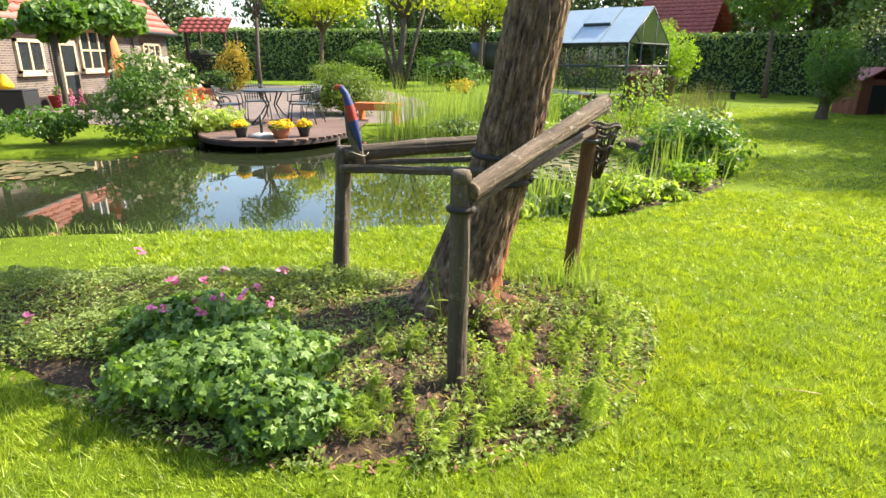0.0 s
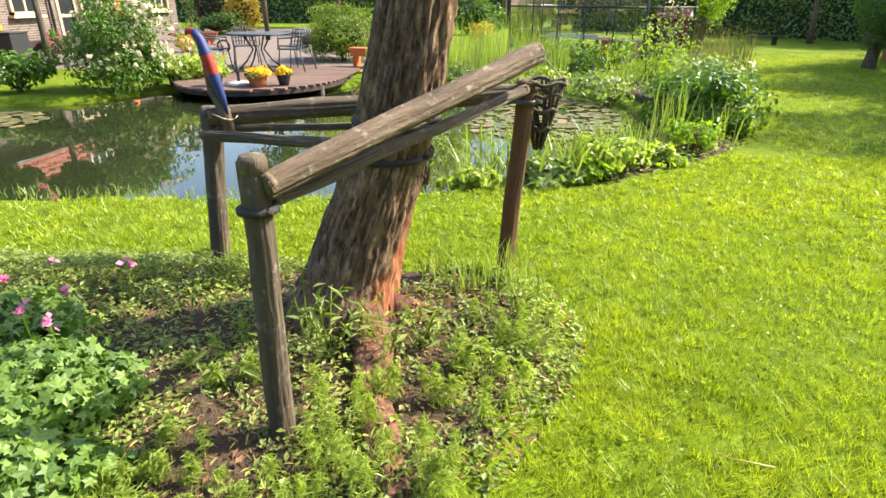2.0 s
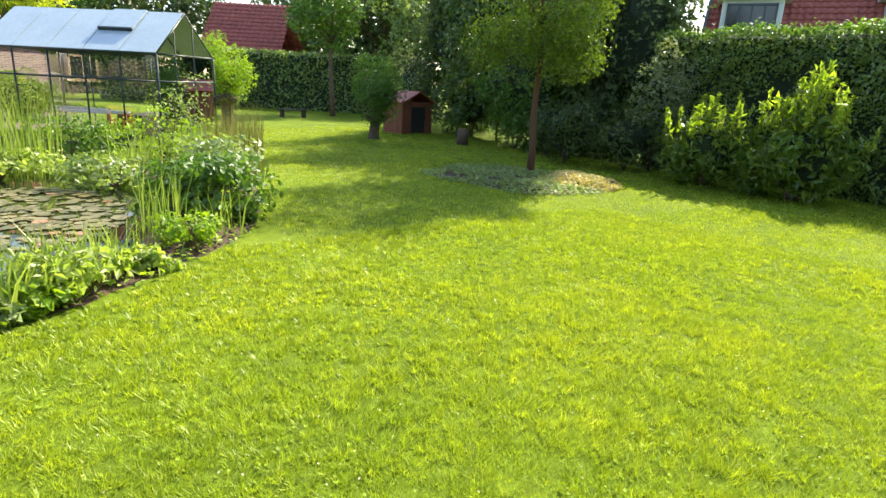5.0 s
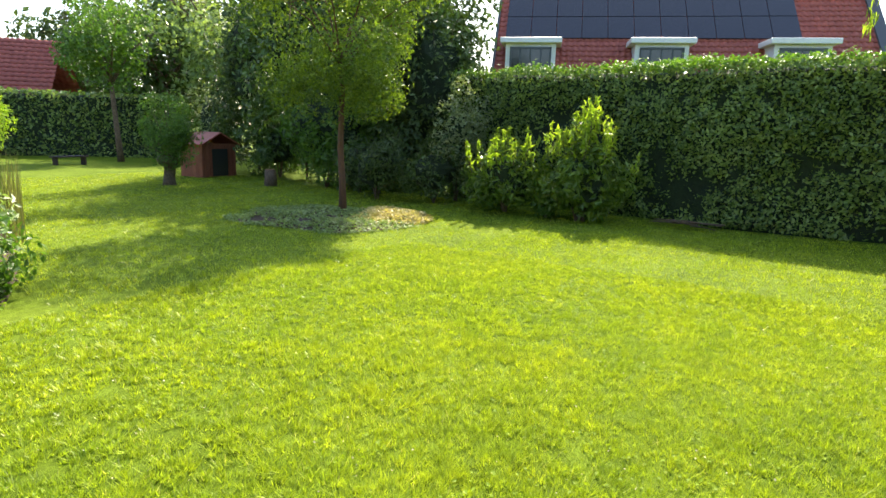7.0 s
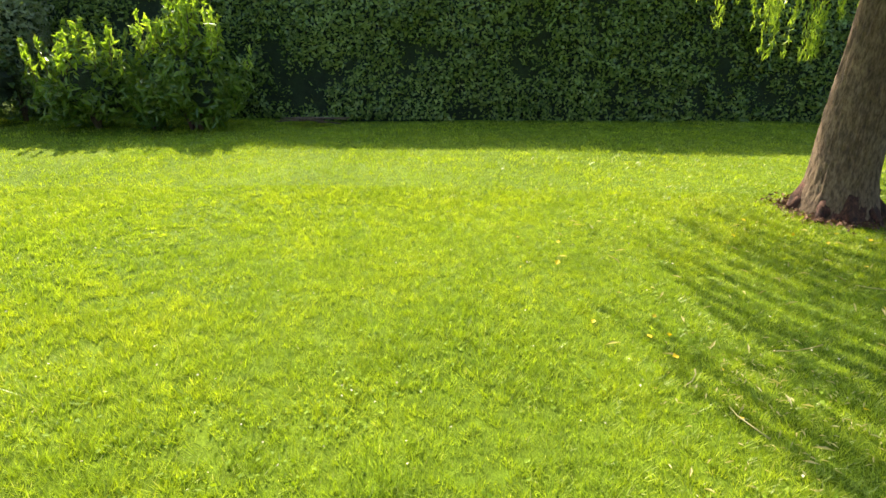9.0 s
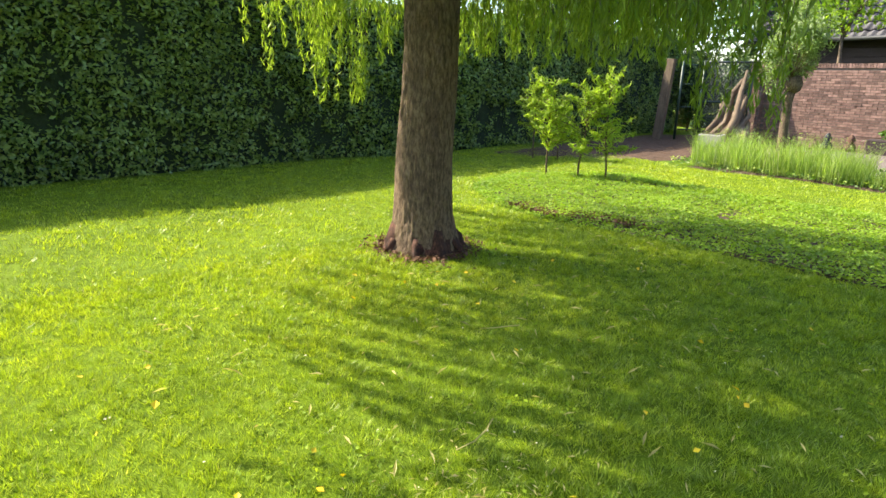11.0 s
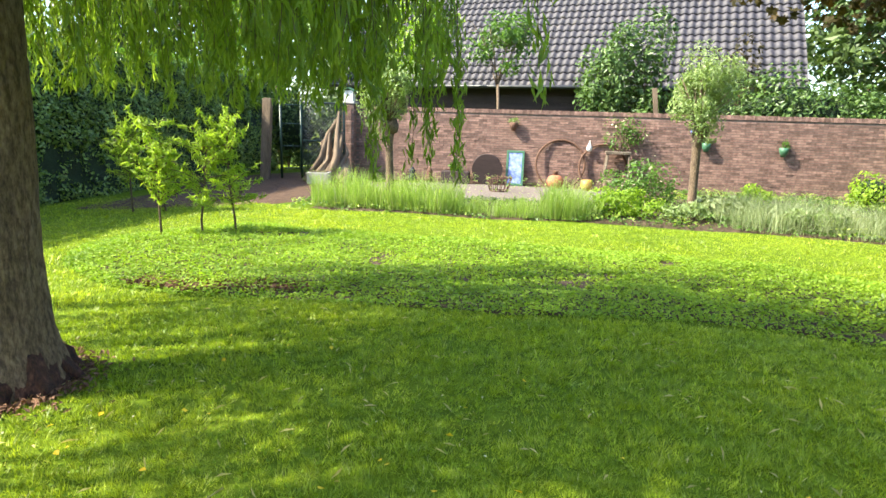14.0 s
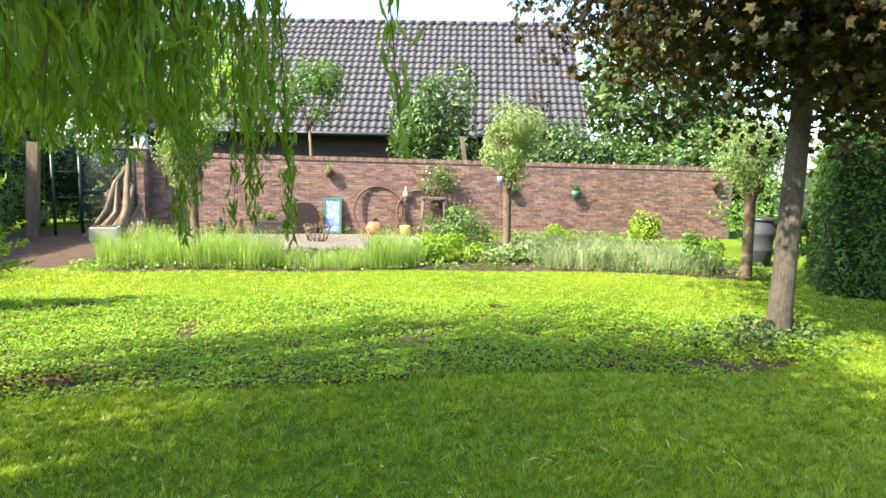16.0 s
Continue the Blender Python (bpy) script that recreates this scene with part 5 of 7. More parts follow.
for s in (-1, 1):
    mm = Matrix.Translation((0, 0, 1.33)) @ Matrix.Rotation(s * radians(27), 4, "Y")
    part("roof_slope", boxed(0 if s > 0 else -0.78, -0.62, -0.03, 0.78 if s > 0 else 0, 0.62, 0.01, mm), "tile_red", hutch)
st = thing("cut_stump", "short cut log stump at the shrubs' foot", "stump", "", "", (12.0, 14.3, 0))
part("log", tube([(0, 0, -0.05), (0.02, 0, 0.2), (0.03, 0.02, 0.42)], [0.17, 0.15, 0.145], 14, rough=0.15, seed=4), "bark_small", st)
part("cut_face", lathe([(0.01, 0.415), (0.135, 0.42), (0.13, 0.427), (0.01, 0.43)], 14, at=(0.03, 0.02, 0)), "terracotta", st)
br = thing("brush_pile", "small heap of dry sticks beneath the hedge", "sticks", "", "", (12.9, 3.9, 0))
rgb = random.Random(4)
for k in range(16):
    a = rgb.uniform(-0.5, 0.5) + math.pi / 2
    L = rgb.uniform(0.4, 0.9)
    c = Vector((rgb.uniform(-0.2, 0.2), rgb.uniform(-0.4, 0.4), rgb.uniform(0.02, 0.12)))
    d = Vector((math.cos(a), math.sin(a), rgb.uniform(-0.05, 0.05))) * L / 2
    part("stick", tube([c - d, c + Vector((0, 0, 0.02)), c + d], [0.012, 0.011, 0.006], 5), "bark_small", br)

# young trees, far lawn
limbs_tree("lawn_tree", "leafy young tree on the far lawn", (13.6, 25.5, 0), [(0, 0, -0.05), (-0.05, 0, 1.0), (-0.1, 0, 2.2), (-0.15, 0, 3.4)], [0.13, 0.1, 0.09, 0.07], "bark_small", ((-0.1, 0, 4.6), (2.1, 2.1, 1.9)), 0.16, "leaf_mid", 5000, 151, 8, lumps=26, lump=0.33)
pollard("loose yellow-green pollard behind the greenhouse", (6.9, 18.6, 0), 0.75, 0.85, "leaf_bright", 152, 0.16, 1.0, 0.1, 5200)
shrub("pink_shrub", "leggy shrub with dry pinkish twigs", "shrub", (16.0, 22.5), (1.2, 1.2, 1.8), 0.1, "leaf_silver", 1600, 153)
limbs_tree("far_tree", "broad green tree beyond the hedge", (19, 27, 0), [(0, 0, 0), (0, 0, 3), (0.2, 0, 5)], [0.25, 0.2, 0.14], "bark_small", ((0, 0, 5.6), (3.5, 3.5, 3.2)), 0.28, "leaf_grey", 5000, 154, 8)
limbs_tree("far_tree", "broad green tree beyond the hedge", (5, 52, 0), [(0, 0, 0), (0, 0, 3), (0.2, 0, 5)], [0.3, 0.25, 0.18], "bark_small", ((0, 0, 5.5), (5, 4, 3.6)), 0.35, "leaf_mid", 5000, 155, 8)
limbs_tree("far_tree", "broad green tree beyond the hedge", (-9, 50, 0), [(0, 0, 0), (0, 0, 3), (0.2, 0, 5)], [0.3, 0.25, 0.18], "bark_small", ((0, 0, 5.5), (6, 4, 3.8)), 0.35, "leaf_mid", 6000, 156, 8)

# far red-roofed house
far_house = thing("far_house", "brick house with bright red tiled roof beyond the hedge", "house", "", "", (17.0, 39.0, 0), -35)
part("wall", boxed(-4, -3, 0, 0.3, 3, 3.0), "brick", far_house)
for s in (-1, 1):
    m2 = Matrix.Translation((-4.3 if s < 0 else 0.5, s * 3.4, 2.95)) @ Matrix.Rotation(0 if s < 0 else math.pi, 4, "Z") @ Matrix.Rotation(math.atan2(3.0, 3.4), 4, "X")
    tagged(part("roof_tiles", tile_roof(bmesh.new(), 4.8, 4.55, m2, 0.3, 0.36, 0.03, 4), "tile_red", far_house), kind="stuff")
part("gable", boxed(-3.95, -0.9, 3.0, -3.9, 0.9, 5.0), "brick", far_house)
shrub("tall_ivy_mass", "dark evergreen mass behind the little shed", "shrub", (14.8, 18.4), (1.8, 1.8, 4.0), 0.17, "leaf_dark", 8000, 129, lumps=36, lump=0.28)
shrub("tall_ivy_mass", "tall dark evergreen wall of foliage behind the lawn", "shrub", (16.6, 13.6), (2.6, 3.6, 4.6), 0.2, "leaf_dark", 13000, 134, lumps=46, lump=0.27)
shrub("tall_ivy_mass", "dark evergreen mass above the shaded shrubs", "shrub", (14.6, 10.9), (1.5, 1.5, 2.9), 0.15, "leaf_dark", 7000, 135, lumps=34, lump=0.3)

shrub("tall_ivy_mass", "dark ivy skirt reaching the lawn beside the hutch", "shrub", (13.9, 16.2), (1.1, 1.7, 1.2), 0.13, "leaf_elder", 5000, 136, lumps=30, lump=0.3)
shrub("tall_ivy_mass", "low dark ivy under the tall evergreens", "shrub", (14.0, 11.8), (1.0, 1.8, 1.0), 0.13, "leaf_elder", 4000, 137, lumps=30, lump=0.3)

# ---- pond planting ----
def reeds(name, label, poly, n, h, w, mat, seed, lean=0.15, z=-0.12):
    rng = np.random.default_rng(seed)
    x, y, e = cover_in(poly, n, rng)
    ob = part(name, blades(name, np.column_stack([x, y, np.full(len(x), z)]), h, w, rng, lean, 0.3, True), mat)
    return tagged(ob, label, "reeds", "", "stuff")


reeds("tall_reeds", "tall pale green reeds at the pond's far bank", [(-1.4, 12.4), (-0.3, 12.0), (1.2, 11.9), (2.2, 12.0), (2.4, 13.2), (0.8, 13.8), (-0.9, 13.6)], 950, 1.2, 0.014, "reed", 161, 0.25)
reeds("cattail_reeds", "stand of olive cattail stems beside the lawn", [(4.2, 9.8), (4.7, 9.9), (5.3, 11.5), (5.4, 12.4), (4.6, 12.2), (4.2, 11.0)], 800, 0.95, 0.012, "reed_dry", 162, 0.16, 0.02)
reeds("iris_clump", "upright yellow-green iris blades at the water's edge", [(1.4, 5.75), (2.2, 6.2), (2.5, 6.9), (1.9, 7.0), (1.3, 6.3)], 260, 0.42, 0.016, "reed", 163, 0.9, -0.05)
reeds("iris_clump", "upright green iris blades in the pond margin", [(2.6, 6.9), (2.9, 7.0), (3.0, 7.4), (2.7, 7.5)], 45, 0.7, 0.014, "reed", 164, 0.25, 0.0)
reeds("bank_grass", "rough grass and weeds hanging over the near bank", [(-9, 4.75), (-4, 5.0), (-1.5, 5.2), (0.6, 5.45), (1.4, 5.7), (1.3, 5.95), (0.5, 5.65), (-1.5, 5.4), (-4, 5.2), (-9, 4.95)], 4200, 0.085, 0.01, "weed", 165, 0.8, -0.04)
ground_cover("bank_weeds", "low yellow-green creeping weeds along the bank", "weeds", POND_BED, 9000, 0.06, "leaf_bright", 166, 0.14, 0.03, 0.08, 2.0, -0.25)
shrub("dogwood_shrub", "rounded glossy-leaved shrub on the pond margin", "shrub", (3.45, 8.1), (0.75, 0.85, 0.42), 0.085, "leaf_mid", 2600, 171, 0.6, lumps=20)
shrub("dogwood_shrub", "grey-green leafy shrub behind the pond margin", "shrub", (3.9, 9.5), (0.7, 0.9, 0.42), 0.085, "leaf_grey", 2000, 172, 0.6, lumps=18)
shrub("margin_plant", "bright low leafy clump at the lawn's edge", "plant", (2.95, 6.85), (0.32, 0.28, 0.24), 0.07, "leaf_bright", 520, 173)
shrub("margin_plant", "bright marsh marigold clump at the water's edge", "plant", (2.05, 6.15), (0.45, 0.35, 0.22), 0.085, "feather", 520, 174)
shrub("willowherb", "airy grey-green plant standing in the pond", "plant", (0.25, 5.75, -0.1), (0.45, 0.3, 0.38), 0.075, "leaf_grey", 520, 175, 0.25)
shrub("margin_plant", "tall airy yellow-green weeds before the greenhouse", "plant", (3.9, 12.2), (0.9, 0.8, 0.55), 0.08, "leaf_bright", 1100, 176, core=False)
shrub("margin_plant", "tall airy weeds behind the pond", "plant", (2.6, 13.4), (1.1, 0.6, 0.45), 0.08, "leaf_mid", 1100, 177)
shrub("pale_bush", "airy pale rose stems beside the greenhouse", "shrub", (4.6, 13.4), (0.7, 0.6, 0.85), 0.07, "leaf_grey", 700, 178, lumps=10, core=False)


def lily_pads(label, poly, n, seed, rmin=0.07, rmax=0.13):
    rng = np.random.default_rng(seed)
    x, y, e = cover_in(poly, n, rng)
    v, f = [], []
    for a, b in zip(x, y):
        r, ph, z = rng.uniform(rmin, rmax), rng.uniform(0, 6.28), -0.094 + rng.uniform(0, 0.008)
        k = len(v)
        v.append((a, b, z))
        tx, ty = rng.normal(0, 0.05), rng.normal(0, 0.05)
        for i in range(11):
            t = ph + 0.2 + i / 10 * 5.9
            v.append((a + r * math.cos(t), b + r * math.sin(t), z + 0.004 + r * (tx * math.cos(t) + ty * math.sin(t)) * 0.6))
        f += [(k, k + i + 1, k + i + 2) for i in range(10)]
    return tagged(part("lily_pads", np_mesh("lily_pads", v, f), "pad"), label, "lily pads", "", "stuff")


for k, (x, y, h, n) in enumerate(((0.75, 5.72, 0.38, 40), (1.15, 5.85, 0.5, 60), (1.6, 6.0, 0.46, 60), (2.0, 6.35, 0.5, 50), (2.45, 6.75, 0.42, 36), (0.95, 6.1, 0.55, 40), (3.3, 7.35, 0.55, 30), (4.0, 10.4, 0.75, 60), (3.3, 11.6, 0.7, 60))):
    rng = np.random.default_rng(600 + k)
    q = np.column_stack([rng.normal(x, 0.13, n), rng.normal(y, 0.1, n), np.full(n, -0.08)])
    tagged(part("iris_tuft", blades("iris_tuft", q, h, 0.02, rng, 0.75, 0.35, True), "reed"), "arching strap-leaved iris tuft in the pond margin", "plant", "iris tufts", "")
for k, (x, y, rx, h, mt) in enumerate(((0.7, 5.6, 0.28, 0.12, "feather"), (1.35, 5.78, 0.34, 0.15, "leaf_grey"), (1.75, 5.95, 0.3, 0.14, "leaf_bright"), (2.45, 6.45, 0.3, 0.15, "feather"), (3.55, 7.6, 0.34, 0.2, "leaf_mid"), (2.9, 10.9, 0.8, 0.3, "leaf_grey"), (1.6, 12.1, 0.9, 0.25, "feather"), (0.3, 12.3, 0.8, 0.25, "leaf_grey"))):
    shrub("marsh_plant", "round-leaved marsh plant crowding the pond's edge", "plant", (x, y, -0.06), (rx, rx * 0.75, h), 0.075, mt, 620, 620 + k, 0.8, "marsh plants", 12, 4)
lily_pads("floating bronze-green lily pads near the margin", [(0.8, 8.2), (2.2, 8.0), (2.8, 9.2), (2.6, 10.8), (1.4, 11.3), (0.6, 9.8)], 560, 181, 0.04, 0.085)
lily_pads("floating pale lily pads at the far bank", [(-9, 7.0), (-6.3, 7.4), (-5.2, 8.4), (-6, 9.2), (-9, 9.0)], 700, 182, 0.05, 0.10)

# ---- weedy bed round the leaning tree ----
shrub("geranium_mound", "mound of soft lobed geranium leaves with pink flowers", "plant", (-0.95, 2.42), (0.52, 0.42, 0.18), 0.058, "geranium", 5600, 191, 0.8, lobes=5, lumps=24, flowers=None, lump=0.38)
shrub("geranium_mound", "sunlit geranium mound at the lawn's edge", "plant", (-0.64, 2.06), (0.36, 0.27, 0.15), 0.056, "geranium", 2700, 192, 0.8, lobes=5, lumps=16)
shrub("geranium_mound", "shaded geranium clump with pink blossoms", "plant", (-1.35, 2.8), (0.46, 0.36, 0.17), 0.056, "geranium", 2400, 193, 0.8, lobes=5)
rngf = np.random.default_rng(9)
fl = thing("geranium_flowers", "scattered bright pink geranium blossoms on thin stalks", "flowers", "", "", (-1.1, 2.95, 0))
for k in range(15):
    x, y, z = rngf.normal(0, 0.42), rngf.normal(-0.12, 0.24), rngf.uniform(0.28, 0.42)
    p = np.array([x, y, z]) + rngf.normal(size=(7, 3)) * 0.014
    b = part("blossom", leaf_cloud("blossom", p, 0.034, rngf, 0.9, np.tile([0, 0, 1.0], (7, 1))), "pink", fl)
    part("stalk", tube([(x * 0.9, y * 0.9, 0.1), (x, y, z)], 0.0025, 4), "clover", b)
ground_cover("forget_me_not", "hazy low weeds with tiny pale blue flowers", "weeds", [(-3.3, 3.2), (-2.2, 2.7), (-1.5, 2.6), (-0.6, 3.2), (-0.3, 3.9), (-1.8, 3.85), (-3.2, 3.85)], 24000, 0.032, "weed", 194, 0.19, 0.03, 0.10, 2.4, -0.8, 0.4)
ground_cover("chickweed", "low small-leaved chickweed over dark soil", "weeds", TREE_BED, 36000, 0.026, "weed", 195, 0.05, 0.015, 0.035, 3.0, -0.12, 0.6)
ground_cover("chickweed_bright", "brighter sunlit creeping weeds", "weeds", TREE_BED, 18000, 0.028, "feather", 196, 0.06, 0.02, 0.06, 2.3, 0.1, 0.55)
ground_cover("bed_litter", "dead brown leaves and bark bits on the soil", "leaf litter", TREE_BED, 7000, 0.03, "chip", 197, 0.055, 0.012, 0.0, 2.3, -2.0, 0.5)
ground_cover("bed_straw", "pale dry stalks lying in the weedy bed", "leaf litter", TREE_BED, 2600, 0.05, "straw", 198, 0.06, 0.02, 0.0, 2.3, -2.0, 0.12)


def feathery(label, at, h, r, n, seed, mat="feather"):
    """A soft plume of thread leaves on branching stems."""
    rng = np.random.default_rng(seed)
    t = thing("feathery_weed", label, "weed", "feathery weeds", "", (at[0], at[1], 0.04))
    for k in range(n):
        a, rr = rng.uniform(0, 6.28), r * math.sqrt(rng.random())
        b = np.array([rr * math.cos(a), rr * math.sin(a), 0.0])
        hh = h * rng.uniform(0.6, 1.1)
        tip = b * 1.25 + np.array([0, 0, hh])
        f = rng.random(90) ** 0.8
        p = b + (tip - b) * f[:, None] + rng.normal(size=(90, 3)) * (0.03 * (1.15 - f))[:, None]
        tagged(part("plume", leaf_cloud("plume", p, 0.042, rng, 0.10, np.tile([0, 0, 0.7], (90, 1)) + (p - b - (tip - b) * f[:, None]) * 20), mat, t), kind="stuff")
    return t


for k, (x, y, h, r, n) in enumerate(((0.33, 2.32, 0.24, 0.16, 12), (0.52, 2.18, 0.22, 0.16, 12), (0.16, 2.06, 0.15, 0.12, 8), (0.75, 2.6, 0.2, 0.18, 10), (0.28, 2.62, 0.2, 0.14, 8), (0.85, 3.1, 0.18, 0.2, 9), (-0.3, 2.2, 0.14, 0.13, 7), (-0.12, 2.0, 0.13, 0.16, 9), (-0.35, 2.05, 0.13, 0.14, 8), (0.95, 2.85, 0.16, 0.16, 8), (-0.25, 2.75, 0.16, 0.18, 8))):
    feathery("soft bright green feathery weed in the bed", (x, y), h, r, n, 200 + k)


def weed(label, at, h, n, seed):
    rng = np.random.default_rng(seed)
    t = thing("tall_weed", label, "weed", "weeds round the tree", "", (at[0], at[1], 0.03))
    for k in range(n):
        a = rng.uniform(0, 6.28)
        tip = Vector((math.cos(a) * h * 0.45, math.sin(a) * h * 0.45, h * rng.uniform(0.7, 1.1)))
        st = part("stem", tube([(0, 0, 0), tip * 0.5 + Vector((0, 0, 0.04)), tip], [0.005, 0.004, 0.002], 4), "clover", t)
        f = np.linspace(0.25, 1, 9)
        p = np.array([tuple(tip * q) for q in f]) + rng.normal(size=(9, 3)) * 0.025
        tagged(part("leaf_mass", leaf_cloud("leaf_mass", p, 0.07, rng, 0.26, np.tile([math.cos(a) * 0.3, math.sin(a) * 0.3, 1.0], (9, 1))), "weed", st), kind="stuff")
    return t


for k, (x, y, h, n) in enumerate(((0.12, 2.85, 0.36, 6), (0.36, 2.88, 0.3, 6), (0.0, 2.95, 0.4, 4), (0.5, 3.0, 0.22, 5), (-0.2, 2.6, 0.2, 5), (0.7, 2.85, 0.2, 5), (0.95, 3.3, 0.2, 5))):
    weed("leafy upright weed at the trunk's foot", (x, y), h, n, 220 + k)
rngt = np.random.default_rng(33)
for k, (x, y) in enumerate(((0.88, 3.72), (0.7, 3.55), (0.95, 3.55), (0.55, 3.75), (-0.6, 3.6))):
    q = np.column_stack([rngt.normal(x, 0.06, 40), rngt.normal(y, 0.06, 40), np.full(40, 0.04)])
    tagged(part("grass_tuft", blades("grass_tuft", q, 0.22, 0.009, rngt, 0.9, 0.4, True), "reed"), "long pale grass tuft beside the stake", "grass", "grass tufts", "")
rt = thing("surface_root", "thick reddish root running through the bed", "root", "", "", (0, 0, 0))
part("root_wood", tube([(0.25, 3.1, 0.10), (0.3, 2.85, 0.08), (0.33, 2.6, 0.05), (0.40, 2.4, 0.055), (0.47, 2.2, 0.03), (0.52, 2.0, 0.0)], [0.11, 0.085, 0.07, 0.065, 0.055, 0.04], 20, rough=0.6, seed=8), "root", rt)
part("side_root", tube([(0.22, 3.25, 0.12), (0.42, 3.3, 0.06), (0.58, 3.33, 0.01)], [0.09, 0.055, 0.025], 12, rough=0.35, seed=9), "root", rt)

# ---- farmhouse front ----
W0 = lambda s, z: Matrix.Translation((s, -0.03, z))
for x, z, w, h, cols, rows in ((2.4, 1.0, 1.1, 1.0, 2, 1), (6.7, 1.04, 1.15, 0.95, 2, 1), (10.0, 1.05, 1.7, 1.33, 3, 2), (14.1, 1.05, 1.5, 1.0, 3, 1)):
    window(house_w, W0(x, z), w, h, "cream", cols, rows)
    part("lintel", boxed(x - w / 2 - 0.1, -0.02, z + h + 0.003, x + w / 2 + 0.1, 0.05, z + h + 0.14), "brick", house_w, "upright red brick lintel")
d = part("front_door", boxed(8.05, -0.04, 0.0, 8.95, 0.05, 2.02), "cream", house_w)
for z in (0.15, 1.05):
    part("door_panel", boxed(8.17, -0.06, z, 8.83, -0.041, z + 0.8), "pane_dark", d)
for x in (7.7, 12.6):
    part("downpipe", tube([(x, -0.08, 0.0), (x, -0.08, 2.2), (x, -0.36, 2.4)], 0.04, 8), "grey_metal", house_w)
part("plinth", boxed(0, -0.03, 0, 8.0, -0.003, 0.35), "dark_wood", house_w)
for cx in (4.6, 9.2, 11.6):
    dm = part("dormer", boxed(cx - 0.75, 0.45, 2.9, cx + 0.75, 2.6, 4.1), "tile_red", house_w)
    bm = bmesh.new()
    vs = [bm.verts.new(p) for p in ((cx - 0.95, 0.25, 4.05), (cx + 0.95, 0.25, 4.05), (cx, 0.25, 4.75), (cx - 0.95, 3.4, 4.05), (cx + 0.95, 3.4, 4.05), (cx, 3.4, 4.75))]
    for f in ((0, 1, 2), (0, 2, 5, 3), (1, 4, 5, 2), (3, 5, 4), (0, 3, 4, 1)):
        bm.faces.new([vs[i] for i in f])
    part("dormer_roof", bm, "tile_red", dm)
    window(dm, Matrix.Translation((cx, 0.40, 3.05)), 1.3, 0.95, "white_paint", 3, 1, False)

# ---- deck by the pond ----
deck = thing("pond_deck", "round dark timber deck reaching over the pond", "deck", "", "", (-3.35, 12.3, 0))
for k in range(26):
    y0 = -2.05 + k * 0.15
    c = y0 + 0.07
    if abs(c) < 2.05:
        hw = math.sqrt(max(0.02, 2.05 ** 2 - min(c, 0) ** 2)) * 0.76
        part("deck_board", boxed(-hw, y0, 0.09, hw, y0 + 0.142, 0.12), "deck", deck)
bm = bmesh.new()
ring = [(1.56 * math.cos(t), 2.04 * math.sin(t)) for t in np.linspace(math.pi, 2 * math.pi, 40)]
for (xa, ya), (xb, yb) in zip(ring, ring[1:]):
    q = [bm.verts.new(p) for p in ((xa, ya, 0.015), (xb, yb, 0.015), (xb, yb, 0.085), (xa, ya, 0.085), (xa * .97, ya * .97, 0.015), (xb * .97, yb * .97, 0.015), (xb * .97, yb * .97, 0.085), (xa * .97, ya * .97, 0.085))]
    for f in ((0, 1, 2, 3), (3, 2, 6, 7), (5, 4, 7, 6), (0, 4, 5, 1)):
        bm.faces.new([q[i] for i in f])
bmesh.ops.remove_doubles(bm, verts=bm.verts, dist=0.0005)
part("fascia", bm, "dark_wood", deck)
for x, y in ((-1.3, -1.0), (0, -1.7), (1.3, -1.0), (-1.5, 0.5), (1.5, 0.5)):
    part("deck_post", tube([(x, y, -0.6), (x, y, 0.085)], 0.06, 8), "dark_wood", deck)

table = thing("garden_table", "round dark metal garden table on the deck", "table", "", "", (-3.85, 13.35, 0.12))
part("tabletop", lathe([(0.02, 0.69), (0.6, 0.69), (0.62, 0.7), (0.62, 0.715), (0.6, 0.72), (0.02, 0.72)], 32), "grey_metal", table)
for k in range(4):
    a = math.pi / 4 + k * math.pi / 2
    ca, sa = math.cos(a), math.sin(a)
    part("leg", tube([(0.5 * ca, 0.5 * sa, 0.0), (0.28 * ca, 0.28 * sa, 0.18), (0.12 * ca, 0.12 * sa, 0.4), (0.3 * ca, 0.3 * sa, 0.69)], 0.018, 8), "grey_metal", table)


def chair():
    t = thing("garden_chair", "grey mesh metal garden armchair on the deck", "chair", "chairs round the garden table")
    part("seat", boxed(-0.25, -0.24, 0.41, 0.25, 0.24, 0.435, bevel=0.01), "grey_metal", t)
    bm = bmesh.new()
    for i in range(9):
        x = -0.24 + i * 0.06
        y = 0.25 - 0.09 * (x / 0.24) ** 2
        tube([(x, y, 0.44), (x, y + 0.1, 0.82 - 0.05 * (x / 0.24) ** 2)], 0.012, 5, bm=bm)
    for z in (0.5, 0.58, 0.66, 0.74):
        tube([(-0.24, 0.16 + (z - 0.44) * 0.26, z), (0, 0.25 + (z - 0.44) * 0.26, z), (0.24, 0.16 + (z - 0.44) * 0.26, z)], 0.008, 5, bm=bm)
    part("backrest", bm, "grey_metal", t)
    for s in (-1, 1):
        part("armrest", tube([(s * 0.27, -0.24, 0.42), (s * 0.29, -0.2, 0.63), (s * 0.29, 0.1, 0.65), (s * 0.25, 0.24, 0.7)], 0.014, 8), "grey_metal", t)
        part("leg", tube([(s * 0.24, -0.22, 0.42), (s * 0.27, -0.27, 0.0)], 0.013, 8), "grey_metal", t)
        part("leg", tube([(s * 0.24, 0.22, 0.42), (s * 0.27, 0.32, 0.0)], 0.013, 8), "grey_metal", t)
    return t


ch = chair()
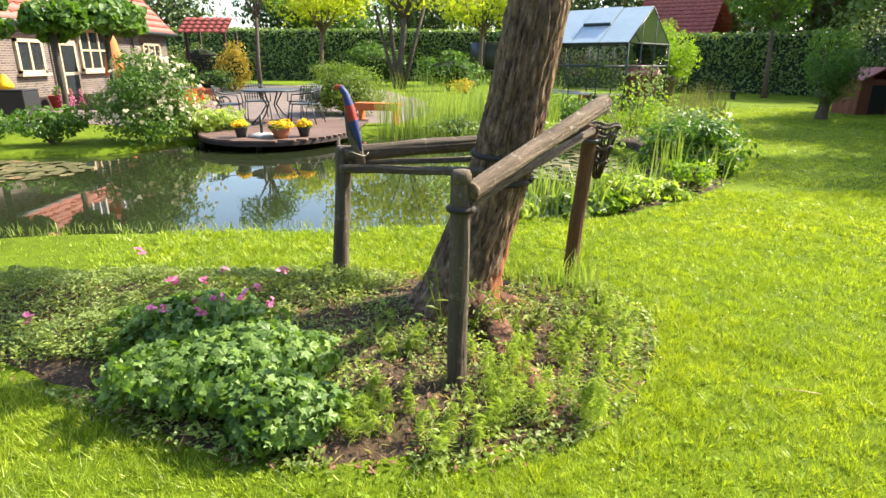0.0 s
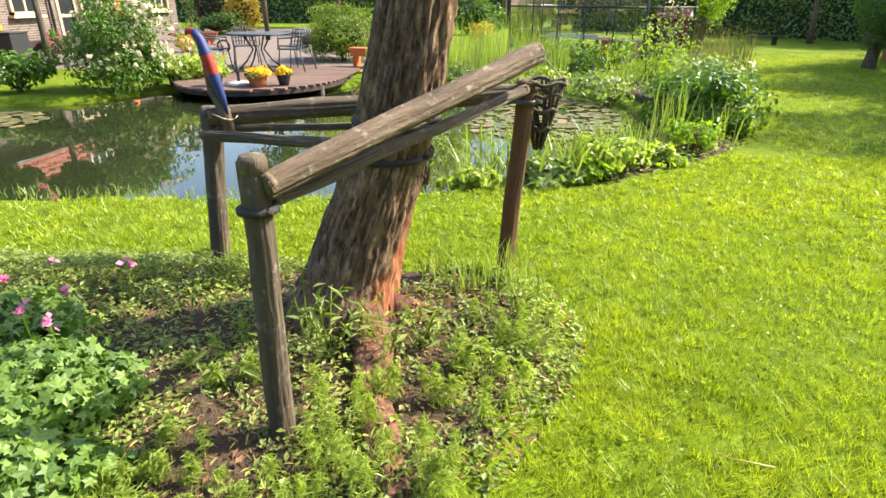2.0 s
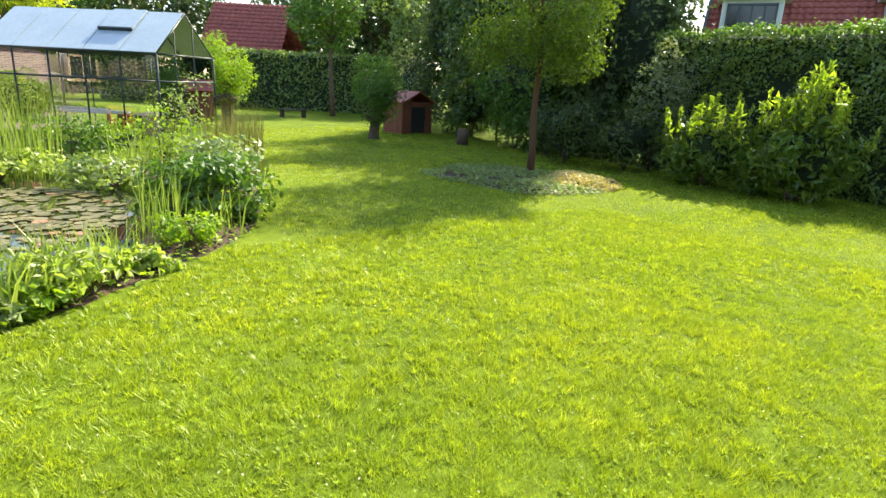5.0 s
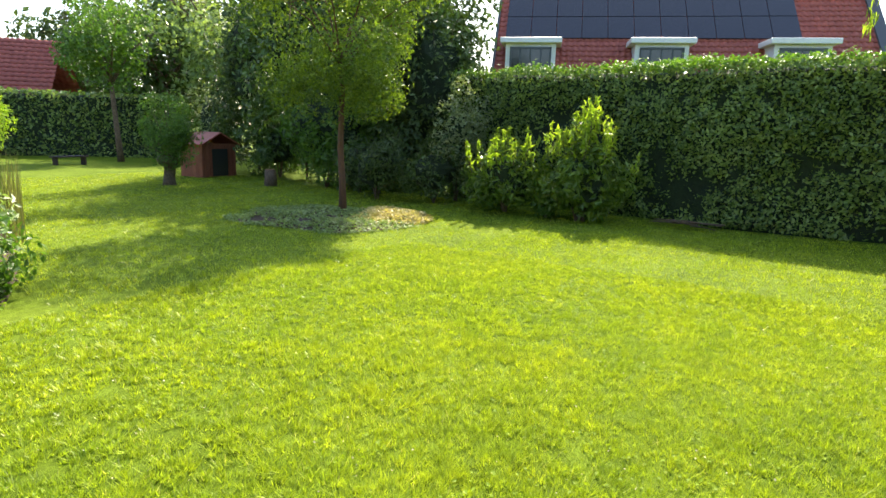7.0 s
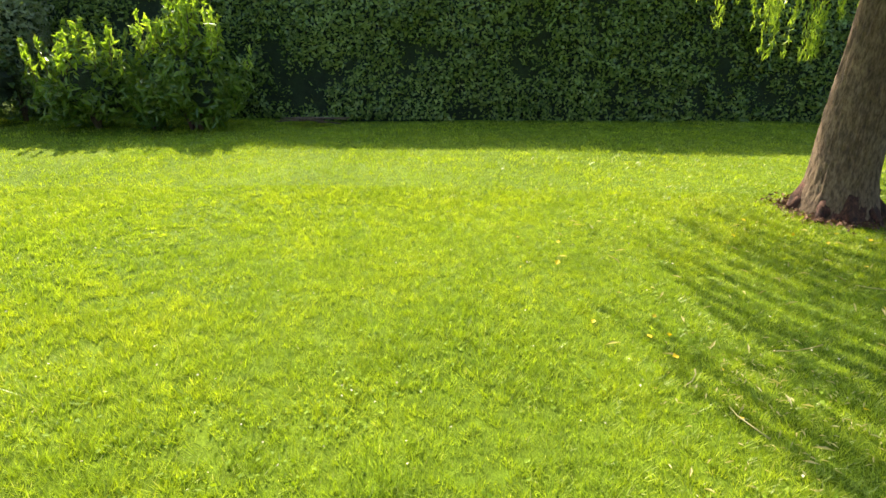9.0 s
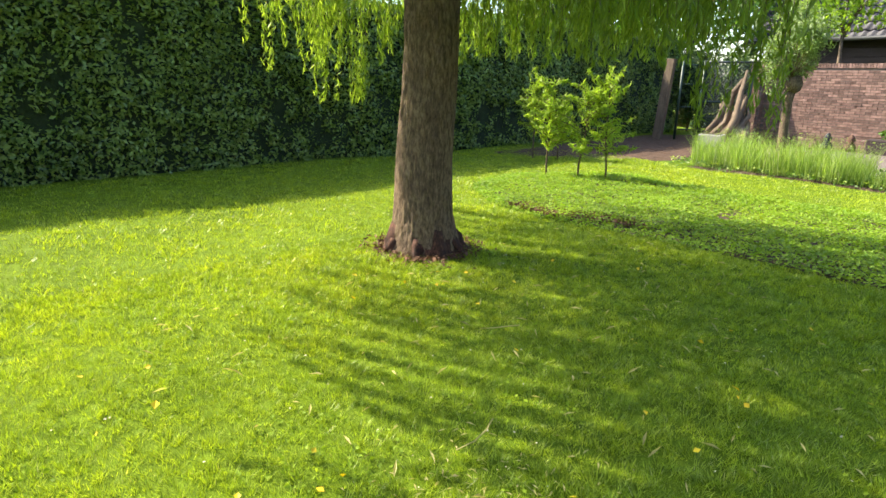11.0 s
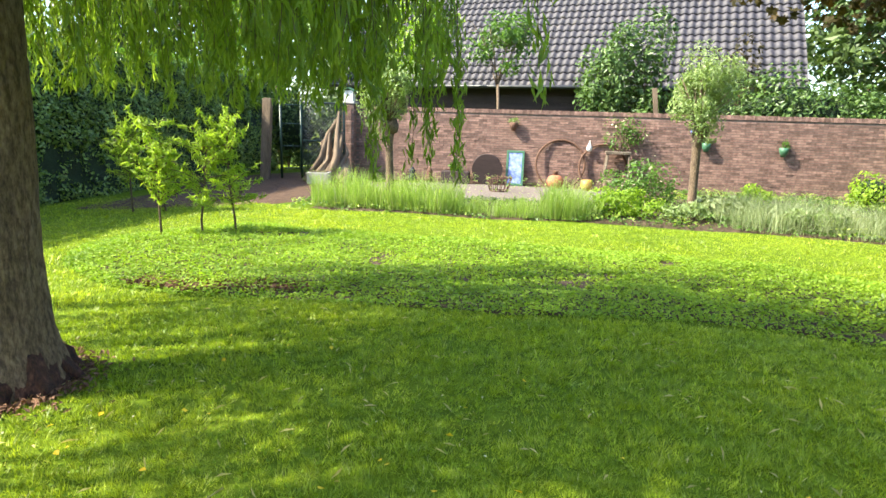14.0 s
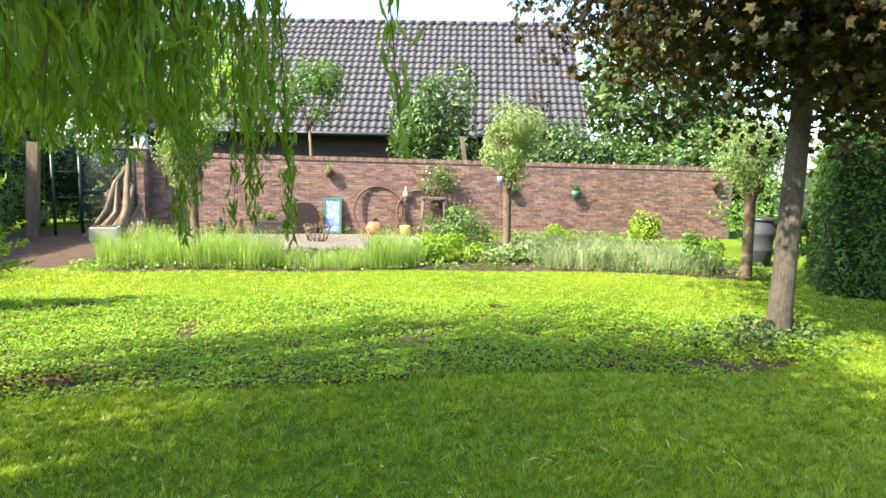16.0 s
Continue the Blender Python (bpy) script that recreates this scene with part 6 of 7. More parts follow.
ch.matrix_basis = pose(-4.65, 13.0, 0.12, 0, 0, 100)
for x, y, rz in ((-3.05, 13.25, -100), (-3.3, 14.1, -25), (-4.4, 14.1, 25)):
    copy_thing(ch, pose(x, y, 0.12, 0, 0, rz))


def flower_pot(label, at, r, pot_mat, seed):
    rng = np.random.default_rng(seed)
    t = thing("flower_pot", label, "flower pot", "pots of yellow flowers", "", at)
    part("pot", lathe([(r * 0.6, 0), (r * 0.75, 0.08), (r * 0.95, 0.17), (r, 0.18), (r * 0.9, 0.18), (r * 0.85, 0.15), (0.01, 0.15)], 18), pot_mat, t)
    p, o = blob_points(rng, 420, (0, 0, 0.24), (r * 1.25, r * 1.25, 0.09), 12, 0.5)
    part("blooms", leaf_cloud("blooms", p, 0.05, rng, 0.8, o), "yellow", t)
    p, o = blob_points(rng, 120, (0, 0, 0.19), (r * 1.1, r * 1.1, 0.06), 10, 0.5)
    part("leaves", leaf_cloud("leaves", p, 0.06, rng, 0.4, o), "leaf_mid", t)
    return t


flower_pot("dark pot of bright yellow flowers on the deck", (-3.70, 10.75, 0.12), 0.13, "black_plastic", 301)
flower_pot("terracotta bowl of bright yellow flowers on the deck", (-2.95, 10.66, 0.12), 0.19, "terracotta", 302)
flower_pot("dark pot of yellow flowers at the deck's rim", (-2.58, 10.9, 0.12), 0.13, "black_plastic", 303)
pb = thing("parasol_stand", "round stone parasol stand with a short pole", "parasol stand", "", "", (-3.35, 10.85, 0.12))
part("base", lathe([(0.01, 0), (0.24, 0), (0.24, 0.04), (0.1, 0.07), (0.01, 0.07)], 24), "stone", pb)
part("pole", tube([(0, 0, 0.05), (0, 0, 0.4)], 0.028, 10), "black_plastic", pb)

bench = thing("orange_bench", "bright orange-red painted plank bench among the reeds", "bench", "", "", (-1.55, 14.1, 0), -14)
part("seat", boxed(-0.55, -0.16, 0.46, 0.55, 0.16, 0.51, bevel=0.008), "orange_paint", bench)
for x in (-0.42, 0.42):
    part("leg", boxed(x - 0.03, -0.14, 0, x + 0.03, 0.14, 0.46), "orange_paint", bench)
part("apron", boxed(-0.5, -0.155, 0.34, 0.5, -0.13, 0.455), "orange_paint", bench)

# parrot on its perch, lashed to the stake
prt = thing("perch_post", "short dark branch lashed upright to the stake", "branch", "", "", (-0.56, 3.64, 0.86))
part("branch", tube([(0.05, 0, 0), (0.03, 0, 0.1), (-0.02, 0, 0.2), (-0.03, 0, 0.34)], [0.035, 0.03, 0.022, 0.018], 10, rough=0.2, seed=5), "post", prt)
part("cord", tube([(0.06 * math.cos(t) + 0.03, 0.055 * math.sin(t), 0.08 + 0.012 * math.sin(2 * t)) for t in np.linspace(0, 6.283, 20)], 0.004, 5), "rope", prt)
bm = tube([(-0.115, 0, 0.46), (-0.105, 0, 0.475), (-0.075, 0, 0.475), (-0.05, 0, 0.44), (-0.03, 0, 0.37), (-0.01, 0, 0.28), (0.02, 0, 0.17), (0.035, 0, 0.09)], [0.005, 0.014, 0.019, 0.022, 0.03, 0.03, 0.018, 0.006], 16)
me = bpy.data.meshes.new("parrot_figure")
bm.to_mesh(me); bm.free()
me.materials.append(M["parrot_blue"]); me.materials.append(M["parrot_red"])
for pl in me.polygons:
    pl.material_index = 1 if (pl.center.x < -0.085 or (0.30 < pl.center.z < 0.40 and pl.center.y < 0.01)) else 0
pf = new("parrot_figure", me)
pf.matrix_basis = pose(-0.545, 3.62, 0.86)
tagged(pf, "painted red and blue wooden parrot figure on a perch", "figurine")
bk = thing("wicker_basket", "dark wicker basket hanging from the rail's end", "basket", "", "", (1.06, 3.98, 0.72))
rgk = random.Random(8)
for k in range(26):
    a = rgk.uniform(0, 6.28)
    tw = rgk.uniform(-1.2, 1.2)
    part("withy", tube([((0.12 - 0.1 * (1 - f)) * math.cos(a + tw * f), (0.12 - 0.1 * (1 - f)) * math.sin(a + tw * f), 0.36 * f) for f in (0, 0.35, 0.7, 1)], 0.007, 5), "wicker", bk)
for z, r in ((0.12, 0.055), (0.22, 0.085), (0.30, 0.105), (0.36, 0.125)):
    part("hoop", tube([(r * math.cos(t), r * math.sin(t), z + 0.01 * math.sin(5 * t)) for t in np.linspace(0, 6.283, 24)], 0.011, 6), "wicker", bk)
part("cord", tube([(-0.06, -0.26, 0.53), (0.02, -0.12, 0.46), (0.1, 0, 0.38), (0.05, 0.1, 0.34)], 0.004, 5), "rope", bk)
sp = thing("tree_strap", "dark rubber strap round trunk and rails", "strap", "", "", (0, 0, 0))
part("loop", tube([(0.36 + 0.186 * math.cos(t), 3.385 + 0.186 * math.sin(t), 0.985 + 0.012 * math.sin(t)) for t in np.linspace(0, 6.283, 30)], 0.017, 8), "strap", sp)
part("loop", tube([(0.325 + 0.192 * math.cos(t), 3.38 + 0.192 * math.sin(t), 0.84 + 0.012 * math.sin(t)) for t in np.linspace(0, 6.283, 30)], 0.016, 8), "strap", sp)
part("tie", tube([(0.075 + 0.052 * math.cos(t), 2.385 + 0.052 * math.sin(t), 0.90) for t in np.linspace(0, 6.283, 24)], 0.014, 6), "strap", sp)
part("tie", tube([(0.975 + 0.06 * math.cos(t), 3.9 + 0.06 * math.sin(t), 0.99) for t in np.linspace(0, 6.283, 24)], 0.012, 6), "grey_metal", sp)

# ---- greenhouse ----
gh = thing("greenhouse", "dark-framed glass greenhouse with a grey-blue panelled roof", "greenhouse", "", "", (4.33, 14.45, 0), 136)
GL, GWD, GE, GR, NB = 3.9, 2.2, 1.88, 2.72, 5


def sheet(*corners):
    bm = bmesh.new()
    bm.faces.new([bm.verts.new(c) for c in corners])
    return bm


def bar(a, b, w=0.022, name="bar"):
    part(name, tube([a, b], w, 4), "gh_frame", gh)


for i in range(NB + 1):
    x = GL * i / NB
    bar((x, 0, 0), (x, 0, GE), 0.03 if i in (0, NB) else 0.02)
    bar((x, -GWD, 0), (x, -GWD, GE), 0.03 if i in (0, NB) else 0.02)
    for s in (0, -GWD):
        bar((x, s, GE), (x, -GWD / 2, GR), 0.016, "rafter")
for z in (0.04, 1.35, GE):
    for y in (0, -GWD):
        bar((0, y, z), (GL, y, z), 0.02 if z != GE else 0.035, "rail")
    for x in (0, GL):
        bar((x, 0, z), (x, -GWD, z), 0.02, "rail")
bar((0, -GWD / 2, GR), (GL, -GWD / 2, GR), 0.03, "ridge_bar")
for x in (0, GL):
    for f in (0.3, 0.62):
        zt = GE + (GR - GE) * (1 - abs(2 * f - 1))
        bar((x, -GWD * f, 0), (x, -GWD * f, zt), 0.018)
for i in range(NB):
    x0, x1 = GL * i / NB + 0.02, GL * (i + 1) / NB - 0.02
    for y in (0, -GWD):
        p = part("pane", sheet((x0, y, 0.06), (x1, y, 0.06), (x1, y, GE - 0.03), (x0, y, GE - 0.03)), "glass", gh)
        p.visible_shadow = False
    for s in (0, 1):
        ang = math.atan2(GR - GE, GWD / 2)
        m = Matrix.Translation((0, -GWD * s, GE)) @ Matrix.Rotation((-1 if s == 0 else 1) * ang, 4, "X")
        L = math.hypot(GR - GE, GWD / 2)
        part("roof_panel", boxed(x0 - 0.01, (-L if s == 0 else 0), 0.02, x1 + 0.01, (0 if s == 0 else L), 0.03, m), "glass_roof", gh)
        if s == 0 and i == 1:
            part("roof_vent", boxed(x0, -L, 0.05, x1, -L * 0.5, 0.065, m), "glass_roof", gh)
            part("vent_bar", boxed(x0, -L * 0.5, 0.03, x1, -L * 0.47, 0.10, m), "gh_frame", gh)
for x in (0, GL):
    for a, b in ((0.02, 0.3), (0.3, 0.62), (0.62, 0.98)):
        p = part("pane", sheet((x, -GWD * b + 0.02, 0.06), (x, -GWD * a - 0.02, 0.06), (x, -GWD * a - 0.02, GE - 0.02), (x, -GWD * b + 0.02, GE - 0.02)), "glass", gh)
        p.visible_shadow = False
stg = thing("staging_table", "pale trestle table with seed trays inside the greenhouse", "table", "", "", (3.2, 16.6, 0), 136)
part("tabletop", boxed(-0.9, -0.32, 0.62, 0.9, 0.32, 0.66), "white_paint", stg)
for x in (-0.8, 0.8):
    for y in (-0.27, 0.27):
        part("leg", boxed(x - 0.025, y - 0.025, 0, x + 0.025, y + 0.025, 0.62), "pale_log", stg)
shrub("tomato_plants", "low leafy plants inside the greenhouse", "plant", (4.0, 16.4), (0.7, 0.6, 0.35), 0.08, "leaf_mid", 500, 311)
sl = thing("cloth_bag", "white cloth hanging inside the greenhouse gable", "cloth", "", "", (5.2, 15.6, 1.2))
part("cloth", tube([(0, 0, 0.45), (0.01, 0.0, 0.3), (0, 0.01, 0.1), (0.0, 0, 0)], [0.03, 0.09, 0.12, 0.08], 12, rough=0.3, seed=3), "white_paint", sl)
for k, (x, y, z) in enumerate(((2.75, 17.0, 0.66), (3.1, 16.7, 0.66), (3.45, 16.3, 0.66))):
    t = thing("seed_tray", "pale seed tray of green seedlings on the staging", "tray", "seed trays", "", (x, y, z), 136)
    part("tray", boxed(-0.2, -0.13, 0, 0.2, 0.13, 0.05, bevel=0.006), "white_paint", t)
    rng = np.random.default_rng(640 + k)
    q = np.column_stack([rng.uniform(-0.18, 0.18, 60), rng.uniform(-0.11, 0.11, 60), rng.uniform(0.06, 0.11, 60)])
    part("seedlings", leaf_cloud("seedlings", q, 0.04, rng, 0.6, np.tile([0, 0, 1.0], (60, 1))), "feather", t)
stake2 = thing("compost_box", "dark low timber box inside the greenhouse", "box", "", "", (4.6, 17.2, 0), 46)
part("box_body", boxed(-0.7, -0.3, 0, 0.7, 0.3, 0.55, bevel=0.01), "dark_wood", stake2)

# ---- terrace planting and furniture ----
shrub("rose_bush", "big rose bush covered in creamy white blooms", "shrub", (-5.45, 10.95, -0.05), (1.05, 0.9, 0.85), 0.07, "leaf_mid", 8500, 321, 0.55, lumps=34, flowers=("white", 340, 0.085), lump=0.34, core=False, stems=9)
for k, (x, y, r, h, mt) in enumerate(((-7.0, 10.5, 0.8, 0.36, "leaf_mid"), (-8.3, 10.6, 0.8, 0.34, "leaf_mid"), (-9.6, 10.9, 0.8, 0.34, "leaf_grey"), (-11, 11.2, 0.9, 0.34, "leaf_grey"), (-4.4, 12.0, 0.5, 0.3, "feather"), (-4.9, 11.6, 0.5, 0.35, "feather"))):
    shrub("bank_plant", "leafy green perennials along the far bank", "plant", (x, y), (r, 0.5, h), 0.11, mt, 900, 330 + k, group="bank plants")
for k in range(4):
    rng = np.random.default_rng(340 + k)
    t = thing("foxglove", "pink foxglove spike on the far bank", "flower", "foxgloves", "", (-9.9 + 0.14 * k, 15.5 + 0.2 * (k % 2), 0))
    part("stem", tube([(0, 0, 0), (0.02, 0, 0.72)], 0.01, 6), "clover", t)
    f = rng.random(80)
    p = np.column_stack([rng.normal(0, 0.04, 80) * (1.1 - f * 0.8), rng.normal(0, 0.04, 80) * (1.1 - f * 0.8), 0.3 + 0.42 * f])
    part("bells", leaf_cloud("bells", p, 0.05, rng, 0.7), "pink", t)
shrub("clipped_dome", "broad clipped green dome behind the deck", "shrub", (-2.7, 16.3), (1.15, 1.05, 0.74), 0.06, "leaf_olive", 17000, 351, lumps=90, lump=0.3)


def ball_tree(label, at, h, r, mat, seed):
    return limbs_tree("catalpa_tree", label, at, [(0, 0, -0.05), (0.02, 0, 0.8), (0.0, 0.02, h)], [0.075, 0.06, 0.065], "bark_maple", ((0, 0, h + r * 0.36), (r, r, r * 0.6)), 0.2, mat, 1900, seed, 8, 0.8, 0.5, "ball trees before the house", 24, 0.38, 12, 0.1)


ball_tree("ball-headed catalpa with large drooping leaves", (-9.9, 12.9, 0), 2.0, 0.85, "leaf_mid", 361)
ball_tree("ball-headed catalpa with large drooping leaves", (-8.35, 13.2, 0), 2.0, 0.72, "leaf_mid", 362)
ball_tree("ball-headed catalpa with large drooping leaves", (-8.0, 14.6, 0), 2.05, 0.95, "leaf_mid", 363)
bb = thing("storage_box", "black plastic storage box by the house", "box", "", "", (-11.3, 15.6, 0), 4)
part("body", boxed(-0.55, -0.35, 0, 0.55, 0.35, 0.66, bevel=0.02), "black_plastic", bb)
part("lid", boxed(-0.57, -0.37, 0.662, 0.57, 0.37, 0.7, bevel=0.015), "black_plastic", bb)
yp = thing("yellow_pear_ornament", "large bright yellow pear-shaped ornament", "ornament", "", "", (-11.35, 15.6, 0.7))
part("body", lathe([(0.01, 0), (0.18, 0.02), (0.2, 0.1), (0.15, 0.2), (0.08, 0.3), (0.05, 0.36), (0.01, 0.38)], 20), "yellow", yp)
pl = thing("slatted_planter", "low slatted wooden planter on the terrace", "planter", "", "", (-10.5, 17.6, 0), 8)
for z in (0.04, 0.15, 0.26, 0.37):
    for y in (-0.3, 0.28):
        part("slat", boxed(-0.6, y, z, 0.6, y + 0.02, z + 0.09), "pale_log", pl)
    for x in (-0.6, 0.58):
        part("slat", boxed(x, -0.28, z, x + 0.02, 0.28, z + 0.09), "pale_log", pl)
part("soil", boxed(-0.57, -0.27, 0.05, 0.57, 0.27, 0.4), "soil", pl)
um = thing("closed_parasol", "closed orange parasol standing on the terrace", "parasol", "", "", (-10.9, 20.2, 0))
part("pole", tube([(0, 0, 0), (0, 0, 2.5)], 0.025, 8), "cream", um)
part("canopy", tube([(0, 0, 0.9), (0, 0, 1.0), (0, 0, 1.5), (0, 0, 2.0), (0, 0, 2.35)], [0.26, 0.3, 0.24, 0.15, 0.03], 14, rough=0.3, seed=4), "orange", um)
wb = thing("wheelbarrow", "red metal wheelbarrow planted with flowers", "wheelbarrow", "", "", (-7.4, 18.6, 0), 20)
bm = bmesh.new()
v = [bm.verts.new(p) for p in ((-0.3, -0.22, 0.3), (0.3, -0.22, 0.3), (0.3, 0.22, 0.3), (-0.3, 0.22, 0.3), (-0.48, -0.32, 0.58), (0.45, -0.32, 0.58), (0.45, 0.32, 0.58), (-0.48, 0.32, 0.58))]
for f in ((3, 2, 1, 0), (0, 1, 5, 4), (1, 2, 6, 5), (2, 3, 7, 6), (3, 0, 4, 7)):
    bm.faces.new([v[i] for i in f])
part("tub", bm, "terracotta", wb)
part("wheel", tube([(0.55 + 0.17 * math.cos(t), 0, 0.18 + 0.17 * math.sin(t)) for t in np.linspace(0, 6.283, 20)], 0.03, 8), "black_plastic", wb)
for y in (-0.2, 0.2):
    part("handle", tube([(0.55, y * 0.3, 0.18), (0, y, 0.3), (-0.9, y * 1.3, 0.55)], 0.018, 6), "rust", wb)
    part("leg", tube([(-0.2, y, 0.3), (-0.25, y * 1.1, 0.0)], 0.015, 6), "rust", wb)
shrub("poppy_clump", "clump of vivid orange-red poppies", "plant", (-6.9, 16.6), (0.5, 0.4, 0.4), 0.08, "feather", 500, 371, flowers=("red", 30, 0.09))
shrub("potted_plant", "red pot with green leaves beside the door", "plant", (-11.6, 18.0, 0.3), (0.22, 0.22, 0.22), 0.08, "leaf_mid", 200, 372)
rp = thing("red_pot", "tapered red plant pot beside the door", "pot", "", "", (-11.6, 18.0, 0))
part("pot", lathe([(0.16, 0), (0.24, 0.38), (0.26, 0.4), (0.22, 0.4), (0.2, 0.34), (0.01, 0.34)], 18), "parrot_red", rp)

# trellis, far trees, golden trees
tr = thing("garden_arbour", "dark rose arbour with a small red tiled roof", "arbour", "", "", (-11.2, 29.8, 0))
for x in (-0.9, 0.9):
    for y in (-0.8, 0.8):
        part("post", boxed(x - 0.06, y - 0.06, 0, x + 0.06, y + 0.06, 2.7), "dark_wood", tr)
for z in np.arange(0.3, 1.7, 0.16):
    part("slat", boxed(-0.84, -0.83, z, 0.84, -0.8, z + 0.06), "dark_wood", tr)
tagged(part("roof_tiles", tile_roof(bmesh.new(), 2.3, 1.5, Matrix.Translation((-1.15, -1.2, 2.6)) @ Matrix.Rotation(radians(32), 4, "X"), 0.3, 0.34, 0.03, 4), "tile_red", tr), kind="stuff")
shrub("climbing_rose", "rambling rose over the arbour", "shrub", (-11.6, 29.4), (1.8, 0.6, 1.35), 0.1, "leaf_grey", 2600, 381, flowers=("white", 30, 0.1))
shrub("golden_shrub", "golden yellow spindle shrub", "shrub", (-9.9, 28.6), (0.95, 0.9, 1.15), 0.12, "leaf_yellow", 3000, 382, lumps=24)
shrub("mixed_shrub", "mixed green shrubs beyond the terrace", "shrub", (-10.4, 27.0), (1.6, 0.8, 0.55), 0.1, "leaf_mid", 1500, 383)
shrub("mixed_shrub", "green shrubs beside the far path", "shrub", (-3.6, 33.0), (2.4, 1.2, 1.2), 0.16, "leaf_mid", 3200, 384, lumps=26, lump=0.3)
shrub("mixed_shrub", "green shrubs beside the far lawn", "shrub", (0.2, 30.0), (1.8, 1.2, 1.0), 0.16, "leaf_mid", 2400, 385, lumps=22, lump=0.32)
shrub("yellow_perennial", "yellow flowering perennials on the far lawn", "plant", (1.0, 27.5), (0.8, 0.6, 0.4), 0.1, "leaf_yellow", 500, 386)
limbs_tree("thin_tree", "slender pale-stemmed tree on the terrace", (-7.3, 24.0, 0), [(0, 0, 0), (0, 0, 1.5), (0.1, 0, 3.2)], [0.09, 0.08, 0.06], "bark_maple", ((0, 0, 4.3), (1.5, 1.4, 1.2)), 0.14, "leaf_mid", 2200, 391, 8)
limbs_tree("golden_tree", "golden-leaved robinia glowing in the sun", (-7.2, 36.0, 0), [(0, 0, 0), (0, 0, 1.5), (0.1, 0, 3.2)], [0.13, 0.11, 0.09], "bark_small", ((0, 0, 5.0), (3.4, 2.6, 2.0)), 0.24, "leaf_gold", 3600, 392, 9, lumps=30, lump=0.34)
mst = limbs_tree("multi_stem_tree", "multi-stemmed tree with golden-green crown", (-2.3, 31.0, 0), [(0, 0, 0), (0.1, 0, 1.5), (0.35, 0, 3.6)], [0.2, 0.16, 0.13], "bark_maple", ((0, 0, 5.8), (4.2, 3.2, 2.3)), 0.24, "leaf_gold", 5000, 393, 9, lumps=34, lump=0.34)
for k, (dx, r) in enumerate(((-0.25, 0.11), (-0.6, 0.09), (0.7, 0.1))):
    part("stem", tube([(dx * 0.3, 0, 0), (dx, 0.1, 1.8), (dx * 1.9, 0.1, 4.0)], [r * 1.1, r, r * 0.8], 10, rough=0.1, seed=k), "bark_maple", mst)
limbs_tree("golden_tree", "golden-leaved tree on the far lawn", (2.2, 37.0, 0), [(0, 0, 0), (0, 0, 1.5), (0.1, 0, 3.2)], [0.16, 0.14, 0.1], "bark_small", ((0, 0, 5.0), (3.2, 2.6, 1.9)), 0.24, "leaf_gold", 3000, 394, 8, lumps=28, lump=0.34)
tm = thing("trampoline", "round trampoline with dark safety net on the far lawn", "trampoline", "", "", (3.4, 39.5, 0))
part("bed_ring", tube([(1.7 * math.cos(t), 1.7 * math.sin(t), 0.8) for t in np.linspace(0, 6.283, 30)], 0.09, 8), "green_metal", tm)
part("net", lathe([(1.65, 0.85), (1.65, 2.5), (1.63, 2.5), (1.63, 0.85)], 30), "black_plastic", tm)
for k in range(6):
    a = k * math.pi / 3
    part("leg", tube([(1.7 * math.cos(a), 1.7 * math.sin(a), 0), (1.7 * math.cos(a), 1.7 * math.sin(a), 2.55)], 0.03, 6), "green_metal", tm)
gb = thing("low_bench", "low dark plank bench on the far lawn", "bench", "", "", (11.2, 24.2, 0), 10)
part("seat", boxed(-0.6, -0.15, 0.28, 0.6, 0.15, 0.33), "dark_wood", gb)
for x in (-0.5, 0.5):
    part("leg", boxed(x - 0.03, -0.12, 0, x + 0.03, 0.12, 0.28), "dark_wood", gb)

# tree belt round the place
belt = limbs_tree("belt_tree", "dense green tree of the distant tree belt", (-22, 48, 0), [(0, 0, 0), (0, 0, 2), (0.2, 0, 4)], [0.35, 0.3, 0.2], "bark_small", ((0, 0, 5.2), (5.0, 4.5, 4.6)), 0.42, "leaf_dark", 5200, 401, 7, lumps=34, lump=0.34)
tagged(belt, group="tree belt")
for x, y, rz in ((-13, 54, 40), (-2, 56, 100), (8, 55, 10), (12, 48, 200), (21, 45, 70), (25, 37, 160), (24, 28, 20), (24, 22, 250), (20, 33, 130), (21, -21, 30), (15, -30, 60), (-8, -24, 120), (-14, -17, 200), (-17, -8, 300), (-22, 5, 80), (-30, 40, 10)):
    copy_thing(belt, pose(x, y, 0, 0, 0, rz))

# ---- lawn grass ----
def outside_beds(x, y):
    ok = np.ones(len(x), bool)
    for poly in (TREE_BED, OVAL_BED, POND_BED, WALL_BED, SMALL_BED):
        ok &= ~inside(smooth_loop(poly), x, y)
    ok &= ~(inside(POND_LOOP, x, y) | (edge_dist(POND_LOOP, x, y) < 0.06))
    return ok


def scatter(rng, n, x0, y0, x1, y1):
    x, y = rng.uniform(x0, x1, n), rng.uniform(y0, y1, n)
    k = outside_beds(x, y)
    x, y = x[k], y[k]
    return np.column_stack([x, y, height_at(x, y) - 0.003])


